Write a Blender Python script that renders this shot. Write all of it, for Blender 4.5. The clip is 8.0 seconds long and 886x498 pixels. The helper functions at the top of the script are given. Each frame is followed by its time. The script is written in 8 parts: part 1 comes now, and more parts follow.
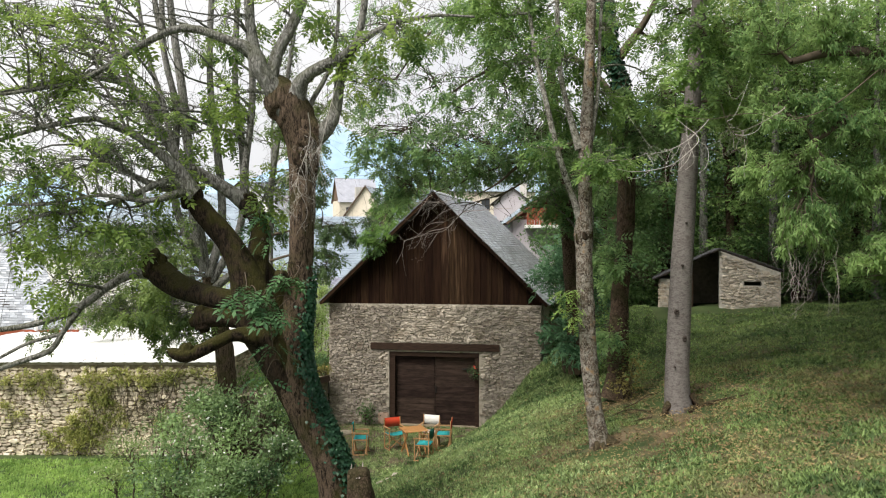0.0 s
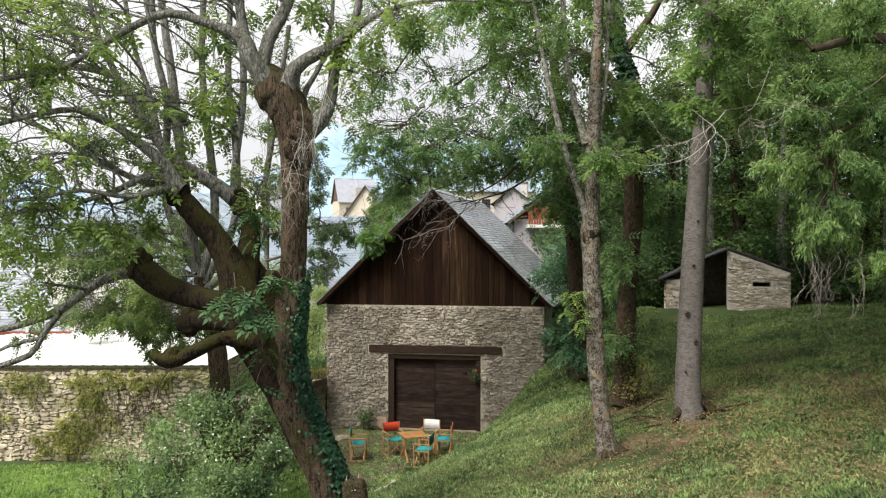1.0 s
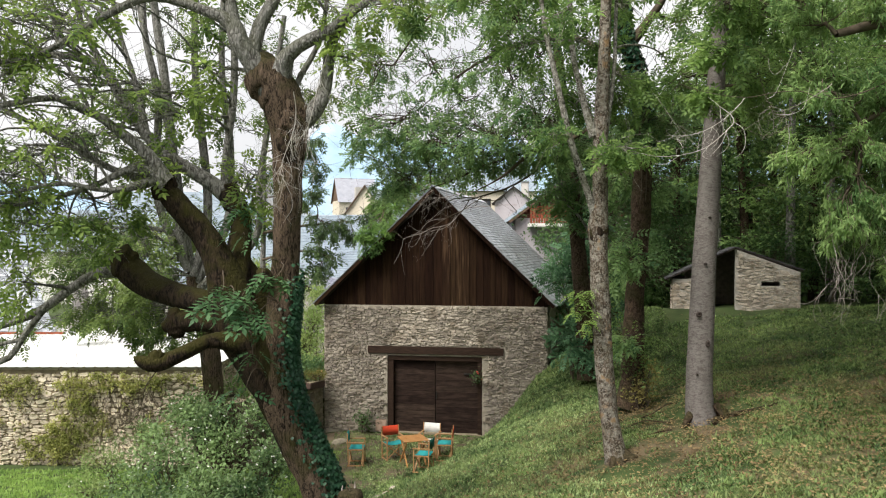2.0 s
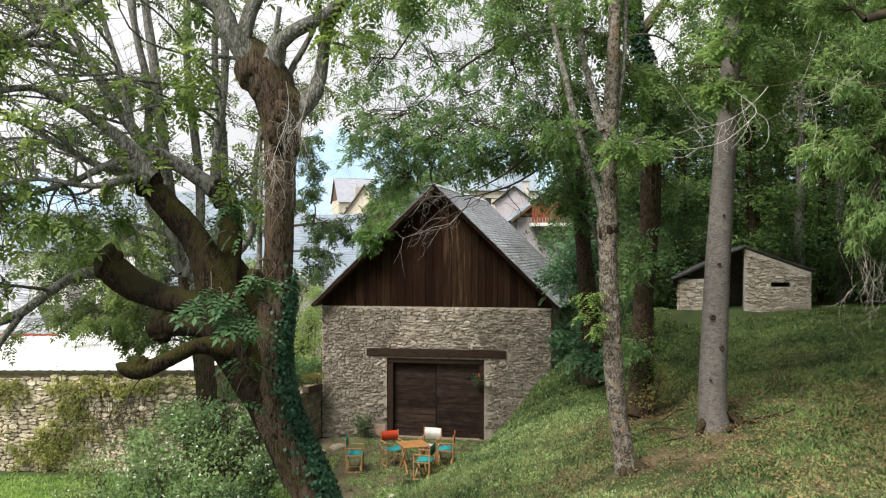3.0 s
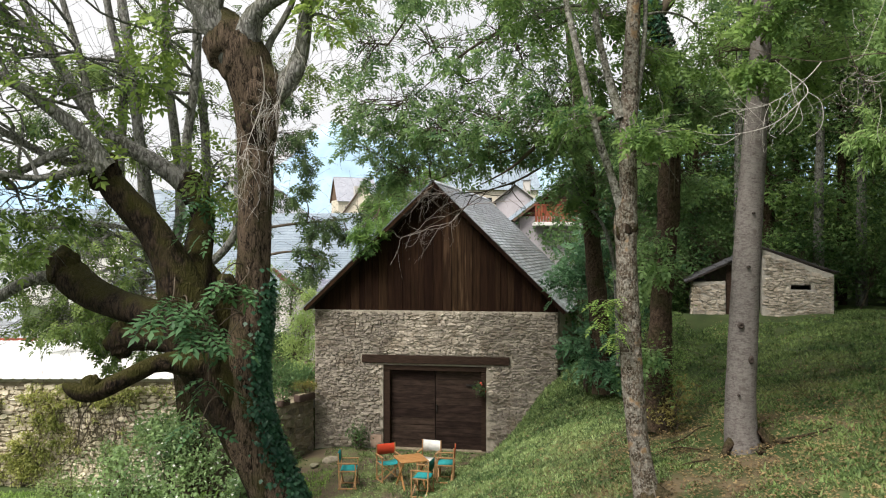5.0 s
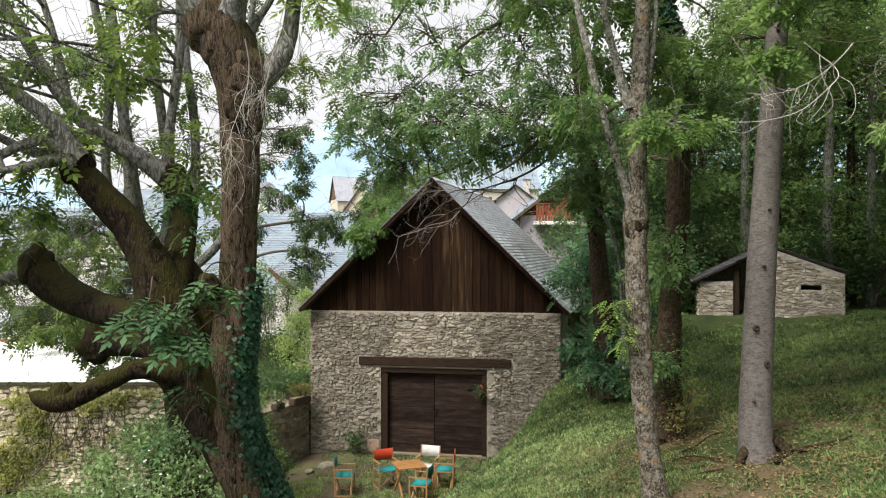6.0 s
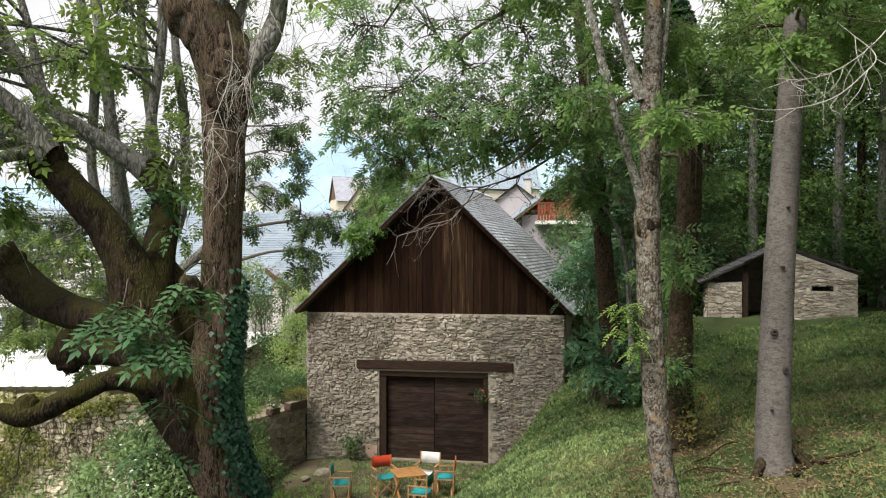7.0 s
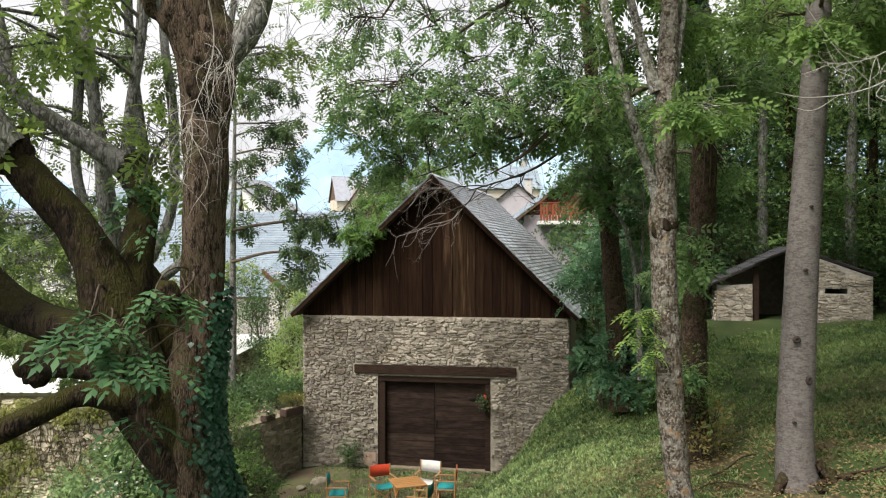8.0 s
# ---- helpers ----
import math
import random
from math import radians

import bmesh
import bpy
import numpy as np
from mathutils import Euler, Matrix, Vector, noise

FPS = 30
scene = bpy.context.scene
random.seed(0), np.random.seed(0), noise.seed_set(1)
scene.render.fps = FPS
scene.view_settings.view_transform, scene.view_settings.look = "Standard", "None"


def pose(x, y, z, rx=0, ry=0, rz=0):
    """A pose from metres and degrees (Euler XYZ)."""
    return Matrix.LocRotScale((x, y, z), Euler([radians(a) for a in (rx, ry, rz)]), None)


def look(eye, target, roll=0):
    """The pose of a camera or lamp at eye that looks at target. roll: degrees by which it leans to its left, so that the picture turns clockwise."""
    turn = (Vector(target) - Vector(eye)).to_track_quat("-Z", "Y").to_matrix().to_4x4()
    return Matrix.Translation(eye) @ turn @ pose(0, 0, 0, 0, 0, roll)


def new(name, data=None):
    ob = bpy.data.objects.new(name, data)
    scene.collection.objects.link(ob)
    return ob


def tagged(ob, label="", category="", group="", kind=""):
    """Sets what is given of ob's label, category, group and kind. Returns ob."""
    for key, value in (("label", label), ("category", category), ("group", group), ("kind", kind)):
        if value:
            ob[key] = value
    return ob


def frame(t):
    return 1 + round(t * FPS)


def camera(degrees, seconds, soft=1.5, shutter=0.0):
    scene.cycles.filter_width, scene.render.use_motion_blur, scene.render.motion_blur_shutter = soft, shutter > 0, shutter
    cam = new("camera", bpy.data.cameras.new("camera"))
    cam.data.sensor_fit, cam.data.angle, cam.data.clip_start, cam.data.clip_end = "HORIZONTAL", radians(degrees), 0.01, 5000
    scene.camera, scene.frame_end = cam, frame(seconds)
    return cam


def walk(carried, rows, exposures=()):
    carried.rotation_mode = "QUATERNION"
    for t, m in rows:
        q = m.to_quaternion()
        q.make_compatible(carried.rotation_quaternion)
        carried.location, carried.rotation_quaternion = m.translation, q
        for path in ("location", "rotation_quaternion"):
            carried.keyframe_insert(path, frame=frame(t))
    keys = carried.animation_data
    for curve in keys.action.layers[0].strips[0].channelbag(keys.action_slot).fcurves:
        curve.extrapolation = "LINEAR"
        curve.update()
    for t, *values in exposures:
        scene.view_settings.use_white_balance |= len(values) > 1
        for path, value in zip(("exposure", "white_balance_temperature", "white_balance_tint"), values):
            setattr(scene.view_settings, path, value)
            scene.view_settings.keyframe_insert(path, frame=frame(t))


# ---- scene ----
cam = camera(60.0, 8.0, soft=1.15)
METRES, SIDE, EYE = 5.29, 2.95, 6.03
ROWS = [
    (0.0, 0.0, 0.0, 0.0, 0.0, 0.0, -0.0),
    (0.5, -0.0011, 0.0652, -0.0047, 0.01, 0.04, -0.01),
    (1.0, -0.0026, 0.1281, -0.0093, 0.02, 0.08, -0.01),
    (1.5, -0.0031, 0.1879, -0.0184, 0.05, 0.09, -0.02),
    (3.0, -0.0172, 0.37, -0.0274, 0.03, 0.09, 0.01),
    (3.5, -0.0187, 0.4346, -0.024, 0.05, 0.09, 0.0),
    (4.0, -0.0181, 0.4994, -0.0187, 0.06, 0.08, -0.01),
    (4.5, -0.0156, 0.5625, -0.0154, 0.07, 0.05, -0.0),
    (6.0, -0.011, 0.7476, -0.0259, 0.0, 0.03, -0.01),
    (6.5, -0.0098, 0.8069, -0.0287, 0.02, 0.04, -0.01),
    (7.0, -0.011, 0.8684, -0.0261, 0.02, 0.04, 0.01),
    (7.5, -0.0139, 0.9317, -0.0218, 0.02, 0.05, 0.02),
    (8.0, -0.0172, 0.9967, -0.0187, 0.02, 0.07, -0.0),
]
walk(cam, [(t, pose(SIDE * x, METRES * y, EYE + SIDE * z, 90 + 0.56 * pitch, roll, 0.56 * yaw)) for t, x, y, z, yaw, pitch, roll in ROWS])

# ---- light: bright overcast sky, veiled sun high to the south-west ----
SUN_ELEV, SUN_ROT = 53.0, 224.0
world = bpy.data.worlds.new("sky")
scene.world = world
world.use_nodes = True
wt = world.node_tree
wt.nodes.clear()
w_out = wt.nodes.new("ShaderNodeOutputWorld")
w_bg = wt.nodes.new("ShaderNodeBackground")
w_sky = wt.nodes.new("ShaderNodeTexSky")
w_sky.sky_type = "NISHITA"
w_sky.sun_disc = False
w_sky.sun_elevation, w_sky.sun_rotation = radians(SUN_ELEV), radians(SUN_ROT)
w_sky.air_density, w_sky.dust_density = 1.0, 3.0
w_co = wt.nodes.new("ShaderNodeTexCoord")
w_noise = wt.nodes.new("ShaderNodeTexNoise")
w_noise.inputs["Scale"].default_value = 2.2
w_noise.inputs["Detail"].default_value = 5
w_ramp = wt.nodes.new("ShaderNodeValToRGB")
w_ramp.color_ramp.elements[0].position, w_ramp.color_ramp.elements[0].color = 0.25, (0.72, 0.72, 0.72, 1)
w_ramp.color_ramp.elements[1].position, w_ramp.color_ramp.elements[1].color = 0.6, (1, 1, 1, 1)
w_mix = wt.nodes.new("ShaderNodeMixRGB")
w_mix.inputs[2].default_value = (10.6, 10.5, 10.6, 1)
wt.links.new(w_co.outputs["Generated"], w_noise.inputs["Vector"])
wt.links.new(w_noise.outputs["Fac"], w_ramp.inputs[0])
wt.links.new(w_ramp.outputs[0], w_mix.inputs[0])
wt.links.new(w_sky.outputs[0], w_mix.inputs[1])
wt.links.new(w_mix.outputs[0], w_bg.inputs[0])
w_bg.inputs[1].default_value = 0.079
wt.links.new(w_bg.outputs[0], w_out.inputs[0])
sun = new("sun", bpy.data.lights.new("sun", "SUN"))
sun.data.energy, sun.data.angle, sun.data.color = 5.0, radians(30), (1.0, 0.95, 0.87)
sa, se = radians(SUN_ROT), radians(SUN_ELEV)
sun.matrix_world = look((0, 0, 0), (-math.sin(sa) * math.cos(se), -math.cos(sa) * math.cos(se), -math.sin(se)))
scene.view_settings.exposure = 0.32


# ---- materials ----
DRY = ((5.3, 15.0, 2.6), 2.6, 8.0)


def near_spot(n, ln, geo, fac, around):
    """fac, fading out from the inner to the outer distance round a place."""
    place, inner, outer = around
    dist = n.new("ShaderNodeVectorMath")
    dist.operation = "DISTANCE"
    dist.inputs[1].default_value = place
    ln.new(geo.outputs["Position"], dist.inputs[0])
    rng_ = n.new("ShaderNodeMapRange")
    rng_.inputs["From Min"].default_value, rng_.inputs["From Max"].default_value = inner, outer
    rng_.inputs["To Min"].default_value, rng_.inputs["To Max"].default_value = 1.0, 0.12
    ln.new(dist.outputs["Value"], rng_.inputs["Value"])
    mul = n.new("ShaderNodeMath")
    mul.operation = "MULTIPLY"
    ln.new(fac, mul.inputs[0])
    ln.new(rng_.outputs[0], mul.inputs[1])
    return mul.outputs[0]


def mat(name, base, alt, scale=4.0, rough=0.85, bump=0.3, stretch=(1, 1, 1), fine=40.0, spread=0.25, metal=0.0, obj_var=0.0, isl_var=0.0, spot=None, spot_amt=0.5, spot_scale=1.5, around=None, spot_from=0.5):
    """Two colours mixed by coarse noise, fine grain on top, bump, optional per-piece variation and stains."""
    m = bpy.data.materials.new(name)
    m.use_nodes = True
    nt = m.node_tree
    n, ln = nt.nodes, nt.links
    bsdf = n["Principled BSDF"]
    co = n.new("ShaderNodeTexCoord")
    mp = n.new("ShaderNodeMapping")
    mp.inputs["Scale"].default_value = stretch
    geo = n.new("ShaderNodeNewGeometry")
    ln.new(geo.outputs["Position"], mp.inputs["Vector"])
    n1, n2 = n.new("ShaderNodeTexNoise"), n.new("ShaderNodeTexNoise")
    n1.inputs["Scale"].default_value, n1.inputs["Detail"].default_value = scale, 6
    n2.inputs["Scale"].default_value, n2.inputs["Detail"].default_value = fine, 4
    ln.new(mp.outputs[0], n1.inputs["Vector"])
    ln.new(mp.outputs[0], n2.inputs["Vector"])
    r1 = n.new("ShaderNodeValToRGB")
    r1.color_ramp.elements[0].position, r1.color_ramp.elements[0].color = 0.5 - spread, (*base, 1)
    r1.color_ramp.elements[1].position, r1.color_ramp.elements[1].color = 0.5 + spread, (*alt, 1)
    ln.new(n1.outputs["Fac"], r1.inputs[0])
    colour = r1.outputs[0]
    if spot:
        n3 = n.new("ShaderNodeTexNoise")
        n3.inputs["Scale"].default_value, n3.inputs["Detail"].default_value = spot_scale, 5
        ln.new(geo.outputs["Position"] if stretch == (1, 1, 1) else mp.outputs[0], n3.inputs["Vector"])
        r3 = n.new("ShaderNodeValToRGB")
        r3.color_ramp.elements[0].position, r3.color_ramp.elements[0].color = spot_from, (0, 0, 0, 1)
        r3.color_ramp.elements[1].position, r3.color_ramp.elements[1].color = spot_from + 0.16, (spot_amt, spot_amt, spot_amt, 1)
        ln.new(n3.outputs["Fac"], r3.inputs[0])
        mx = n.new("ShaderNodeMixRGB")
        mx.inputs[2].default_value = (*spot, 1)
        ln.new(near_spot(n, ln, geo, r3.outputs[0], around) if around else r3.outputs[0], mx.inputs[0])
        ln.new(colour, mx.inputs[1])
        colour = mx.outputs[0]
    hsv = n.new("ShaderNodeHueSaturation")
    ln.new(colour, hsv.inputs["Color"])
    val = n.new("ShaderNodeMath")
    val.operation = "MULTIPLY_ADD"
    val.inputs[1].default_value, val.inputs[2].default_value = 0.5, 0.75
    ln.new(n2.outputs["Fac"], val.inputs[0])
    value = val.outputs[0]
    for amount, out in ((obj_var, n.new("ShaderNodeObjectInfo").outputs["Random"]), (isl_var, geo.outputs["Random Per Island"])):
        if amount:
            v2 = n.new("ShaderNodeMath")
            v2.operation = "MULTIPLY_ADD"
            v2.inputs[1].default_value, v2.inputs[2].default_value = 2 * amount, 1 - amount
            ln.new(out, v2.inputs[0])
            v3 = n.new("ShaderNodeMath")
            v3.operation = "MULTIPLY"
            ln.new(value, v3.inputs[0])
            ln.new(v2.outputs[0], v3.inputs[1])
            value = v3.outputs[0]
            h2 = n.new("ShaderNodeMath")
            h2.operation = "MULTIPLY_ADD"
            h2.inputs[1].default_value, h2.inputs[2].default_value = 0.05 * amount, 0.5 - 0.025 * amount
            ln.new(out, h2.inputs[0])
            ln.new(h2.outputs[0], hsv.inputs["Hue"])
    ln.new(value, hsv.inputs["Value"])
    ln.new(hsv.outputs[0], bsdf.inputs["Base Color"])
    bsdf.inputs["Roughness"].default_value = rough
    bsdf.inputs["Specular IOR Level"].default_value = 0.5 if rough < 0.6 else 0.2
    bsdf.inputs["Metallic"].default_value = metal
    if bump:
        bp = n.new("ShaderNodeBump")
        bp.inputs["Strength"].default_value, bp.inputs["Distance"].default_value = bump, 0.02
        add = n.new("ShaderNodeMath")
        add.operation = "MULTIPLY_ADD"
        add.inputs[1].default_value = 0.4
        ln.new(n2.outputs["Fac"], add.inputs[0])
        ln.new(n1.outputs["Fac"], add.inputs[2])
        ln.new(add.outputs[0], bp.inputs["Height"])
        ln.new(bp.outputs[0], bsdf.inputs["Normal"])
    return m


def leaf_mat(name, dark, light, through_amt=0.35, gloss=0.55, dry=None, var=0.45, tuft=0.0):
    """Leaves: colour varies leaf by leaf and in drifts, light passes through them."""
    m = bpy.data.materials.new(name)
    m.use_nodes = True
    nt = m.node_tree
    n, ln = nt.nodes, nt.links
    bsdf = n["Principled BSDF"]
    geo = n.new("ShaderNodeNewGeometry")
    no = n.new("ShaderNodeTexNoise")
    no.inputs["Scale"].default_value, no.inputs["Detail"].default_value = 0.9, 3
    ln.new(geo.outputs["Position"], no.inputs["Vector"])
    add = n.new("ShaderNodeMath")
    add.operation = "MULTIPLY_ADD"
    add.inputs[1].default_value = var
    ln.new(geo.outputs["Random Per Island"], add.inputs[0])
    sub = n.new("ShaderNodeMath")
    sub.operation = "MULTIPLY_ADD"
    sub.inputs[1].default_value, sub.inputs[2].default_value = 1.5, -0.225 - 0.5 * var
    ln.new(no.outputs["Fac"], sub.inputs[0])
    ln.new(sub.outputs[0], add.inputs[2])
    if tuft:
        nt2 = n.new("ShaderNodeTexNoise")
        nt2.inputs["Scale"].default_value, nt2.inputs["Detail"].default_value = 7.0, 3
        ln.new(geo.outputs["Position"], nt2.inputs["Vector"])
        tf = n.new("ShaderNodeMath")
        tf.operation = "MULTIPLY_ADD"
        tf.inputs[1].default_value = tuft
        ln.new(nt2.outputs["Fac"], tf.inputs[0])
        ln.new(sub.outputs[0], tf.inputs[2])
        sub.inputs[2].default_value -= 0.5 * tuft
        ln.new(tf.outputs[0], add.inputs[2])
    rp = n.new("ShaderNodeValToRGB")
    rp.color_ramp.elements[0].position, rp.color_ramp.elements[0].color = 0.1, (*dark, 1)
    rp.color_ramp.elements[1].position, rp.color_ramp.elements[1].color = 0.95, (*light, 1)
    ln.new(add.outputs[0], rp.inputs[0])
    colour = rp.outputs[0]
    if dry:
        n3 = n.new("ShaderNodeTexNoise")
        n3.inputs["Scale"].default_value, n3.inputs["Detail"].default_value = 0.55, 5
        ln.new(geo.outputs["Position"], n3.inputs["Vector"])
        r3 = n.new("ShaderNodeValToRGB")
        r3.color_ramp.elements[0].position, r3.color_ramp.elements[0].color = 0.47, (0, 0, 0, 1)
        r3.color_ramp.elements[1].position, r3.color_ramp.elements[1].color = 0.68, (0.55, 0.55, 0.55, 1)
        ln.new(n3.outputs["Fac"], r3.inputs[0])
        mz = n.new("ShaderNodeMixRGB")
        mz.inputs[2].default_value = (*dry, 1)
        ln.new(near_spot(n, ln, geo, r3.outputs[0], DRY), mz.inputs[0])
        ln.new(colour, mz.inputs[1])
        colour = mz.outputs[0]
    ln.new(colour, bsdf.inputs["Base Color"])
    bsdf.inputs["Roughness"].default_value = gloss
    bsdf.inputs["Specular IOR Level"].default_value = 0.22
    tr = n.new("ShaderNodeBsdfTranslucent")
    br = n.new("ShaderNodeHueSaturation")
    br.inputs["Value"].default_value, br.inputs["Saturation"].default_value, br.inputs["Hue"].default_value = 1.5, 0.98, 0.488
    ln.new(colour, br.inputs["Color"])
    ln.new(br.outputs[0], tr.inputs["Color"])
    mx = n.new("ShaderNodeMixShader")
    mx.inputs[0].default_value = through_amt
    ln.new(bsdf.outputs[0], mx.inputs[1])
    ln.new(tr.outputs[0], mx.inputs[2])
    ln.new(mx.outputs[0], n["Material Output"].inputs["Surface"])
    return m


def bark_mat(name, dark, light, ridge=14.0, moss=None, moss_amt=0.0, lichen=None, ring=False, rust=None, grain=0.4):
    """Bark: furrows along the trunk (or fine rings across it), moss on upper sides, lichen patches."""
    m = bpy.data.materials.new(name)
    m.use_nodes = True
    nt = m.node_tree
    n, ln = nt.nodes, nt.links
    bsdf = n["Principled BSDF"]
    geo = n.new("ShaderNodeNewGeometry")
    mp = n.new("ShaderNodeMapping")
    mp.inputs["Scale"].default_value = (0.9, 0.9, 3.4) if ring else (1, 1, grain)
    ln.new(geo.outputs["Position"], mp.inputs["Vector"])
    vo = n.new("ShaderNodeTexVoronoi")
    vo.feature = "DISTANCE_TO_EDGE"
    vo.inputs["Scale"].default_value = ridge
    wob = n.new("ShaderNodeTexNoise")
    wob.inputs["Scale"].default_value, wob.inputs["Detail"].default_value = ridge * 0.7, 5
    ln.new(mp.outputs[0], wob.inputs["Vector"])
    off = n.new("ShaderNodeMixRGB")
    off.blend_type = "ADD"
    off.inputs[0].default_value = 0.12
    ln.new(mp.outputs[0], off.inputs[1])
    ln.new(wob.outputs["Color"], off.inputs[2])
    ln.new(off.outputs[0], vo.inputs["Vector"])
    mul = n.new("ShaderNodeMath")
    mul.operation = "MULTIPLY_ADD"
    mul.inputs[1].default_value = 1.4
    ln.new(vo.outputs["Distance"], mul.inputs[0])
    ln.new(wob.outputs["Fac"], mul.inputs[2])
    rp = n.new("ShaderNodeValToRGB")
    rp.color_ramp.elements[0].position, rp.color_ramp.elements[0].color = 0.44, (*dark, 1)
    rp.color_ramp.elements[1].position, rp.color_ramp.elements[1].color = 0.80, (*light, 1)
    ln.new(mul.outputs[0], rp.inputs[0])
    colour = rp.outputs[0]

    def overlay(col, scale, lo, hi, amount, up):
        nonlocal colour
        nz = n.new("ShaderNodeTexNoise")
        nz.inputs["Scale"].default_value, nz.inputs["Detail"].default_value = scale, 6
        ln.new(geo.outputs["Position"], nz.inputs["Vector"])
        fac = nz.outputs["Fac"]
        if up:
            sp = n.new("ShaderNodeSeparateXYZ")
            ln.new(geo.outputs["Normal"], sp.inputs[0])
            ad = n.new("ShaderNodeMath")
            ad.operation = "MULTIPLY_ADD"
            ad.inputs[1].default_value = up
            ln.new(sp.outputs["Z"], ad.inputs[0])
            ln.new(fac, ad.inputs[2])
            fac = ad.outputs[0]
        r = n.new("ShaderNodeValToRGB")
        r.color_ramp.elements[0].position, r.color_ramp.elements[0].color = lo, (0, 0, 0, 1)
        r.color_ramp.elements[1].position, r.color_ramp.elements[1].color = hi, (amount,) * 3 + (1,)
        ln.new(fac, r.inputs[0])
        mx = n.new("ShaderNodeMixRGB")
        mx.inputs[2].default_value = (*col, 1)
        ln.new(r.outputs[0], mx.inputs[0])
        ln.new(colour, mx.inputs[1])
        colour = mx.outputs[0]

    if lichen:
        overlay(lichen, 9.0, 0.46, 0.60, 0.42, 0)
        overlay(lichen, 34.0, 0.50, 0.60, 0.45, 0)
    if rust:
        overlay(rust, 4.5, 0.61, 0.69, 0.7, 0)
    if moss:
        overlay(moss, 3.0, 0.47, 0.66, moss_amt, 0.24)
    ln.new(colour, bsdf.inputs["Base Color"])
    bsdf.inputs["Roughness"].default_value = 0.92
    bsdf.inputs["Specular IOR Level"].default_value = 0.15
    bp = n.new("ShaderNodeBump")
    bp.inputs["Strength"].default_value, bp.inputs["Distance"].default_value = (0.13 if ring else 0.9), 0.03
    ln.new(mul.outputs[0], bp.inputs["Height"])
    ln.new(bp.outputs[0], bsdf.inputs["Normal"])
    return m


M_STONE = mat("rubble_stone", (0.24, 0.205, 0.165), (0.45, 0.40, 0.34), 11.0, 0.9, 0.9, fine=45, obj_var=0.3, isl_var=0.3, spot=(0.16, 0.12, 0.08), spot_amt=0.55, spot_scale=2.2)
M_MORTAR = mat("lime_mortar", (0.25, 0.22, 0.175), (0.40, 0.36, 0.30), 9.0, 0.95, 0.9, fine=50)
M_STONE2 = mat("garden_stone", (0.50, 0.43, 0.325), (0.75, 0.665, 0.54), 4.0, 0.9, 0.5, fine=25, obj_var=0.3, isl_var=0.3, spot=(0.18, 0.17, 0.08), spot_amt=0.5, spot_scale=1.4)
# base colours lowered to carry the bed wall's shade; greenish spots over them
M_STONE_DARK = mat("shaded_mossy_stone", (0.13, 0.11, 0.082), (0.27, 0.235, 0.185), 9.0, 0.92, 0.9, fine=45, obj_var=0.35, isl_var=0.35, spot=(0.06, 0.07, 0.03), spot_amt=0.6, spot_scale=1.8)
M_EARTH = mat("earth_joint", (0.17, 0.14, 0.095), (0.29, 0.245, 0.175), 6.0, 0.95, 0.5)
M_BOARD = mat("weathered_board", (0.0095, 0.0048, 0.003), (0.030, 0.0155, 0.0092), 3.0, 0.9, 0.5, stretch=(9, 9, 0.6), fine=25, obj_var=0.4, spot=(0.045, 0.022, 0.013), spot_amt=0.5, spot_scale=1.1, spot_from=0.56)
M_DOOR = mat("dark_door_wood", (0.016, 0.011, 0.009), (0.046, 0.030, 0.024), 3.0, 0.75, 0.4, stretch=(0.8, 9, 9), fine=20, obj_var=0.35, spot=(0.075, 0.05, 0.04), spot_amt=0.5, spot_scale=1.2)
M_BEAM = mat("dark_beam", (0.022, 0.014, 0.011), (0.052, 0.033, 0.024), 4.0, 0.8, 0.5, stretch=(0.6, 6, 6), fine=30)
for m in (M_BOARD, M_DOOR, M_BEAM):
    m.node_tree.nodes["Principled BSDF"].inputs["Specular IOR Level"].default_value = 0.06
M_SLATE = mat("slate", (0.19, 0.21, 0.235), (0.44, 0.465, 0.505), 5.0, 0.33, 0.3, fine=30, obj_var=0.4, isl_var=0.4, spot=(0.20, 0.205, 0.17), spot_amt=0.2)
M_UNDER = mat("roof_underlay", (0.03, 0.026, 0.023), (0.05, 0.04, 0.035), 4.0, 0.9, 0.2)
M_GRASS_GROUND = mat("lawn_soil", (0.026, 0.042, 0.014), (0.060, 0.090, 0.029), 0.9, 0.95, 0.6, fine=30, spread=0.2, spot=(0.125, 0.092, 0.056), spot_amt=0.9, spot_scale=1.3, around=DRY, spot_from=0.46)
M_BARK_BIG = bark_mat("old_ash_bark", (0.009, 0.006, 0.004), (0.160, 0.115, 0.082), 36.0, moss=(0.042, 0.044, 0.009), moss_amt=0.7, grain=0.2)
# near-black bark holds the shade under the crown in its colour, plus moss
M_BARK_MOSSY_SHADED = bark_mat("shaded_mossy_ash_bark", (0.004, 0.0026, 0.0018), (0.040, 0.0275, 0.018), 24.0, moss=(0.046, 0.046, 0.008), moss_amt=0.6, grain=0.3)
M_BARK_GREY = bark_mat("grey_branch_bark", (0.065, 0.061, 0.055), (0.255, 0.25, 0.235), 20.0, moss=(0.07, 0.08, 0.035), moss_amt=0.4)
M_BARK_T1 = bark_mat("lichened_bark", (0.030, 0.022, 0.016), (0.120, 0.092, 0.070), 18.0, moss=(0.05, 0.05, 0.015), moss_amt=0.2, lichen=(0.40, 0.38, 0.33), rust=(0.27, 0.15, 0.06))
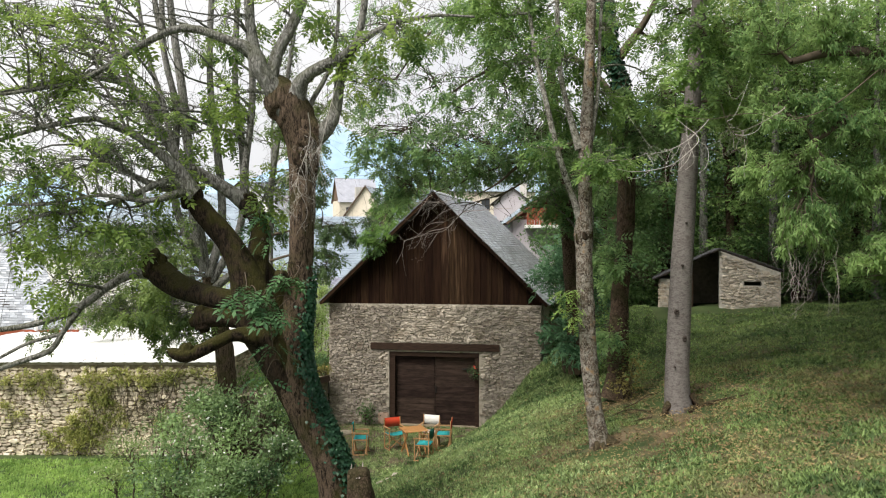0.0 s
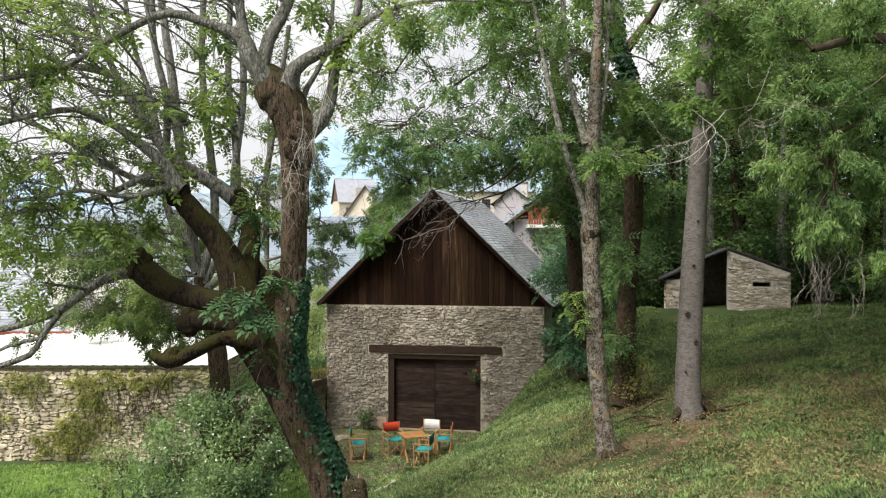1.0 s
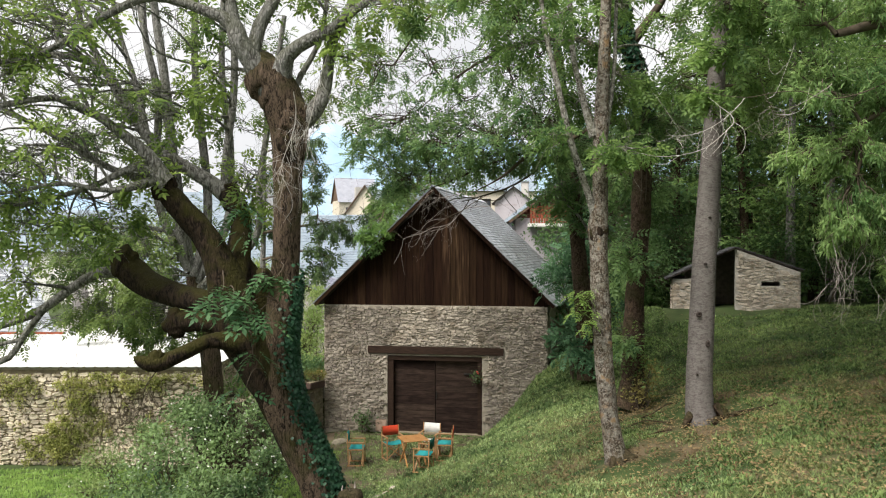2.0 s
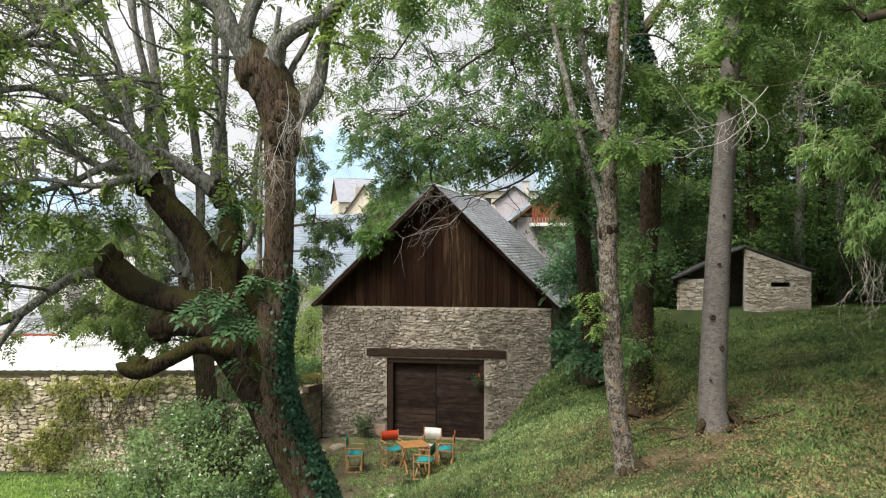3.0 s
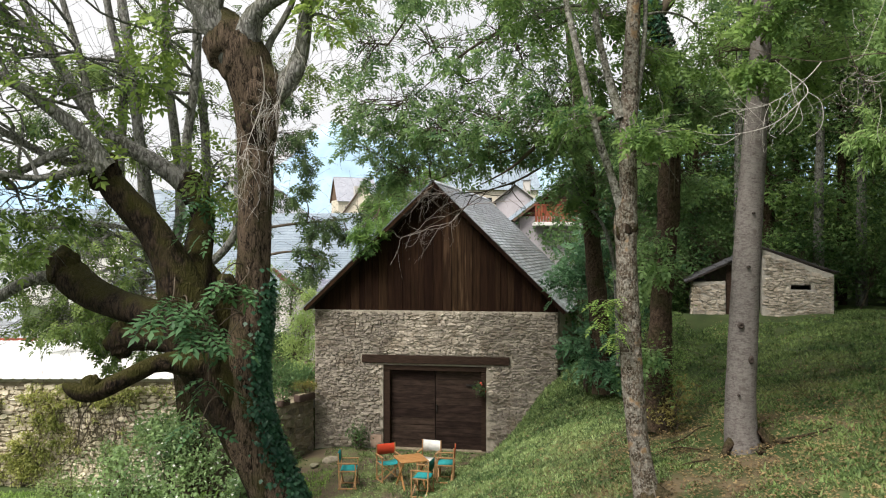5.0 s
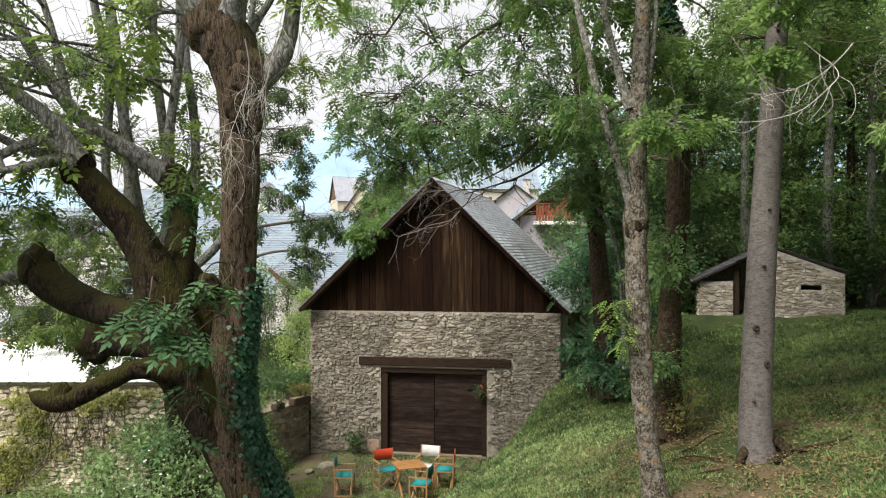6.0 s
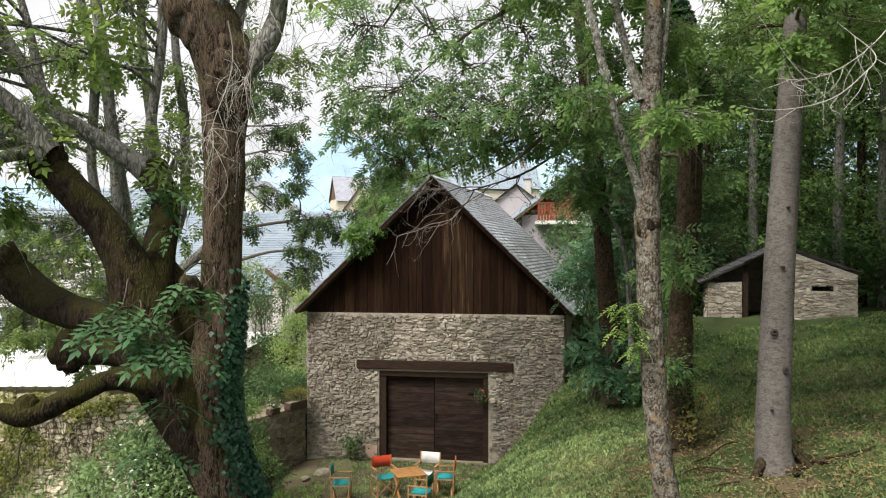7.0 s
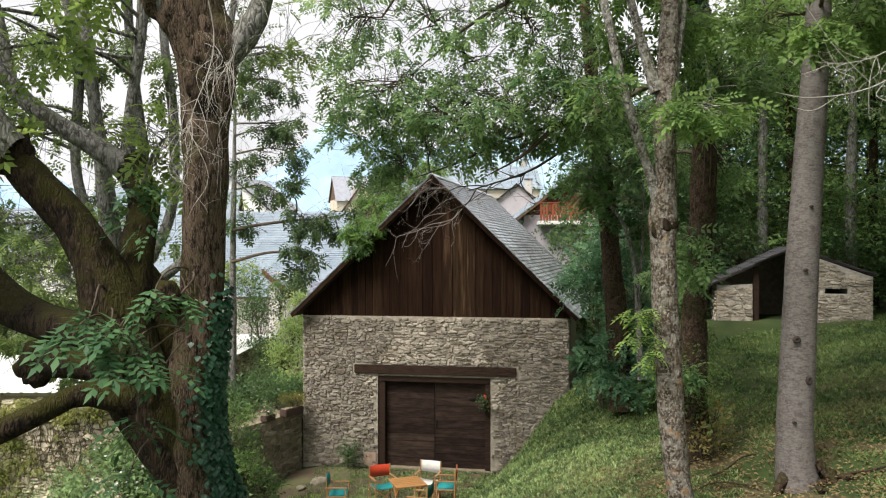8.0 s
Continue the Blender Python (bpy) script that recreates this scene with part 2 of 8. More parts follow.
M_BARK_T1L = bark_mat("lichened_limb_bark", (0.05, 0.044, 0.037), (0.165, 0.152, 0.13), 18.0, moss=(0.08, 0.09, 0.03), moss_amt=0.3, lichen=(0.52, 0.51, 0.47))
M_BARK_T2 = bark_mat("brown_bark", (0.022, 0.014, 0.009), (0.088, 0.060, 0.042), 19.0, moss=(0.04, 0.045, 0.015), moss_amt=0.4, grain=0.75)
M_BARK_T3 = bark_mat("smooth_grey_bark", (0.090, 0.078, 0.072), (0.155, 0.137, 0.129), 9.0, lichen=(0.20, 0.187, 0.175), rust=(0.075, 0.062, 0.055), ring=True)
M_TWIG = mat("dead_twig", (0.20, 0.172, 0.155), (0.40, 0.355, 0.325), 8.0, 0.9, 0.2)
M_TWIG_DARK = mat("brown_twig", (0.05, 0.04, 0.028), (0.12, 0.095, 0.07), 8.0, 0.9, 0.2)
M_LEAF_ASH = leaf_mat("ash_leaf", (0.046, 0.098, 0.028), (0.26, 0.365, 0.085), 0.52)
M_LEAF_MID = leaf_mat("mid_leaf", (0.040, 0.098, 0.033), (0.245, 0.37, 0.11), 0.54)
# darkened leaf copy: shade within wood and shrubs is put in its colour
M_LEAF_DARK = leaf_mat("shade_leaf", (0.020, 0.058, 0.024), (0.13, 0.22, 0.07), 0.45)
M_LEAF_WILLOW = leaf_mat("drooping_leaf", (0.085, 0.18, 0.065), (0.32, 0.45, 0.165), 0.55)
M_LEAF_IVY = leaf_mat("ivy_leaf", (0.012, 0.044, 0.026), (0.042, 0.108, 0.052), 0.12, 0.35)
M_LEAF_LIGHT = leaf_mat("light_leaf", (0.10, 0.17, 0.06), (0.30, 0.38, 0.14))
M_LEAF_BUSH = leaf_mat("bush_leaf", (0.035, 0.085, 0.034), (0.14, 0.225, 0.085))
M_GRASS = leaf_mat("grass_blade", (0.036, 0.076, 0.025), (0.225, 0.315, 0.11), 0.4, 0.6, dry=(0.31, 0.235, 0.135), var=0.5, tuft=2.1)
M_PETAL = mat("white_petal", (0.68, 0.68, 0.62), (0.8, 0.8, 0.76), 5.0, 0.6, 0.0)


# ---- building blocks ----
def mesh_np(name, verts, faces, material, smooth=False):
    me = bpy.data.meshes.new(name)
    me.from_pydata(np.asarray(verts, dtype=float).reshape(-1, 3).tolist(), [], [tuple(f) for f in faces])
    if smooth:
        me.polygons.foreach_set("use_smooth", np.ones(len(me.polygons), dtype=bool))
    me.materials.append(material)
    me.update()
    return me


def quads_np(name, verts, quads, material, smooth=False):
    """Fast mesh of quads only; verts (n, 3), quads (m, 4)."""
    verts, quads = np.asarray(verts, dtype=np.float32), np.asarray(quads, dtype=np.int32)
    me = bpy.data.meshes.new(name)
    me.vertices.add(len(verts))
    me.vertices.foreach_set("co", verts.ravel())
    me.loops.add(quads.size)
    me.loops.foreach_set("vertex_index", quads.ravel())
    me.polygons.add(len(quads))
    me.polygons.foreach_set("loop_start", np.arange(0, quads.size, 4, dtype=np.int32))
    if smooth:
        me.polygons.foreach_set("use_smooth", np.ones(len(quads), dtype=bool))
    me.materials.append(material)
    me.update(calc_edges=True)
    me.validate()
    return me


def part(name, me, parent, label="", m=None):
    if isinstance(me, bmesh.types.BMesh):
        raise TypeError("mesh wanted")
    ob = new(name, me)
    ob.parent = parent
    if m is not None:
        ob.matrix_basis = m
    if label:
        tagged(ob, label)
    return ob


def thing(name, label, category, m=None, group="", kind="", data=None):
    ob = new(name, data)
    if m is not None:
        ob.matrix_basis = m
    return tagged(ob, label, category, group, kind)


BOX_F = [(0, 3, 2, 1), (4, 5, 6, 7), (0, 1, 5, 4), (1, 2, 6, 5), (2, 3, 7, 6), (3, 0, 4, 7)]


def box_mesh(name, lo, hi, material, bevel=0.0):
    bm = bmesh.new()
    (x0, y0, z0), (x1, y1, z1) = lo, hi
    vs = [bm.verts.new(p) for p in ((x0, y0, z0), (x1, y0, z0), (x1, y1, z0), (x0, y1, z0), (x0, y0, z1), (x1, y0, z1), (x1, y1, z1), (x0, y1, z1))]
    for f in BOX_F:
        bm.faces.new([vs[i] for i in f])
    if bevel:
        bmesh.ops.bevel(bm, geom=bm.edges[:], offset=bevel, segments=2, affect="EDGES")
    me = bpy.data.meshes.new(name)
    bm.to_mesh(me)
    bm.free()
    me.materials.append(material)
    return me


def prism_mesh(name, outline, y0, y1, material):
    """An outline in x, z pushed from y0 to y1."""
    n = len(outline)
    v = [(x, y0, z) for x, z in outline] + [(x, y1, z) for x, z in outline]
    f = [tuple(range(n)), tuple(range(2 * n - 1, n - 1, -1))] + [((i + 1) % n, i, n + i, n + (i + 1) % n) for i in range(n)]
    return mesh_np(name, v, f, material)


def smooth_path(pts, step=0.25):
    """Catmull-Rom through (x, y, z, r) points."""
    p = np.asarray(pts, dtype=float)
    p = np.vstack([2 * p[0] - p[1], p, 2 * p[-1] - p[-2]])
    out = []
    for i in range(1, len(p) - 2):
        n = max(2, int(np.linalg.norm(p[i + 1, :3] - p[i, :3]) / step))
        for t in np.linspace(0, 1, n, endpoint=False):
            out.append(0.5 * (2 * p[i] + (p[i + 1] - p[i - 1]) * t + (2 * p[i - 1] - 5 * p[i] + 4 * p[i + 1] - p[i + 2]) * t * t + (3 * p[i] - p[i - 1] - 3 * p[i + 1] + p[i + 2]) * t ** 3))
    out.append(p[-2])
    out = np.array(out)
    out[:, 3] = np.maximum(out[:, 3], 0.002)
    return out


def tubes(name, paths, material, sides=10, lumps=0.0, rng=None):
    """Tapered tubes round paths of (x, y, z, r), as one mesh of quads."""
    V, Q, base = [], [], 0
    for p in paths:
        n = len(p)
        tan = np.gradient(p[:, :3], axis=0)
        tan /= np.linalg.norm(tan, axis=1)[:, None] + 1e-9
        ref = np.tile([0.31, 0.93, 0.2], (n, 1))
        u = np.cross(tan, ref)
        u /= np.linalg.norm(u, axis=1)[:, None] + 1e-9
        v = np.cross(tan, u)
        a = np.linspace(0, 2 * np.pi, sides, endpoint=False)
        r = np.repeat(p[:, 3][:, None], sides, 1)
        if lumps:
            s = rng.uniform(0, 6.28, 4)
            h = np.cumsum(np.r_[0, np.linalg.norm(np.diff(p[:, :3], axis=0), axis=1)])[:, None]
            r = r * (1 + lumps * (np.sin(2 * a[None] + h * 1.9 + s[0]) * 0.5 + np.sin(3 * a[None] - h * 3.1 + s[1]) * 0.4 + np.sin(5 * a[None] + h * 5.3 + s[2]) * 0.3 + np.sin(7 * a[None] - h * 9.1 + s[0]) * 0.22 + np.sin(h * 4.3 + s[3]) * 0.16 + np.sin(h * 9 + s[1] + 3 * a[None]) * 0.14))
        ring = p[:, None, :3] + u[:, None] * (np.cos(a)[None, :, None] * r[..., None]) + v[:, None] * (np.sin(a)[None, :, None] * r[..., None])
        V.append(ring.reshape(-1, 3))
        i = np.arange(n - 1)[:, None] * sides
        j = np.arange(sides)[None]
        k = (j + 1) % sides
        Q.append(base + np.stack([i + j, i + k, i + sides + k, i + sides + j], -1).reshape(-1, 4))
        base += n * sides
    return quads_np(name, np.vstack(V), np.vstack(Q), material, True)


def pinnate(pairs, width, droop, toe=1.0):
    """A compound leaf 1 long: leaflets in pairs and one at the tip, four corners each."""
    q = []
    for k in range(pairs):
        t = 0.28 + 0.6 * k / max(1, pairs - 1) if pairs > 1 else 0.5
        ln_ = 0.36 * (1 - 0.25 * abs(t - 0.55))
        for s in (-1, 1):
            b = np.array([t, 0, -droop * t * t])
            d = np.array([0.55, s * 0.8, -0.18]) * ln_
            w = np.array([0.8, -s * 0.55, 0]) * ln_ * width
            q.append([b, b + d * 0.5 + w, b + d * toe, b + d * 0.5 - w])
    b = np.array([0.86, 0, -droop * 0.74])
    d = np.array([0.36, 0, -0.1 - droop * 0.4])
    w = np.array([0, 0.36 * width, 0])
    q.append([b, b + d * 0.5 + w, b + d, b + d * 0.5 - w])
    return np.array(q)


LEAF_ASH = pinnate(4, 0.20, 0.35)
LEAF_FAR = pinnate(2, 0.26, 0.3)
LEAF_FRESH = pinnate(4, 0.27, 0.3)
LEAF_SHOOT = pinnate(4, 0.25, 0.45)
LEAF_OPEN = pinnate(4, 0.225, 0.4)
LEAF_ONE = np.array([[[0, 0, 0], [0.5, 0.22, 0.03], [1, 0, -0.12], [0.5, -0.22, 0.03]]])
LEAF_LONG = np.array([[[0, 0, 0], [0.45, 0.11, 0.02], [1, 0, -0.2], [0.45, -0.11, 0.02]]])


def leaves(name, template, at, along, size, material, rng, roll=0.5):
    """Copies of a leaf template at points, each pointing along a direction with its face up, as one mesh."""
    at, along = np.asarray(at), np.asarray(along)
    n = len(at)
    x = along / (np.linalg.norm(along, axis=1)[:, None] + 1e-9)
    up = np.tile([0.0, 0, 1], (n, 1)) + rng.normal(0, roll, (n, 3))
    y = np.cross(up, x)
    y /= np.linalg.norm(y, axis=1)[:, None] + 1e-9
    z = np.cross(x, y)
    s = size * rng.uniform(0.65, 1.25, n)
    t = template.reshape(-1, 3)
    v = at[:, None] + s[:, None, None] * (x[:, None] * t[None, :, :1] + y[:, None] * t[None, :, 1:2] + z[:, None] * t[None, :, 2:3])
    v = v.reshape(-1, 3)
    return quads_np(name, v, np.arange(len(v)).reshape(-1, 4), material)


def bend(a, b, r0, r1, rng, sag=0.1, wob=0.08, n=7):
    """A wavering path from a to b."""
    a, b = np.asarray(a[:3], float), np.asarray(b[:3], float)
    t = np.linspace(0, 1, n)[:, None]
    length = np.linalg.norm(b - a)
    p = a + (b - a) * t
    p[:, 2] += (4 * t * (1 - t))[:, 0] * sag * length
    w = rng.normal(0, wob * length, (2, 3))
    p += np.sin(np.pi * t) * w[0] * 0.6 + np.sin(2 * np.pi * t) * w[1] * 0.35
    return np.hstack([p, r0 + (r1 - r0) * t])


def crown(clouds, skeleton, rng, leaf_len, per_clump=14, sag=0.08, droop=0.25, bough_r=0.035, bare=1, twig_r=0.010, rosette=0.75):
    """Boughs from a skeleton into leaf clouds (x, y, z, rx, ry, rz, clumps), twigs, and the places and ways of the leaves."""
    sk = np.vstack([np.asarray(s)[:, :4] for s in skeleton])
    boughs, twigs, at, way = [], [], [], []
    for cx, cy, cz, rx, ry, rz, count in clouds:
        c = np.array([cx, cy, cz])
        d = np.linalg.norm(sk[:, :3] - c, axis=1) + np.maximum(0, sk[:, 2] - cz) * 0.6
        k = np.argmin(d)
        start = sk[k]
        main = bend(start, c, min(start[3] * 0.7, bough_r), 0.010, rng, sag, 0.07, 9)
        boughs.append(main)
        for _ in range(int(count)):
            g = rng.normal(0, 1, 3)
            g = g / np.linalg.norm(g) * rng.uniform(0.25, 1.0) ** 0.5
            e = c + g * np.array([rx, ry, rz])
            s = main[rng.integers(3, 9)]
            tw = bend(s, e, twig_r, 0.003, rng, sag, 0.1, 6)
            twigs.append(tw)
            for _ in range(bare):
                s2 = tw[rng.integers(1, 5)]
                twigs.append(bend(s2, s2[:3] + rng.normal(0, 1, 3) * leaf_len * 1.6, 0.005, 0.002, rng, sag, 0.14, 5))
            tip = tw[-1, :3] - tw[-3, :3]
            tip /= np.linalg.norm(tip) + 1e-9
            m = rng.poisson(per_clump)
            if m == 0:
                continue
            q = tw[np.where(rng.random(m) < rosette, 5, rng.integers(2, 5, m)), :3] + rng.normal(0, leaf_len * (0.4 - 0.28 * rosette), (m, 3))
            a = rng.uniform(0, 2 * np.pi, m)
            w = rosette * np.stack([np.cos(a), np.sin(a), 0 * a], -1) + rng.normal(0, 0.75 - 0.45 * rosette, (m, 3)) + tip * 0.6
            w[:, 2] -= droop
            at.append(q)
            way.append(w)
    return boughs, twigs, np.vstack(at), np.vstack(way)


def ease(t):
    t = np.clip(t, 0, 1)
    return t * t * (3 - 2 * t)


def ground_z(x, y):
    """The lie of the land: a sunk yard before the barn, a lawn rising to the east."""
    x, y = np.asarray(x, float), np.asarray(y, float)
    foot = np.maximum(1.65 - 0.53 * (25.7 - np.minimum(y, 27)), -3.0)
    foot = foot + 0.42 * ease((y - 19.5) / 4)
    u = np.maximum(0, x - foot)
    k = np.clip((y - 16) / 9.6, 0, 1)
    open_slope = 5.5 * (1 - np.exp(-u / (14.4 - 8 * k))) + 0.02 * u
    bank = 2.4 * (1 - np.exp(-u / 0.8)) + 0.3 * np.minimum(u, 6.4) - 0.012 * np.minimum(u, 6.4) ** 2 * 0.5
    z = open_slope + (bank - open_slope) * k ** 4.0
    z = z + 0.06 * np.maximum(0, 16 - np.maximum(y, 4))
    z = z + 0.20 * np.exp(-((x - 5.2) ** 2 + (y - 16.3) ** 2) / 7)
    z = z - 0.40 * ease((-3.0 - x) / 3.0)
    z = z + 0.09 * np.clip(y - 30, 0, 120) * ease((x - 8) / 12)
    z = z + 0.5 * np.exp(-((x - 6.4) ** 2 / 1.6 + (y - 26.2) ** 2 / 3))
    z = z + 1.2 * ease((y - 30) / 40)
    return z


# ---- ground: one sheet from the yard to the horizon ----
def spread(lo, hi, step, ends, grow=1.35):
    mid = list(np.arange(lo, hi + step, step))
    d, a, b = step, [], []
    v = mid[0]
    while v > ends[0]:
        d *= grow
        v -= d
        a.append(v)
    d, v = step, mid[-1]
    while v < ends[1]:
        d *= grow
        v += d
        b.append(v)
    return np.array(a[::-1] + mid + b)


gx, gy = spread(-18, 22, 0.3, (-4500, 4500)), spread(3, 40, 0.3, (-2000, 4900))
GX, GY = np.meshgrid(gx, gy)
near_w = np.exp(-(GX ** 2 + (GY - 15) ** 2) / 60 ** 2)
GZ = ground_z(GX, GY) + near_w * (0.05 * np.sin(GX * 2.1 + 0.7 * np.sin(GY * 1.3)) * np.sin(GY * 1.7) + 0.02 * np.sin(GX * 5.3 + GY * 4.1)) * ease((GX - 1.0) / 3)
nx, ny = len(gx), len(gy)
ii = np.arange(ny - 1)[:, None] * nx + np.arange(nx - 1)[None]
ground = thing("ground", "sloping mown lawn with dry straw-coloured patches", "lawn", kind="structure",
               data=quads_np("ground", np.stack([GX, GY, GZ], -1).reshape(-1, 3), np.stack([ii, ii + 1, ii + nx + 1, ii + nx], -1).reshape(-1, 4), M_GRASS_GROUND, True))

# ---- rubble stones ----
rng = np.random.default_rng(11)


def stone_shapes(count, seed):
    """Unit stones in the x, z plane (1 x 1, face towards -y) with chipped corners and a domed face."""
    g = np.random.default_rng(seed)
    out = []
    for _ in range(count):
        a = np.linspace(0, 2 * np.pi, 8, endpoint=False) + g.normal(0, 0.17, 8) + np.pi / 8
        rad = np.array([0.60, 0.60] * 4) * g.uniform(0.70, 1.16, 8)
        px, pz = np.clip(rad * np.cos(a), -0.5, 0.5), np.clip(rad * np.sin(a), -0.5, 0.5)
        k = g.uniform(0.8, 0.93)
        back = np.stack([px, np.full(8, 0.06), pz], -1)
        mid = np.stack([px, np.full(8, -0.012), pz], -1)
        front = np.stack([px * k, -0.030 - g.uniform(0, 0.022, 8), pz * k], -1)
        out.append(np.vstack([back, mid, front]))
    faces = [tuple(range(16, 24))[::-1]]
    for r in (0, 8):
        faces += [(r + i, r + 8 + i, r + 8 + (i + 1) % 8, r + (i + 1) % 8) for i in range(8)]
    return out, faces


STONES, STONE_F = stone_shapes(22, 5)
STONE_MESH = [mesh_np("stone", s, STONE_F, M_STONE) for s in STONES]
STONE_MESH3 = [mesh_np("stone", s, STONE_F, M_STONE_DARK) for s in STONES]
STONE_MESH2 = [mesh_np("stone", s, STONE_F, M_STONE2) for s in STONES]


def wave(u, v):
    """The wander of rubble courses off the level."""
    return 0.045 * math.sin(1.3 * u + 0.9 * v) + 0.03 * math.sin(3.3 * u - 1.9 * v + 1.1) + 0.015 * math.sin(7.9 * u + 2.7 * v)


def coursed(width, height, inside, g, w=(0.07, 0.28), h=(0.04, 0.125), gap=0.004):
    """Irregular wandering courses of stones: centre u, v and size, where inside(u, v) holds for the whole stone."""
    out, v = [], -0.1
    while v < height + 0.1:
        hh = g.uniform(*h)
        u = -g.uniform(0, 0.2)
        while u < width:
            ww = g.uniform(*w) * (0.55 + hh / h[1] * 0.6)
            a, b = max(u, 0.0), min(u + ww, width)
            u += ww
            if b - a < 0.045:
                continue
            k = g.random()
            rows_ = [(0.28, 0.5), (0.76, 0.46)] if k < 0.22 and hh > 0.07 else [(0.5, g.uniform(0.78, 1.16))]
            for c, q in rows_:
                vc = v + hh * c + wave((a + b) / 2, v) + g.normal(0, 0.008)
                sv = hh * q - gap
                if vc - sv / 2 < 0 or vc + sv / 2 > height:
                    continue
                if all(inside(p, vc + sv * e) for p in (a + 0.01, (a + b) / 2, b - 0.01) for e in (-0.42, 0.42)):
                    out.append(((a + b) / 2, vc, b - a - gap + g.uniform(-0.012, 0.014), sv + g.uniform(-0.004, 0.014)))
        v += hh
    return out


def lay_stones(parent, stones, meshes, near, g, y=0.0, material=M_STONE, name="stone", limit=300, proud=1.1):
    """The stones nearest to a stretch of the plan as parts, the others joined."""
    order = sorted(stones, key=near)
    for u, v, w, h in order[:limit]:
        m = Matrix.LocRotScale((u, y - g.uniform(0, 0.012), v), Euler((g.normal(0, 0.07), g.normal(0, 0.12), g.normal(0, 0.06))), (w, g.uniform(0.27 * proud, proud), h))
        part(name, meshes[g.integers(len(meshes))], parent, m=m)
    V, F = [], []
    for u, v, w, h in order[limit:]:
        s = STONES[g.integers(len(STONES))] * np.array([w, g.uniform(0.27 * proud, proud), h])
        k = g.normal(0, 0.12)
        s = np.stack([s[:, 0] * math.cos(k) + s[:, 2] * math.sin(k), s[:, 1], s[:, 2] * math.cos(k) - s[:, 0] * math.sin(k)], -1)
        F += [tuple(i + 24 * len(V) for i in f) for f in STONE_F]
        V.append(s + np.array([u, y - g.uniform(0, 0.012), v]))
    if V:
        tagged(part("rubble", mesh_np("rubble", np.vstack(V), F, material), parent), kind="stuff")


# ---- barn ----
BARN = pose(-3.946, 26.66, 0, 0, 0, -9.1)
BW, BL, EAVE, RIDGE_X, RIDGE_Z = 7.306, 7.6, 4.15, 3.75, 7.975
SKEW = 0.09
D0, D1, DTOP = 2.13, 5.23, 2.52
barn = thing("barn", "stone barn with dark timber gable and slate roof", "barn", BARN)


def skewed(v):
    v = np.asarray(v, float).copy()
    v[:, 0] += SKEW * np.maximum(0, v[:, 1])
    return v


def sk_box(name, lo, hi, material):
    (x0, y0, z0), (x1, y1, z1) = lo, hi
    v = [(x0, y0, z0), (x1, y0, z0), (x1, y1, z0), (x0, y1, z0), (x0, y0, z1), (x1, y0, z1), (x1, y1, z1), (x0, y1, z1)]
    return mesh_np(name, skewed(v), BOX_F, material)


def frame_wall(name, x0, x1, z0, z1, holes, y0, y1, material):
    """A wall slab in x, z with rectangular holes (hx0, hx1, hz0, hz1) reaching through it."""
    xs = sorted({x0, x1, *[h[0] for h in holes], *[h[1] for h in holes]})
    zs = sorted({z0, z1, *[h[2] for h in holes], *[h[3] for h in holes]})
    bm = bmesh.new()
    cells = {}

    def solid(i, j):
        if not (0 <= i < len(xs) - 1 and 0 <= j < len(zs) - 1):
            return False
        cx, cz = (xs[i] + xs[i + 1]) / 2, (zs[j] + zs[j + 1]) / 2
        return not any(h[0] < cx < h[1] and h[2] < cz < h[3] for h in holes)

    def vert(i, j, y):
        key = (i, j, y)
        if key not in cells:
            cells[key] = bm.verts.new((xs[i], y, zs[j]))
        return cells[key]

    for i in range(len(xs) - 1):
        for j in range(len(zs) - 1):
            if not solid(i, j):
                continue
            bm.faces.new([vert(i, j, y0), vert(i + 1, j, y0), vert(i + 1, j + 1, y0), vert(i, j + 1, y0)])
            bm.faces.new([vert(i, j + 1, y1), vert(i + 1, j + 1, y1), vert(i + 1, j, y1), vert(i, j, y1)])
            for (a, b), (p, q) in (((i - 1, j), ((i, j + 1), (i, j))), ((i + 1, j), ((i + 1, j), (i + 1, j + 1))), ((i, j - 1), ((i, j), (i + 1, j))), ((i, j + 1), ((i + 1, j + 1), (i, j + 1)))):
                if not solid(a, b):
                    bm.faces.new([vert(*p, y0), vert(*q, y0), vert(*q, y1), vert(*p, y1)][::-1])
    me = bpy.data.meshes.new(name)
    bmesh.ops.recalc_face_normals(bm, faces=bm.faces[:])
    bm.to_mesh(me)
    bm.free()
    me.materials.append(material)
    return me


front = part("front_wall", frame_wall("front_wall", 0, BW, -0.3, EAVE, [(D0, D1, -0.3, DTOP)], 0, 0.55, M_MORTAR), barn, "grey-beige rubble stone wall with lime mortar")
part("side_wall", sk_box("side_wall", (0, 0.55, -0.3), (0.5, BL, EAVE), M_MORTAR), barn)
part("side_wall", sk_box("side_wall", (BW - 0.5, 0.55, -0.3), (BW, BL, EAVE), M_MORTAR), barn)
part("back_wall", sk_box("back_wall", (0.5, BL - 0.5, -0.3), (BW - 0.5, BL, EAVE), M_MORTAR), barn)

# gable of upright boards
SLOPE_L, SLOPE_R = (RIDGE_Z - 4.2) / (RIDGE_X + 0.22), (RIDGE_Z - 4.2) / (BW + 0.28 - RIDGE_X)


def under_roof(x):
    return RIDGE_Z - (SLOPE_L * (RIDGE_X - x) if x < RIDGE_X else SLOPE_R * (x - RIDGE_X)) - 0.10


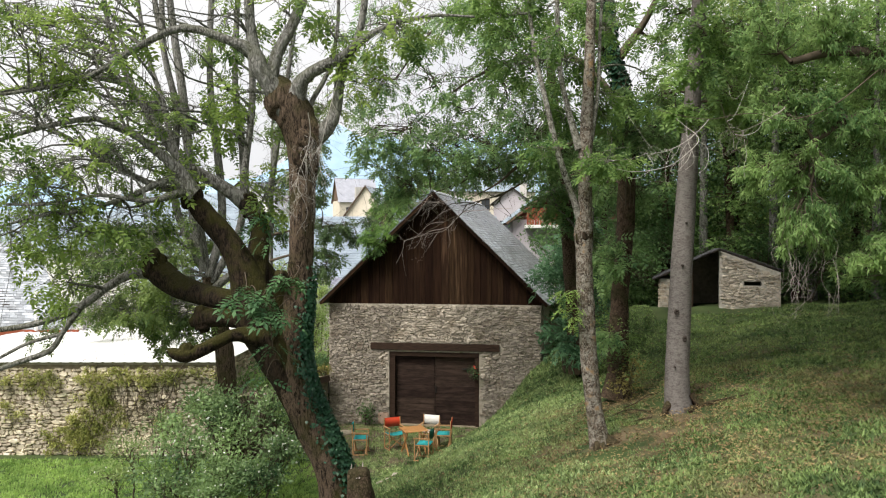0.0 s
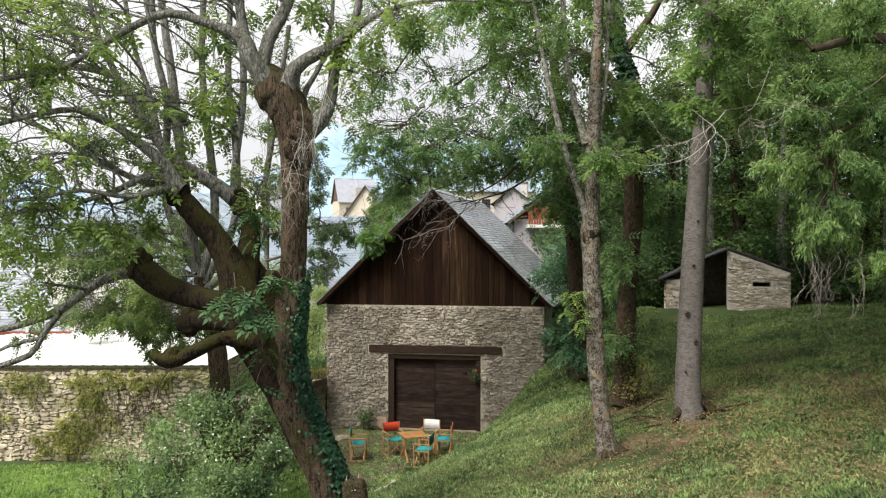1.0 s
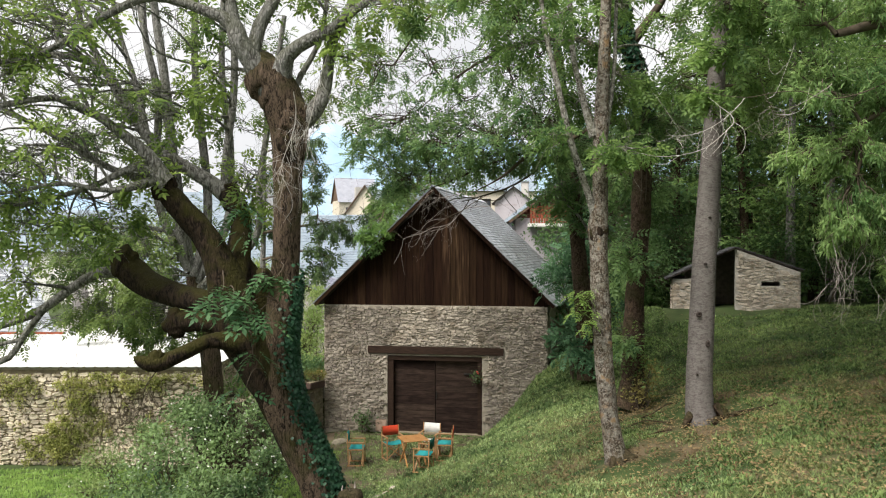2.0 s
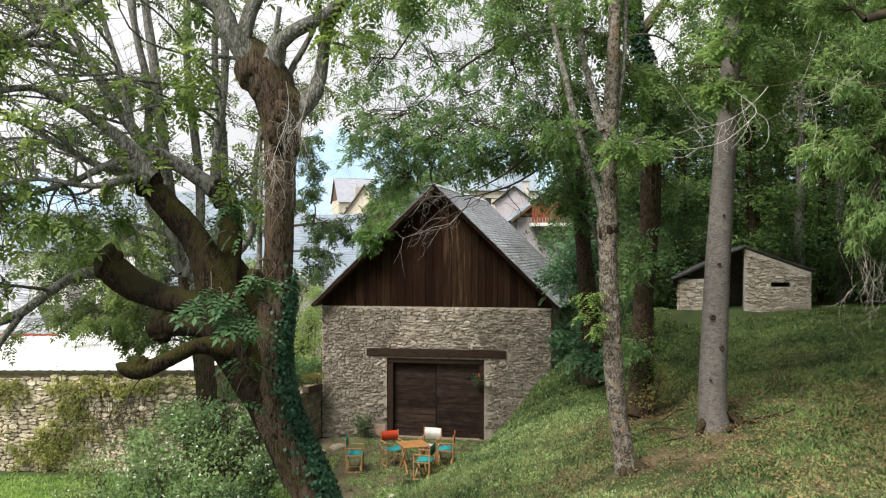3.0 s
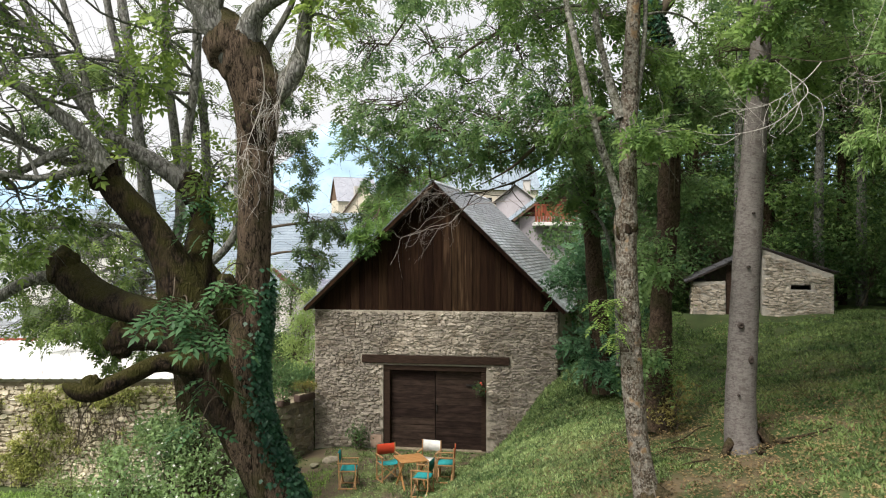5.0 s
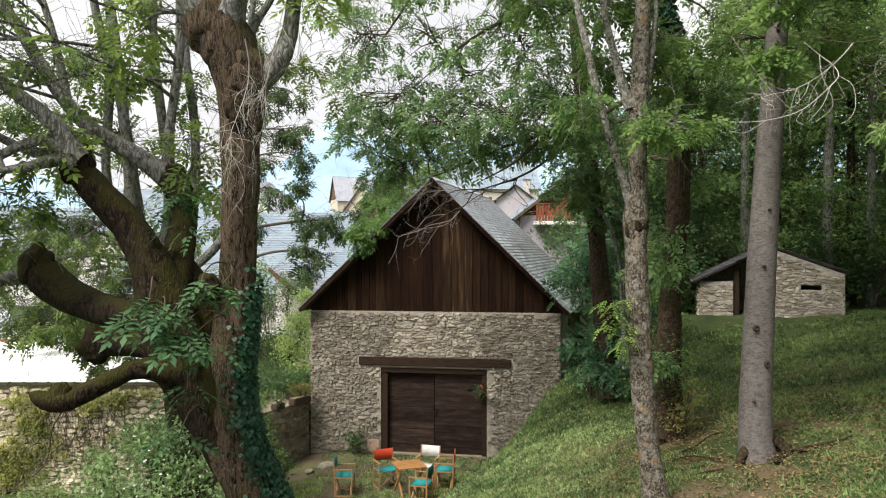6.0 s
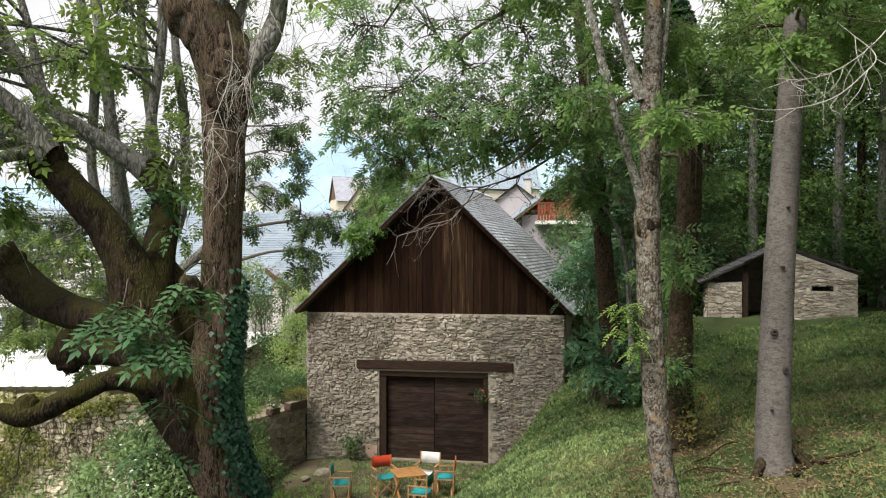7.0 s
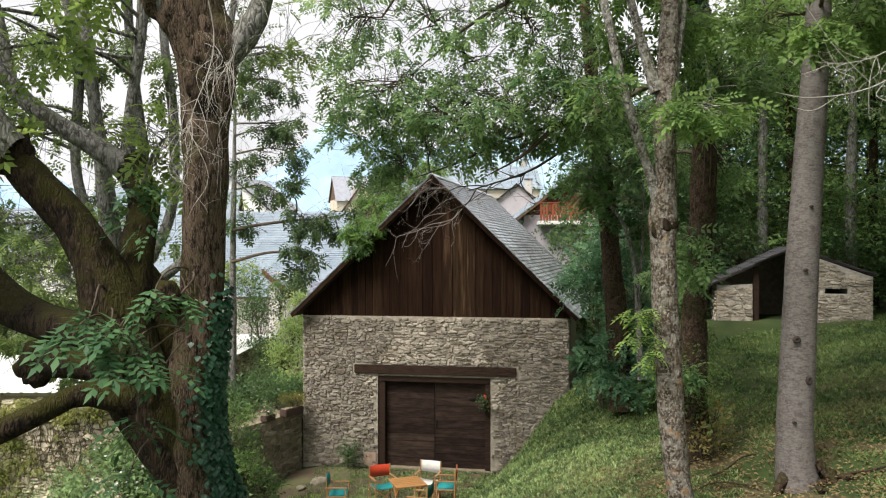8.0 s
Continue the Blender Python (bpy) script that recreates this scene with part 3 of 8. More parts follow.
gable = part("gable", prism_mesh("gable", [(0.02, EAVE), (BW - 0.02, EAVE), (BW - 0.02, under_roof(BW)), (RIDGE_X, under_roof(RIDGE_X)), (0.02, under_roof(0))], 0.12, 0.2, M_UNDER), barn, "dark brown weathered upright boards")
M_BOARD_PALE = mat("paler_board", (0.013, 0.0068, 0.0042), (0.040, 0.0215, 0.0125), 3.0, 0.8, 0.5, stretch=(9, 9, 0.6), fine=25, obj_var=0.4, spot=(0.13, 0.078, 0.047), spot_amt=0.6, spot_scale=1.3, spot_from=0.55)
M_BOARD_PALE.node_tree.nodes["Principled BSDF"].inputs["Specular IOR Level"].default_value = 0.06
x = -0.02
g = np.random.default_rng(3)
while x < BW - 0.03:
    w = g.uniform(0.15, 0.29)
    x1 = min(x + w, BW + 0.02)
    zb = EAVE - g.uniform(0.0, 0.07)
    a, b, yb = x + 0.004, x1 - 0.006, g.uniform(0.02, 0.05)
    pts = [(a, zb), (b, zb - g.uniform(-0.02, 0.02)), (b, under_roof(b))]
    if a < RIDGE_X < b:
        pts.append((RIDGE_X, under_roof(RIDGE_X)))
    pts.append((a, under_roof(a)))
    pale = 3.95 < (a + b) / 2 < 4.85
    part("board", prism_mesh("board", pts, yb, yb + 0.03, M_BOARD_PALE if pale and g.random() < 0.8 else M_BOARD), gable)
    x = x1

# roof: two slopes with slates, bargeboards
OVER = 0.38


def slope_frame(right):
    """Origin at the front ridge corner, axis down the slope, and its length."""
    if right:
        d = np.array([BW + 0.28 - RIDGE_X, 0, 4.2 - RIDGE_Z])
    else:
        d = np.array([-0.22 - RIDGE_X, 0, 4.2 - RIDGE_Z])
    n = np.linalg.norm(d)
    return d / n, n


def on_roof(right, s, y, lift):
    d, n = slope_frame(right)
    up = np.array([-d[2], 0, d[0]]) if right else np.array([d[2], 0, -d[0]])
    s, y = np.asarray(s, float), np.asarray(y, float)
    p = np.array([RIDGE_X, 0, RIDGE_Z]) + s[..., None] * d + lift * up
    p[..., 1] = y
    p[..., 0] += SKEW * y
    return p


roof = part("roof", mesh_np("roof", np.vstack([on_roof(r, np.array([0, 0, n_, n_]), np.array([-OVER, BL + 0.3, BL + 0.3, -OVER]), l) for r in (True, False) for l, n_ in ((-0.09, slope_frame(r)[1] - 0.02), (-0.005, slope_frame(r)[1] - 0.02))]),
                            [f for k in (0, 8) for f in ((k, k + 1, k + 2, k + 3), (k + 7, k + 6, k + 5, k + 4), (k, k + 4, k + 5, k + 1), (k + 1, k + 5, k + 6, k + 2), (k + 2, k + 6, k + 7, k + 3), (k + 3, k + 7, k + 4, k))], M_UNDER), barn, "steep roof of blue-grey slates")
g = np.random.default_rng(8)
near_slates, far_v, far_f = [], [], []
for right in (True, False):
    n_ = slope_frame(right)[1]
    step = 0.125
    for k in range(int(n_ / step)):
        s1 = n_ + 0.03 - k * step
        y = -OVER - 0.03 - (0.13 if k % 2 else 0)
        while y < BL + 0.3:
            w = g.uniform(0.16, 0.28)
            y0, y1 = max(y, -OVER - 0.03) + 0.003, min(y + w, BL + 0.32) - 0.003
            y += w
            if y1 - y0 < 0.05:
                continue
            j = g.uniform(-0.008, 0.012)
            lo = g.uniform(0.028, 0.04)
            ss, yy = np.array([s1 - 0.2, s1 - 0.2, s1 + j, s1 + j]), np.array([y0, y1, y1, y0])
            tops = np.vstack([on_roof(right, ss[:2], yy[:2], 0.006), on_roof(right, ss[2:], yy[2:], lo)])
            bots = np.vstack([on_roof(right, ss[:2], yy[:2], -0.004), on_roof(right, ss[2:], yy[2:], lo - 0.014)])
            v = np.vstack([tops, bots])
            if right and y1 < 1.6 and len(near_slates) < 300:
                near_slates.append(v)
            else:
                far_f += [tuple(i + 8 * len(far_v) for i in f) for f in BOX_F]
                far_v.append(v)
tagged(part("slating", mesh_np("slates", np.vstack(far_v), far_f, M_SLATE), roof), kind="stuff")
for side in (True, False):
    d, n_ = slope_frame(side)
    a = on_roof(side, np.array([0.0, n_]), np.array([-OVER, -OVER]), -0.02)
    b = on_roof(side, np.array([0.0, n_]), np.array([-OVER, -OVER]), -0.11)
    v = np.vstack([a, b, a + [0, 0.035, 0], b + [0, 0.035, 0]]) - [0, 0.012, 0]
    part("bargeboard", mesh_np("bargeboard", v, [(0, 1, 3, 2), (4, 6, 7, 5), (0, 4, 5, 1), (2, 3, 7, 6), (0, 2, 6, 4), (1, 5, 7, 3)], M_BOARD), roof)
rv = np.vstack([on_roof(r, np.array([s, s]), np.array([-OVER - 0.02, BL + 0.3]), l) for r, s, l in ((False, 0.13, 0.05), (False, 0.0, 0.075), (True, 0.13, 0.05))])
part("ridge_cap", mesh_np("ridge_cap", np.vstack([rv, rv - [0, 0, 0.03]]), [(0, 1, 3, 2), (2, 3, 5, 4), (6, 8, 9, 7), (8, 10, 11, 9), (0, 2, 8, 6), (2, 4, 10, 8), (1, 7, 9, 3), (3, 9, 11, 5), (0, 6, 7, 1), (4, 5, 11, 10)], M_SLATE), roof)

# door: lintel, frame, two leaves of planks
part("lintel", box_mesh("lintel", (1.48, -0.07, 2.58), (5.92, 0.3, 2.82), M_BEAM, 0.015), barn, "heavy dark timber lintel")
part("frame_head", box_mesh("frame_head", (D0 + 0.004, 0.02, 2.36), (D1 - 0.004, 0.3, 2.574), M_BEAM, 0.012), barn)
part("door_post", box_mesh("door_post", (D0 + 0.004, 0.03, -0.05), (D0 + 0.2, 0.28, 2.356), M_BEAM, 0.012), barn)
part("door_post", box_mesh("door_post", (D1 - 0.15, 0.03, -0.05), (D1 - 0.004, 0.28, 2.356), M_BEAM, 0.012), barn)
g = np.random.default_rng(21)
mid = 3.69
for a, b in ((D0 + 0.205, mid - 0.008), (mid + 0.008, D1 - 0.155)):
    leaf = part("door", box_mesh("door", (a, 0.20, 0.0), (b, 0.24, 2.35), M_UNDER), barn, "dark brown plank door leaf, closed")
    z = 0.02
    while z < 2.33:
        h = g.uniform(0.15, 0.27)
        z1 = min(z + h, 2.345)
        part("plank", box_mesh("plank", (a + 0.003, 0.165 + g.uniform(0, 0.012), z + 0.004), (b - 0.003, 0.199, z1 - 0.004), M_DOOR), leaf)
        z = z1
M_IRON = mat("dark_iron", (0.03, 0.028, 0.027), (0.07, 0.06, 0.055), 20, 0.55, 0.3, metal=0.8)
latch = part("latch", box_mesh("latch", (mid + 0.02, 0.13, 1.12), (mid + 0.05, 0.16, 1.36), M_IRON, 0.006), barn, "iron door pull")
part("hasp", box_mesh("hasp", (4.62, 0.125, 1.92), (4.92, 0.16, 1.975), M_IRON, 0.006), barn, "iron hasp and padlock")
part("threshold", box_mesh("threshold", (D0, -0.06, -0.1), (D1, 0.4, 0.03), M_EARTH, 0.02), barn)

# stones of the barn front
g = np.random.default_rng(17)


def free_of_door(u, v):
    if D0 - 0.02 < u < D1 + 0.02 and v < 2.6:
        return False
    return not (1.46 < u < 5.94 and 2.57 < v < 2.83) and v < EAVE - 0.01


front_stones = coursed(BW, EAVE - 0.01, free_of_door, g)
lay_stones(front, front_stones, STONE_MESH, lambda s: abs(s[0] - 3.7) + 0.6 * abs(s[1] - 2.2), g)
part("quoin", box_mesh("quoin", (1.72, -0.045, 0.03), (2.11, 0.2, 0.44), mat("pinkish_stone", (0.34, 0.235, 0.18), (0.44, 0.32, 0.25), 7, 0.9, 0.5), 0.03), front, "dressed pinkish block")
# slates by the front verge
for v in near_slates:
    part("slate", mesh_np("slate", v, BOX_F, M_SLATE), roof)

# ---- stone outbuilding with white sheet roof ----
M_WHITE_ROOF = mat("white_sheet_roof", (0.60, 0.60, 0.60), (0.78, 0.78, 0.77), 1.5, 0.5, 0.1, fine=12, spot=(0.45, 0.44, 0.40), spot_amt=0.4)
OUT_X0, OUT_X1, OUT_Y, OUT_TOP = -17.0, -7.10, 24.0, 2.5
out = thing("outbuilding", "long stone outbuilding with a white sheet-metal roof", "outbuilding", pose(OUT_X0, OUT_Y, -0.6))
ow, oh = OUT_X1 - OUT_X0, OUT_TOP + 0.6
owall = part("wall", box_mesh("wall", (0, 0, 0), (ow, 0.5, oh), M_EARTH), out, "buff rubble garden wall, stones loose and mossy")
side = part("wall", box_mesh("wall", (ow - 0.5, 0.504, 0), (ow, 12.0, oh), M_MORTAR), out)
# low hipped roof of ribbed sheets
n = 200
xs = np.linspace(-0.2, ow + 0.3, n)
rib = 0.02 * (np.abs(np.sin(xs * np.pi / 0.33)) > 0.97)
hip = ow - 5.6
V = np.vstack([np.stack([xs, np.full_like(xs, -0.18), oh + 0.03 + rib], -1), np.stack([np.minimum(xs, hip + (xs - hip) * 0.02), np.full_like(xs, 6.2), oh + 0.16 + rib], -1), np.stack([xs, np.full_like(xs, 12.4), oh + 0.03 + rib], -1)])
Q = [(r * n + i, r * n + i + 1, (r + 1) * n + i + 1, (r + 1) * n + i) for r in range(2) for i in range(n - 1)]
V = np.vstack([V, V - [0, 0, 0.03]])
Q = Q + [(a + 3 * n, d + 3 * n, c + 3 * n, b + 3 * n) for a, b, c, d in Q] + [(i + 1, i, i + 3 * n, i + 1 + 3 * n) for i in range(n - 1)]
part("roof", quads_np("roof", V, Q, M_WHITE_ROOF), out, "white sheet roof")
part("roof_hip", mesh_np("roof_hip", [(ow + 0.3, -0.18, oh + 0.03), (ow + 0.3, 12.4, oh + 0.03), (hip + 0.1, 6.2, oh + 0.16), (ow + 0.3, -0.18, oh), (ow + 0.3, 12.4, oh), (hip + 0.1, 6.2, oh + 0.13)], [(0, 1, 2), (5, 4, 3), (0, 3, 4, 1)], M_WHITE_ROOF), out)
part("wall_plate", box_mesh("wall_plate", (-0.1, -0.04, oh - 0.09), (ow + 0.1, 0.3, oh + 0.004), M_MORTAR, 0.01), out)

# ---- raised bed and its retaining wall, west of the yard ----
bed = thing("retaining_wall", "low rubble retaining wall round a raised flower bed", "wall", kind="structure")
BED = [(-3.98, 26.55), (-5.2, 24.3), (-6.6, 23.2), (-7.06, 23.9)]


def wall_between(name, a, b, z0, z1, material, parent, thick=0.4):
    L = math.dist(a, b)
    ang = math.degrees(math.atan2(b[1] - a[1], b[0] - a[0]))
    return part(name, box_mesh(name, (0, 0, 0), (L, thick, z1 - z0), material), parent, m=pose(a[0], a[1], z0, 0, 0, ang)), L


g = np.random.default_rng(29)
for (a, b) in ((BED[1], BED[0]), (BED[2], BED[1])):
    w_, L = wall_between("wall_section", a, b, -0.5, 1.50, M_EARTH, bed)
    st = coursed(L, 1.98, lambda u, v: True, g, w=(0.18, 0.5), h=(0.09, 0.22))
    lay_stones(w_, st, STONE_MESH3, lambda s: -s[1], g, material=M_STONE_DARK, limit=110)
bed_soil = thing("flower_bed", "dark soil of a raised flower bed", "flower bed", kind="structure",
                 data=mesh_np("soil", [(-4.15, 26.7, 1.42), (-5.35, 24.5, 1.40), (-6.7, 23.5, 1.38), (-7.08, 24.3, 1.35), (-7.08, 36, 1.6), (-2.9, 36, 1.6)], [(0, 5, 4, 3, 2, 1)], M_EARTH))

# outbuilding stones
g = np.random.default_rng(31)
st = coursed(ow, oh - 0.1, lambda u, v: True, g, w=(0.10, 0.34), h=(0.055, 0.17))
lay_stones(owall, st, STONE_MESH2, lambda s: abs(s[0] - 7.0), g, material=M_STONE2, proud=1.7)
face = part("side_face", box_mesh("side_face", (0, 0, 0), (11.4, 0.02, oh - 0.06), M_EARTH), out, m=pose(ow + 0.022, 0.55, 0, 0, 0, 90))
lay_stones(face, coursed(11.4, oh - 0.1, lambda u, v: True, g, w=(0.16, 0.5), h=(0.08, 0.2)), STONE_MESH2, lambda s: s[0], g, material=M_STONE2, limit=60)

# ---- little stone hut on the lawn ----
M_STONE_HUT = mat("pale_grey_stone", (0.225, 0.205, 0.180), (0.42, 0.395, 0.36), 11.0, 0.9, 0.9, fine=45, obj_var=0.3, isl_var=0.3, spot=(0.14, 0.12, 0.095), spot_amt=0.5, spot_scale=2.6)
M_MORTAR_HUT = mat("grey_mortar", (0.27, 0.25, 0.22), (0.42, 0.395, 0.355), 9.0, 0.95, 0.9, fine=50)
M_HUT_SLATE = mat("dark_rough_slate", (0.048, 0.047, 0.053), (0.105, 0.102, 0.112), 3.0, 0.65, 0.4, fine=30, obj_var=0.3)
HUT_W, HUT_L, HUT_R, HUT_A, HUT_U = 3.80, 0.95, 1.14, 1.86, 1.90
hut = thing("stone_hut", "small low stone hut with slate roof and dark open front", "hut", pose(7.42, 26.2, 4.12, 0, 0, -16.5))


def hut_top(u):
    return HUT_L + (HUT_A - HUT_L) * u / HUT_U if u < HUT_U else HUT_A - (HUT_A - HUT_R) * (u - HUT_U) / (HUT_W - HUT_U)


g = np.random.default_rng(41)
S0, S1, SZ0, SZ1 = 2.67, 3.21, 0.69, 0.83
hw = part("front_wall", mesh_np("front_wall", [(x, y, z) for y in (0, 0.45) for x, z in ((HUT_U, -0.9), (HUT_W, -0.9), (HUT_W, SZ0), (S1, SZ0), (S1, SZ1), (HUT_W, SZ1), (HUT_W, HUT_R), (HUT_U, HUT_A), (HUT_U, SZ1), (S0, SZ1), (S0, SZ0), (HUT_U, SZ0))],
          [f for k, flip in ((0, 1), (12, -1)) for f in ((k, k + 1, k + 2, k + 11)[::flip], (k + 11, k + 10, k + 9, k + 8)[::flip], (k + 3, k + 2, k + 5, k + 4)[::flip], (k + 8, k + 5, k + 6, k + 7)[::flip])] + [(3, 4, 16, 15), (9, 10, 22, 21), (10, 3, 15, 22), (4, 9, 21, 16), (0, 12, 23, 11), (11, 23, 20, 8), (8, 20, 19, 7), (1, 2, 14, 13), (2, 5, 17, 14), (5, 6, 18, 17)], M_MORTAR_HUT), hut, "pale rubble stone front with a slot")
hp = part("pier", prism_mesh("pier", [(0, -0.9), (0.90, -0.9), (0.90, 0.92), (0, 0.88)], 0, 0.45, M_MORTAR_HUT), hut)
part("side_wall", box_mesh("side_wall", (0, 0.454, -0.9), (0.4, 2.5, 0.9), M_MORTAR_HUT), hut)
part("side_wall", box_mesh("side_wall", (HUT_W - 0.4, 0.454, -0.9), (HUT_W, 2.5, 1.1), M_MORTAR_HUT), hut)
# darker stone here stands in for the hut's dim interior
part("back_wall", prism_mesh("back_wall", [(0.4, -0.9), (HUT_W - 0.4, -0.9), (HUT_W - 0.4, hut_top(HUT_W - 0.4)), (HUT_U, HUT_A), (0.4, hut_top(0.4))], 2.1, 2.5, M_STONE_DARK), hut)
part("post", box_mesh("post", (0.92, 0.05, -0.3), (1.07, 0.2, hut_top(0.92)), M_BEAM, 0.01), hut, "dark timber post")
for sgn in (0, 1):
    a = np.array([HUT_U, HUT_A + 0.02])
    b = np.array([-0.22, 0.85]) if sgn == 0 else np.array([HUT_W + 0.08, HUT_R + 0.01])
    rr = part("roof_slope", prism_mesh("roof_slope", [tuple(a), tuple(a + [0, 0.04]), tuple(b + [0, 0.04]), tuple(b)], -0.16 if sgn == 0 else -0.02, 2.7, M_UNDER), hut, "slope of rough slates")
    for k in range(7):
        t0, t1 = max(0, k / 7 - 0.02), (k + 1) / 7 + 0.02
        y = (-0.2 if sgn == 0 else -0.05) - g.uniform(0, 0.3)
        while y < 2.7:
            w = g.uniform(0.25, 0.5)
            p0, p1 = a + (b - a) * t0, a + (b - a) * t1
            dz = g.uniform(-0.008, 0.012)
            pts = [tuple(p0 + [0, 0.046]), tuple(p0 + [0, 0.058]), tuple(p1 + [0, 0.085 + dz]), tuple(p1 + [0, 0.062 + dz])]
            part("slate", prism_mesh("slate", pts, max(y, -0.2 if sgn == 0 else -0.06) + g.uniform(0, 0.04), min(y + w, 2.74) - 0.004, M_HUT_SLATE), rr)
            y += w


def lowered(stones, by):
    return [(u, v - by, w, h) for u, v, w, h in stones]


st = lowered(coursed(HUT_W, 2.3, lambda u, v: u > HUT_U and v - 0.5 < hut_top(u) - 0.02 and not (S0 - 0.02 < u < S1 + 0.02 and SZ0 - 0.01 < v - 0.5 < SZ1 + 0.01), g, w=(0.08, 0.30), h=(0.04, 0.12)), 0.5)
lay_stones(hw, st, STONE_MESH, lambda s: s[0], g, limit=280, proud=0.8, material=M_STONE_HUT)
lay_stones(hp, lowered(coursed(0.90, 1.48, lambda u, v: True, g, w=(0.1, 0.32), h=(0.05, 0.14)), 0.6), STONE_MESH, lambda s: s[0], g, limit=90, proud=0.7, material=M_STONE_HUT)
hs = part("side_face", box_mesh("side_face", (0, 0, -0.9), (2.5, 0.02, 0.88), M_EARTH), hut, m=pose(-0.022, 2.5, 0, 0, 0, -90))
lay_stones(hs, lowered(coursed(2.5, 1.5, lambda u, v: True, g, w=(0.15, 0.45), h=(0.07, 0.16)), 0.6), STONE_MESH, lambda s: -s[0], g, limit=60, material=M_STONE_HUT)


# ---- trees ----
def tree(name, label, category, trunks, limbs, bark, limb_bark, rng, clouds, leaf_material, leaf_len, template=LEAF_ASH, per_clump=14, sides=14, twig_material=None, lumps=0.10, group="", thick=9.0, shaded_bark=None, **kw):
    """A tree: each trunk and limb is a swept mesh, boughs and twigs are joined, the crown holds the leaves."""
    trunk_paths = [smooth_path(t, 0.18) for t in trunks]
    limb_paths = [smooth_path(t, 0.2) for t in limbs]
    ob = thing(name, label, category, group=group)
    for k, p in enumerate(trunk_paths):
        part("trunk", tubes("trunk", [p], (shaded_bark or bark) if k else bark, sides, lumps, rng), ob)
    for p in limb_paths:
        part("limb", tubes("limb", [p], (shaded_bark or bark) if p[0, 3] > thick else limb_bark, max(8, sides - 4), lumps * 0.6, rng), ob)
    if clouds:
        boughs, twigs, at, way = crown(clouds, trunk_paths + limb_paths, rng, leaf_len, per_clump, **kw)
        tagged(part("branchwork", tubes("boughs", boughs + twigs, twig_material or limb_bark, 5), ob), kind="stuff")
        tagged(part("crown", leaves("crown", template, at, way, leaf_len, leaf_material, rng), ob), kind="stuff")
    return ob


# the old pollarded ash, two stems from one leaning trunk
A_TRUNK = [
    [(-1.38, 13.00, 0.58, 0.613), (-1.58, 12.90, 1.38, 0.451), (-1.75, 12.80, 1.99, 0.339), (-1.95, 12.75, 2.66, 0.310), (-2.23, 12.70, 3.33, 0.299), (-2.43, 12.60, 3.95, 0.288), (-2.46, 12.60, 4.55, 0.241), (-2.39, 12.60, 5.11, 0.218), (-2.35, 12.60, 5.67, 0.209), (-2.30, 12.50, 6.41, 0.203), (-2.28, 12.50, 7.14, 0.203), (-2.26, 12.50, 7.65, 0.253), (-2.41, 12.45, 8.19, 0.293), (-2.55, 12.40, 8.50, 0.233)],
    [(-2.14, 12.75, 3.00, 0.270), (-2.34, 12.75, 3.45, 0.310), (-2.56, 12.70, 3.95, 0.345), (-2.80, 12.60, 4.45, 0.355), (-3.03, 12.55, 4.90, 0.330), (-3.16, 12.55, 5.32, 0.285), (-3.26, 12.55, 5.62, 0.236), (-3.37, 12.55, 5.90, 0.208), (-3.57, 12.55, 6.25, 0.190), (-3.81, 12.50, 6.52, 0.184), (-3.97, 12.45, 6.73, 0.166), (-4.07, 12.45, 6.86, 0.110), (-4.13, 12.45, 6.94, 0.02)],
    [(-3.06, 12.60, 5.10, 0.235), (-3.09, 12.75, 5.60, 0.182), (-3.12, 13.00, 6.05, 0.168), (-3.18, 13.30, 6.40, 0.165), (-3.32, 13.60, 6.65, 0.172), (-3.54, 13.83, 6.83, 0.150), (-3.68, 13.90, 6.94, 0.03)],
    [(-2.34, 12.85, 3.60, 0.270), (-2.58, 12.90, 4.30, 0.290), (-2.76, 12.92, 4.90, 0.270), (-2.90, 12.92, 5.45, 0.190), (-3.02, 12.92, 5.80, 0.08)],
]
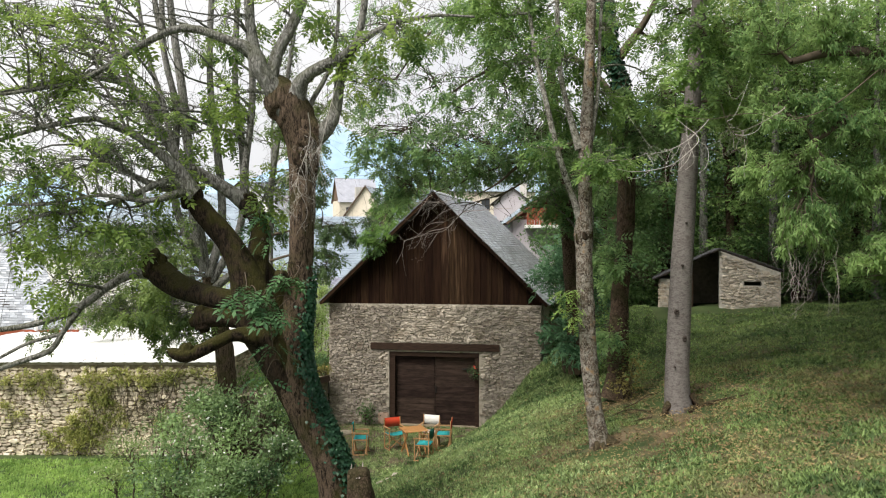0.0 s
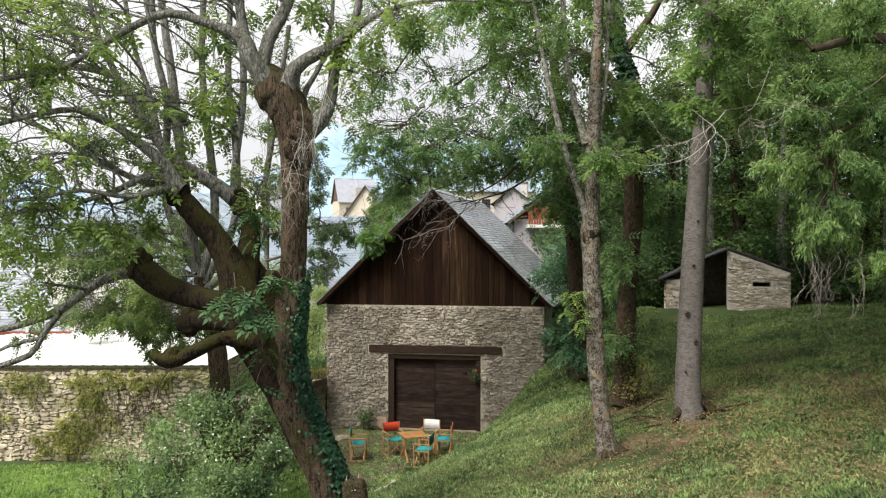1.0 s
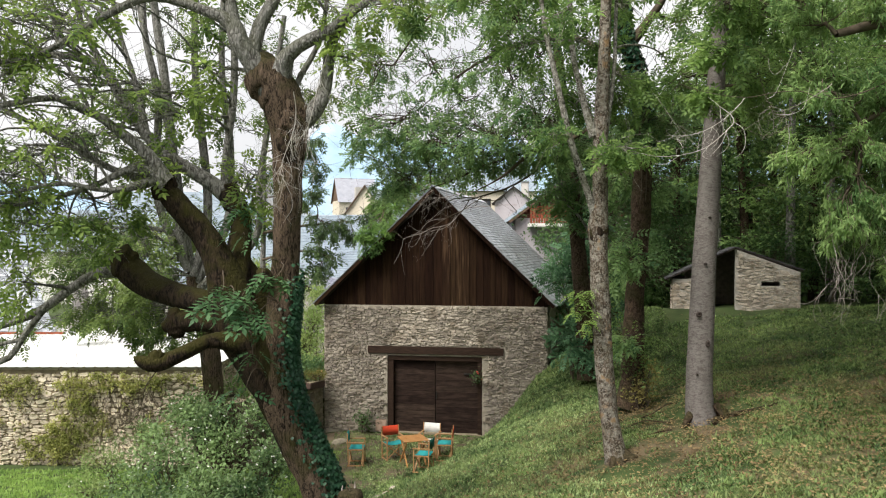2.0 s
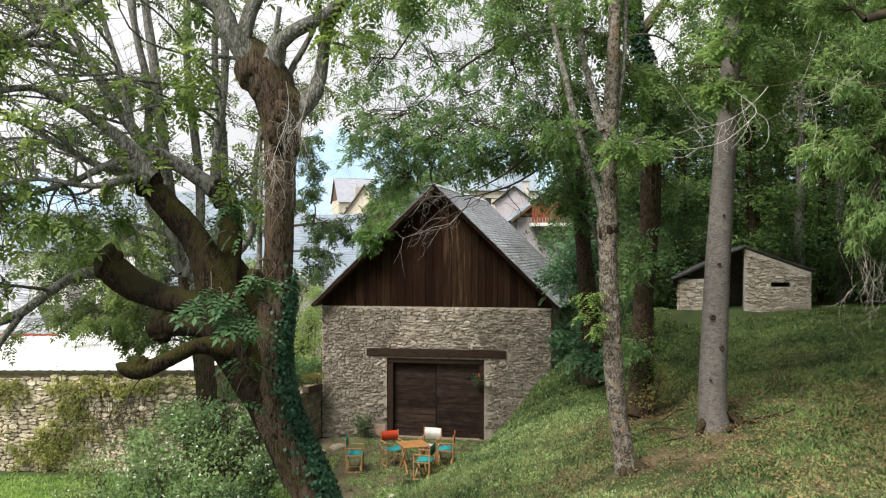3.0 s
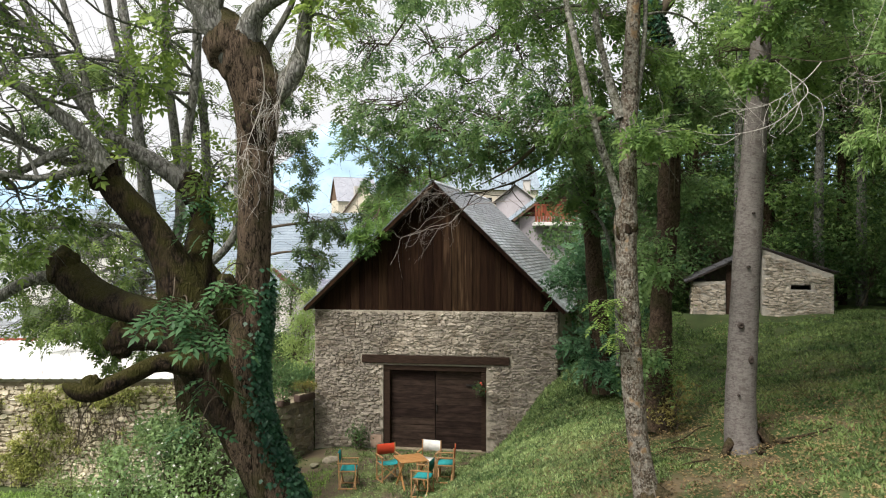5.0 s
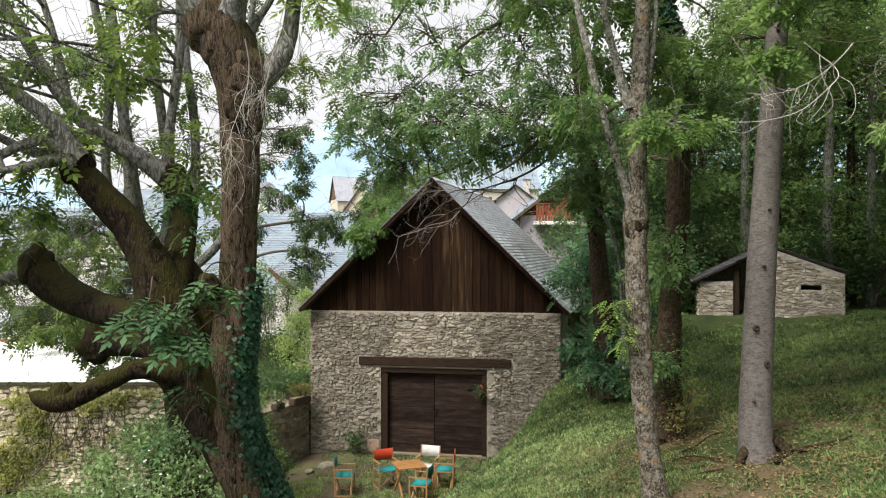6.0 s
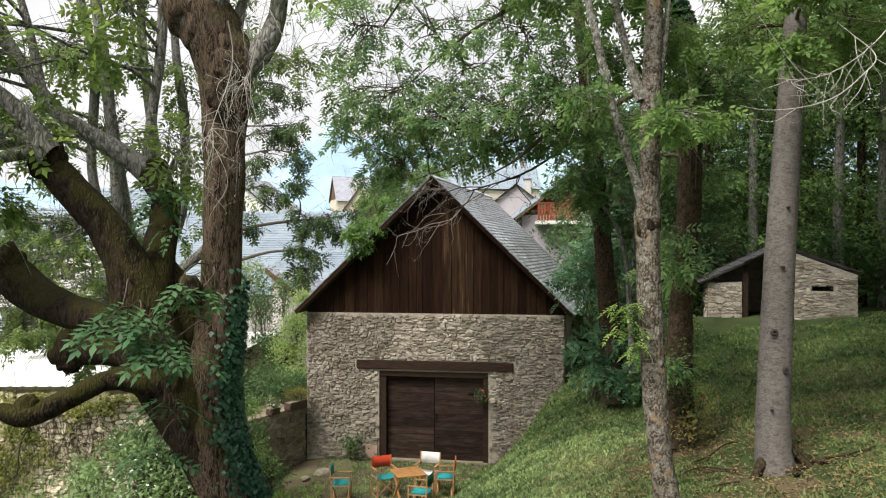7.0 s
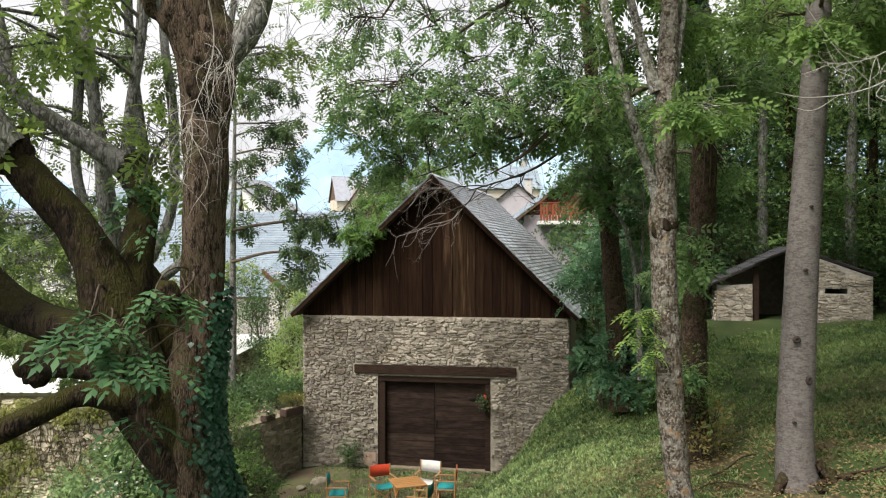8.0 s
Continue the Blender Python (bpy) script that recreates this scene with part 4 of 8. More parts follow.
A_LIMBS = [
    # low limb with its broken head, and the long shoot from it
    [(-3.02, 12.50, 5.10, 0.245), (-3.62, 12.68, 5.20, 0.192), (-4.10, 13.00, 5.27, 0.190), (-4.61, 13.30, 5.40, 0.212), (-4.93, 13.45, 5.59, 0.232), (-5.11, 13.50, 5.80, 0.172), (-5.19, 13.50, 5.94, 0.072)],
    [(-5.05, 13.50, 5.60, 0.120), (-5.50, 13.50, 5.59, 0.088), (-5.90, 13.39, 5.33, 0.075), (-6.31, 13.39, 5.03, 0.072), (-6.74, 13.28, 4.83, 0.059), (-7.33, 13.28, 4.68, 0.049), (-8.06, 13.16, 4.59, 0.039), (-8.90, 13.10, 4.40, 0.025)],
    [(-6.31, 13.39, 5.03, 0.059), (-6.60, 13.28, 4.56, 0.049), (-6.80, 13.28, 4.27, 0.049), (-7.28, 13.16, 4.09, 0.044), (-8.06, 13.16, 3.81, 0.035), (-8.80, 13.10, 3.55, 0.022)],
    [(-6.57, 13.28, 4.56, 0.035), (-7.08, 13.16, 4.43, 0.029), (-7.67, 13.16, 4.13, 0.025)],
    [(-2.92, 12.45, 4.90, 0.245), (-3.55, 12.55, 4.92, 0.160), (-3.95, 12.70, 4.88, 0.150), (-4.18, 12.70, 4.80, 0.070)],
    # dead stub limb
    [(-2.80, 12.45, 4.60, 0.245), (-3.25, 12.20, 4.67, 0.118), (-3.46, 12.00, 4.61, 0.103), (-3.77, 11.90, 4.45, 0.107), (-3.95, 11.80, 4.40, 0.112), (-4.08, 11.75, 4.42, 0.092), (-4.17, 11.73, 4.47, 0.060), (-4.22, 11.72, 4.50, 0.010)],
    # from the left head
    [(-3.98, 12.30, 6.90, 0.136), (-4.35, 12.20, 7.14, 0.072), (-4.85, 12.10, 6.89, 0.045), (-5.60, 12.00, 6.64, 0.031), (-6.34, 11.90, 6.52, 0.022), (-7.13, 11.90, 6.30, 0.018)],
    [(-4.00, 12.30, 6.94, 0.127), (-4.21, 12.20, 7.30, 0.090), (-4.58, 12.10, 7.62, 0.071), (-4.94, 12.00, 7.88, 0.057), (-5.38, 11.90, 8.05, 0.048), (-6.03, 11.80, 7.93, 0.039), (-6.81, 11.80, 7.71, 0.030), (-7.27, 11.70, 7.50, 0.022)],
    [(-4.07, 12.30, 6.96, 0.091), (-4.68, 12.60, 7.06, 0.056), (-5.36, 12.80, 7.36, 0.047), (-6.12, 12.90, 7.80, 0.038), (-7.12, 13.00, 8.29, 0.029), (-7.89, 13.00, 8.53, 0.024)],
    [(-4.02, 12.30, 6.99, 0.091), (-4.63, 12.00, 6.78, 0.040), (-5.25, 11.80, 6.86, 0.030), (-6.01, 11.60, 6.70, 0.021), (-6.81, 11.50, 6.72, 0.017)],
    # from the second head
    [(-3.50, 13.82, 6.82, 0.150), (-3.75, 13.85, 7.00, 0.125), (-4.09, 13.85, 7.22, 0.112), (-4.56, 13.85, 7.50, 0.100), (-4.91, 13.85, 7.87, 0.090), (-5.29, 13.85, 8.45, 0.084), (-5.64, 13.85, 8.97, 0.075), (-6.35, 13.74, 9.12, 0.056), (-7.17, 13.74, 8.99, 0.041), (-8.22, 13.64, 8.76, 0.030)],
    [(-5.58, 13.85, 8.92, 0.062), (-5.94, 13.85, 9.68, 0.046), (-6.09, 13.85, 10.35, 0.041), (-6.20, 13.85, 11.17, 0.036)],
    [(-4.86, 13.85, 7.80, 0.062), (-5.11, 13.96, 8.73, 0.046), (-5.44, 14.07, 9.69, 0.042), (-5.67, 14.07, 11.04, 0.031)],
    [(-3.58, 13.85, 6.85, 0.098), (-3.60, 13.96, 7.49, 0.067), (-3.52, 14.07, 8.39, 0.063), (-3.50, 14.07, 9.27, 0.057), (-3.59, 14.07, 10.21, 0.046), (-3.63, 14.07, 11.25, 0.042)],
    # from the tall pollard head
    [(-2.47, 12.45, 8.10, 0.211), (-2.75, 12.30, 8.65, 0.163), (-2.93, 12.20, 8.93, 0.144), (-3.02, 12.20, 9.18, 0.126), (-3.38, 12.10, 9.32, 0.071), (-4.06, 12.00, 9.49, 0.062), (-4.68, 11.90, 9.19, 0.048), (-5.51, 11.80, 8.65, 0.039), (-6.32, 11.70, 8.45, 0.030), (-7.19, 11.70, 8.32, 0.022)],
    [(-2.96, 12.20, 9.00, 0.117), (-3.04, 12.20, 9.45, 0.072), (-3.07, 12.20, 9.90, 0.063), (-3.09, 12.20, 10.62, 0.054)],
    [(-2.77, 12.30, 8.67, 0.118), (-2.68, 12.40, 9.19, 0.100), (-2.48, 12.40, 9.55, 0.091), (-2.31, 12.50, 10.04, 0.083), (-2.15, 12.50, 10.73, 0.064)],
    [(-2.41, 12.40, 8.37, 0.210), (-2.26, 12.30, 8.74, 0.109), (-1.92, 12.20, 8.93, 0.090), (-1.59, 12.10, 9.05, 0.080), (-1.27, 12.00, 9.29, 0.062), (-0.82, 11.90, 9.51, 0.039), (-0.12, 11.80, 9.62, 0.026), (0.48, 11.70, 9.57, 0.017)],
    [(-2.20, 12.50, 7.74, 0.156), (-1.88, 12.40, 7.97, 0.128), (-1.72, 12.40, 8.32, 0.091), (-1.63, 12.40, 8.96, 0.078), (-1.39, 12.40, 9.40, 0.064), (-1.27, 12.40, 9.97, 0.055), (-1.21, 12.40, 10.70, 0.046)],
    [(-2.05, 12.45, 7.92, 0.064), (-2.17, 12.50, 8.34, 0.046), (-1.89, 12.60, 8.92, 0.037), (-1.74, 12.60, 9.57, 0.032), (-1.71, 12.60, 10.49, 0.028)],
]
ra = np.random.default_rng(101)


def cl(c, rx, ry, rz, n):
    return (c[0], c[1], c[2], rx, ry, rz, n)


A_CLOUDS = [
    # light crown to the west
    cl((-6.24, 11.70, 8.19), 1.1, 1.2, 0.7, 13), cl((-5.43, 12.00, 7.28), 0.9, 1.0, 0.6, 11), cl((-6.29, 11.80, 7.08), 1.0, 1.0, 0.6, 13), cl((-6.69, 11.90, 6.21), 0.8, 1.0, 0.5, 9), cl((-5.65, 12.10, 6.22), 0.8, 0.9, 0.5, 9), cl((-4.93, 12.30, 6.40), 0.6, 0.8, 0.45, 7),
    cl((-6.29, 11.80, 9.08), 1.1, 1.2, 0.6, 11), cl((-5.43, 12.00, 9.04), 1.0, 1.2, 0.7, 9), cl((-4.51, 12.40, 7.96), 0.6, 0.8, 0.6, 6), cl((-6.55, 11.80, 9.78), 1.2, 1.2, 0.6, 10), cl((-5.25, 12.20, 9.72), 1.0, 1.0, 0.7, 7),
    cl((-3.53, 12.80, 8.49), 0.5, 0.6, 0.7, 7), cl((-4.21, 12.60, 7.06), 0.5, 0.6, 0.4, 5), cl((-2.95, 13.20, 7.11), 0.4, 0.5, 0.6, 8), cl((-5.92, 12.10, 5.50), 0.6, 0.7, 0.4, 6),
    # over the roof of the barn
    cl((-1.76, 12.30, 9.48), 0.5, 0.7, 0.4, 6), cl((-0.74, 12.00, 9.40), 0.6, 0.8, 0.35, 8), cl((-1.31, 12.40, 8.69), 0.4, 0.6, 0.4, 5), cl((-2.59, 12.40, 9.87), 0.6, 0.7, 0.4, 6),
    cl((-3.56, 12.60, 9.84), 0.8, 0.9, 0.5, 6),
]
# side stems and thick limbs take the bark with crown shade painted in
ash = tree("pollarded_ash", "old pollarded ash with mossy split trunk and ivy", "tree", A_TRUNK, A_LIMBS, M_BARK_BIG, M_BARK_GREY, ra, A_CLOUDS, M_LEAF_ASH, 0.29, template=LEAF_OPEN, per_clump=11, sides=18, lumps=0.13, thick=0.24, shaded_bark=M_BARK_MOSSY_SHADED, bare=4)

# grey spreading branches of its open west side
rg = np.random.default_rng(118)
heads = [smooth_path(t, 0.2) for t in A_LIMBS]
heads = np.vstack([h[len(h) // 4: 3 * len(h) // 4] for h in heads])
heads = heads[(heads[:, 0] < -3.2) & (heads[:, 2] > 6.3)]
spread_out = []
for _ in range(72):
    s = heads[rg.integers(len(heads))]
    e = np.array([s[0] - rg.uniform(0.2, 1.8), rg.uniform(11.4, 13.6), min(9.9, s[2] + rg.uniform(-0.7, 1.6))])
    b = bend(s, e, min(s[3] * 0.6, 0.026), 0.007, rg, 0.08, 0.12, 9)
    spread_out.append(b)
    for _ in range(4):
        q = b[rg.integers(3, 9)]
        spread_out.append(bend(q, q[:3] + rg.normal(0, 0.35, 3) + [-0.15, 0, 0.1], 0.009, 0.003, rg, 0.05, 0.15, 6))
tagged(part("branchwork", tubes("branches", spread_out, M_BARK_GREY, 6), ash), kind="stuff")



def burr(parent, x, y, z, r, material, seed):
    """A knobbly swelling where a tree was cut back."""
    g = np.random.default_rng(seed)
    bm = bmesh.new()
    bmesh.ops.create_icosphere(bm, subdivisions=4, radius=1)
    f = g.normal(0, 1, (9, 3)) * np.array([2, 2, 2, 3.5, 3.5, 3.5, 6, 6, 6])[:, None]
    for v in bm.verts:
        c = np.array(v.co)
        k = 1 + 0.055 * sum(math.sin(float(c @ q) + i) for i, q in enumerate(f))
        v.co = Vector((x + c[0] * r * 0.92 * k, y + c[1] * r * 0.92 * k, z + c[2] * r * 1.2 * k))
    me = bpy.data.meshes.new("burr")
    for fc in bm.faces:
        fc.smooth = True
    bm.to_mesh(me)
    bm.free()
    me.materials.append(material)
    part("burr", me, parent)


for k, (c, r) in enumerate((((-2.57, 12.40, 8.37), 0.30), ((-2.18, 12.40, 7.87), 0.24), ((-4.05, 12.44, 6.86), 0.20), ((-3.52, 13.85, 6.84), 0.18), ((-5.04, 13.48, 5.72), 0.23), ((-2.62, 12.40, 5.54), 0.12), ((-3.98, 12.70, 4.86), 0.17), ((-3.95, 11.82, 4.43), 0.12), ((-2.27, 12.40, 7.41), 0.19))):
    burr(ash, *c, r, M_BARK_MOSSY_SHADED if k > 1 else M_BARK_BIG, 700 + k)

# leafy shoots sprouting close to its trunk
rs = np.random.default_rng(111)
S_SPRAYS = [(-2.98, 11.62, 5.42, 11), (-2.72, 11.60, 5.34, 14), (-2.50, 11.75, 5.58, 9), (-2.86, 11.58, 5.16, 12), (-2.62, 11.60, 5.10, 9), (-3.14, 11.64, 5.24, 8), (-2.30, 11.85, 5.60, 8), (-2.58, 11.60, 4.56, 9), (-2.48, 12.00, 4.98, 6), (-2.72, 11.75, 4.02, 5), (-2.55, 11.65, 5.08, 4), (-3.05, 12.75, 6.62, 8), (-3.30, 13.20, 6.42, 6), (-2.95, 12.60, 6.18, 5)]
stems_, at_, wy_ = [], [], []
bole = np.vstack([smooth_path(t, 0.2) for t in A_TRUNK])
for x, y, z, n in S_SPRAYS:
    tip = np.array([x, y, z])
    foot = bole[np.argmin(np.linalg.norm(bole[:, :3] - tip, axis=1) + 0.5 * np.abs(bole[:, 2] - z - 0.1))]
    stems_.append(bend(foot, tip, 0.012, 0.005, rs, 0.18, 0.06, 9))
    a = rs.uniform(0, 2 * np.pi, n)
    at_.append(tip + rs.normal(0, 0.045, (n, 3)))
    wy_.append(np.stack([np.cos(a), np.sin(a) - 0.25, rs.normal(-0.28, 0.22, n)], -1))
tagged(part("shoot", tubes("shoot", stems_, M_TWIG_DARK, 6), ash), kind="stuff")
tagged(part("shoot_foliage", leaves("shoot_foliage", LEAF_SHOOT, np.vstack(at_), np.vstack(wy_), 0.31, leaf_mat("fresh_ash_leaf", (0.026, 0.074, 0.034), (0.10, 0.195, 0.078), 0.28), rs, 0.22), ash), kind="stuff")

# pale poles of a second ash standing by the outbuilding
rb = np.random.default_rng(102)
B_TRUNK = [[(-5.64, 20.60, 0.58, 0.334), (-5.72, 20.50, 1.82, 0.257), (-5.77, 20.40, 2.89, 0.240), (-5.86, 20.30, 3.80, 0.225), (-6.02, 20.05, 4.70, 0.200), (-6.12, 19.85, 5.40, 0.130)]]
B_LIMBS = [
    [(-6.15, 19.80, 5.46, 0.115), (-6.30, 19.50, 6.62, 0.129), (-6.31, 19.20, 8.02, 0.113), (-6.46, 19.00, 9.96, 0.105), (-6.70, 19.00, 11.64, 0.091), (-6.91, 19.00, 13.46, 0.077)],
    [(-6.11, 19.80, 5.46, 0.115), (-6.24, 19.60, 6.77, 0.108), (-6.45, 19.30, 8.74, 0.092), (-6.90, 19.20, 10.57, 0.078), (-7.27, 19.20, 12.55, 0.064)],
    [(-6.04, 19.80, 5.32, 0.115), (-5.74, 19.90, 6.63, 0.110), (-5.80, 19.90, 8.10, 0.103), (-5.98, 19.80, 9.84, 0.087), (-6.01, 19.80, 11.59, 0.080), (-5.89, 19.80, 13.63, 0.066)],
    [(-5.99, 19.90, 5.17, 0.115), (-5.26, 19.90, 6.63, 0.103), (-5.19, 19.90, 8.39, 0.095), (-5.39, 19.90, 10.29, 0.081), (-5.33, 19.90, 12.49, 0.066)],
    [(-6.15, 19.80, 5.46, 0.115), (-6.77, 19.40, 7.19, 0.093), (-6.67, 19.20, 9.44, 0.085), (-6.91, 19.00, 10.94, 0.070), (-6.98, 19.00, 13.04, 0.063)],
    [(-5.92, 19.90, 5.02, 0.115), (-4.53, 19.60, 6.19, 0.087), (-4.37, 19.50, 7.62, 0.079), (-4.06, 19.40, 9.47, 0.064), (-3.77, 19.40, 11.47, 0.057)],
]
B_CLOUDS = [cl((-8.26, 19.50, 5.54), 0.57, 0.6, 0.40, 8), cl((-7.4, 19.80, 4.58), 0.52, 0.5, 0.37, 8), cl((-8.57, 19.80, 4.46), 0.52, 0.5, 0.37, 8), cl((-6.78, 20.00, 5.03), 0.53, 0.5, 0.37, 8), cl((-6.4, 20.20, 6.1), 0.54, 0.5, 0.38, 8), cl((-8.58, 19.60, 6.45), 0.58, 0.6, 0.40, 8), cl((-7.5, 20.00, 6.33), 0.53, 0.5, 0.37, 8), cl((-7.12, 18.50, 9.64), 0.64, 0.6, 0.45, 9), cl((-6.03, 19.00, 9.53), 0.61, 0.6, 0.43, 8), cl((-7.76, 18.50, 8.57), 0.59, 0.6, 0.41, 8), cl((-6.35, 19.50, 8.14), 0.52, 0.5, 0.36, 7), cl((-3.79, 18.50, 9.07), 0.43, 0.4, 0.30, 6), cl((-5.20, 19.50, 9.4), 0.46, 0.5, 0.32, 6), cl((-6.57, 17.50, 6.07), 0.7, 0.6, 0.35, 8), cl((-6.62, 18.50, 5.21), 0.7, 0.6, 0.35, 9), cl((-7.30, 18.50, 4.33), 0.6, 0.6, 0.3, 8), cl((-6.69, 19.50, 4.31), 0.5, 0.5, 0.3, 6), cl((-9.12, 20.50, 4.84), 0.8, 0.7, 0.45, 9), cl((-8.33, 20.80, 4.21), 0.7, 0.7, 0.4, 9), cl((-7.48, 21.00, 3.57), 0.6, 0.6, 0.35, 9), cl((-9.28, 20.20, 6.04), 0.8, 0.7, 0.5, 9), cl((-6.97, 20.40, 5.14), 0.6, 0.7, 0.5, 8), cl((-10.63, 20.80, 3.75), 0.6, 0.6, 0.3, 6), cl((-2.80, 19.40, 9.52), 0.6, 0.6, 0.5, 6), cl((-6.42, 19.20, 11.42), 1.6, 1.4, 1.0, 6), cl((-5.25, 19.60, 11.24), 1.2, 1.2, 1.0, 5), cl((-7.13, 19.20, 9.86), 1.2, 1.2, 1.0, 6), cl((-4.68, 19.60, 8.79), 0.9, 1.0, 1.0, 4), cl((-7.55, 19.20, 8.02), 1.2, 1.2, 0.9, 10),
            cl((-6.23, 19.50, 6.62), 1.0, 1.0, 0.8, 7), cl((-4.51, 19.50, 6.62), 0.9, 1.0, 0.9, 5), cl((-7.39, 19.90, 4.29), 0.9, 0.9, 0.6, 11), cl((-8.28, 19.60, 5.18), 1.1, 1.0, 0.8, 11),
            cl((-7.71, 19.60, 6.19), 1.0, 1.0, 0.7, 9), cl((-9.15, 19.60, 5.61), 1.0, 1.0, 0.8, 9), cl((-6.54, 20.00, 3.98), 0.7, 0.8, 0.5, 7),
            cl((-3.93, 19.50, 10.64), 1.0, 1.0, 1.0, 9), cl((-2.97, 19.80, 9.69), 0.9, 1.0, 0.9, 5), cl((-9.06, 19.40, 9.47), 1.4, 1.2, 1.2, 7), cl((-10.45, 19.60, 8.07), 1.4, 1.2, 1.2, 9), cl((-10.45, 19.60, 11.53), 1.6, 1.4, 1.2, 7), cl((-10.26, 19.80, 6.34), 1.2, 1.2, 0.8, 9)]
tree("ash_tree", "slim grey-stemmed ash standing before the outbuilding", "tree", B_TRUNK, B_LIMBS, M_BARK_BIG, M_BARK_GREY, rb, B_CLOUDS, leaf_mat("open_ash_leaf", (0.040, 0.082, 0.028), (0.21, 0.285, 0.085), 0.38), 0.30, template=LEAF_OPEN, per_clump=12, sides=12, bare=4, droop=0.55, twig_material=M_BARK_GREY)

# ash rising from the raised bed beside the barn, shade put into its leaf colour
rn = np.random.default_rng(112)
N_TRUNK = [[(-6.45, 28.60, 1.2, 0.14), (-6.42, 28.50, 3.2, 0.12), (-6.37, 28.30, 5.4, 0.10), (-6.30, 28.20, 8.0, 0.07), (-6.25, 28.20, 12.0, 0.02)]]
N_LIMBS = [[(-6.35, 28.10, 6.54, 0.049), (-5.39, 28.10, 6.73, 0.045), (-4.46, 28.10, 6.84, 0.038), (-3.52, 28.10, 6.91, 0.026), (-2.73, 28.10, 7.06, 0.009)], [(-6.32, 28.00, 5.60, 0.049), (-5.37, 28.00, 5.86, 0.041), (-4.63, 28.00, 5.90, 0.030), (-4.06, 28.00, 5.73, 0.019), (-3.69, 28.00, 5.53, 0.007)]]
N_CLOUDS = [cl((-4.25, 28.00, 7.04), 0.41, 0.41, 0.31, 7), cl((-3.50, 28.00, 6.98), 0.37, 0.37, 0.28, 6), cl((-2.76, 28.00, 7.13), 0.26, 0.26, 0.20, 4), cl((-3.92, 28.00, 6.57), 0.34, 0.34, 0.25, 5), cl((-3.13, 28.00, 6.46), 0.24, 0.24, 0.18, 3), cl((-4.35, 28.00, 6.01), 0.45, 0.45, 0.34, 7), cl((-4.33, 28.00, 5.38), 0.37, 0.37, 0.28, 6), cl((-3.82, 28.00, 5.60), 0.17, 0.17, 0.13, 2), cl((-4.53, 28.00, 7.97), 0.41, 0.41, 0.31, 6), cl((-4.48, 28.00, 8.81), 0.45, 0.45, 0.34, 7), cl((-4.63, 28.00, 9.75), 0.52, 0.52, 0.39, 8), cl((-5.72, 28.30, 10.42), 0.61, 0.61, 0.46, 9), cl((-5.21, 28.30, 9.48), 0.54, 0.54, 0.41, 8), cl((-5.89, 28.30, 8.55), 0.54, 0.54, 0.41, 8), cl((-4.87, 28.30, 10.93), 0.47, 0.47, 0.36, 7), cl((-5.38, 28.30, 7.79), 0.47, 0.47, 0.36, 7), cl((-6.06, 28.30, 6.86), 0.51, 0.51, 0.38, 8), cl((-5.64, 28.30, 11.60), 0.58, 0.58, 0.43, 8)]
tree("ash_tree", "ash with shade-darkened leaves growing in the raised bed beside the barn", "tree", N_TRUNK, N_LIMBS, M_BARK_GREY, M_TWIG_DARK, rn, N_CLOUDS, leaf_mat("shaded_ash_leaf", (0.024, 0.052, 0.022), (0.105, 0.16, 0.055), 0.28), 0.36, template=LEAF_OPEN, per_clump=12, sides=10, bare=2, droop=0.7, twig_r=0.014)

# lichened ash on the lawn, forked
r1 = np.random.default_rng(103)
T1_TRUNK = [[(3.20, 15.10, 1.76, 0.322), (3.09, 15.10, 2.20, 0.217), (2.98, 15.10, 2.82, 0.172), (2.88, 15.10, 3.82, 0.167), (2.81, 15.10, 4.93, 0.161), (2.77, 15.10, 6.04, 0.167), (2.76, 15.10, 6.40, 0.190), (2.79, 15.10, 6.75, 0.148), (2.80, 15.10, 7.60, 0.132), (2.83, 15.10, 8.60, 0.122), (2.88, 15.10, 9.60, 0.110), (2.94, 15.10, 11.60, 0.08)]]
T1_LIMBS = [
    [(2.74, 15.10, 6.49, 0.095), (2.52, 15.00, 7.09, 0.061), (2.26, 14.90, 7.80, 0.060), (2.01, 14.80, 8.77, 0.054), (1.75, 14.80, 9.96, 0.044), (1.59, 14.80, 11.49, 0.038)],
    [(2.69, 15.10, 7.99, 0.095), (2.47, 15.20, 8.84, 0.056), (2.32, 15.30, 9.76, 0.051), (2.26, 15.30, 11.67, 0.039)],
    [(2.87, 15.10, 8.02, 0.072), (3.07, 15.20, 9.18, 0.039), (3.13, 15.30, 10.32, 0.034), (3.22, 15.30, 11.67, 0.028)],
]
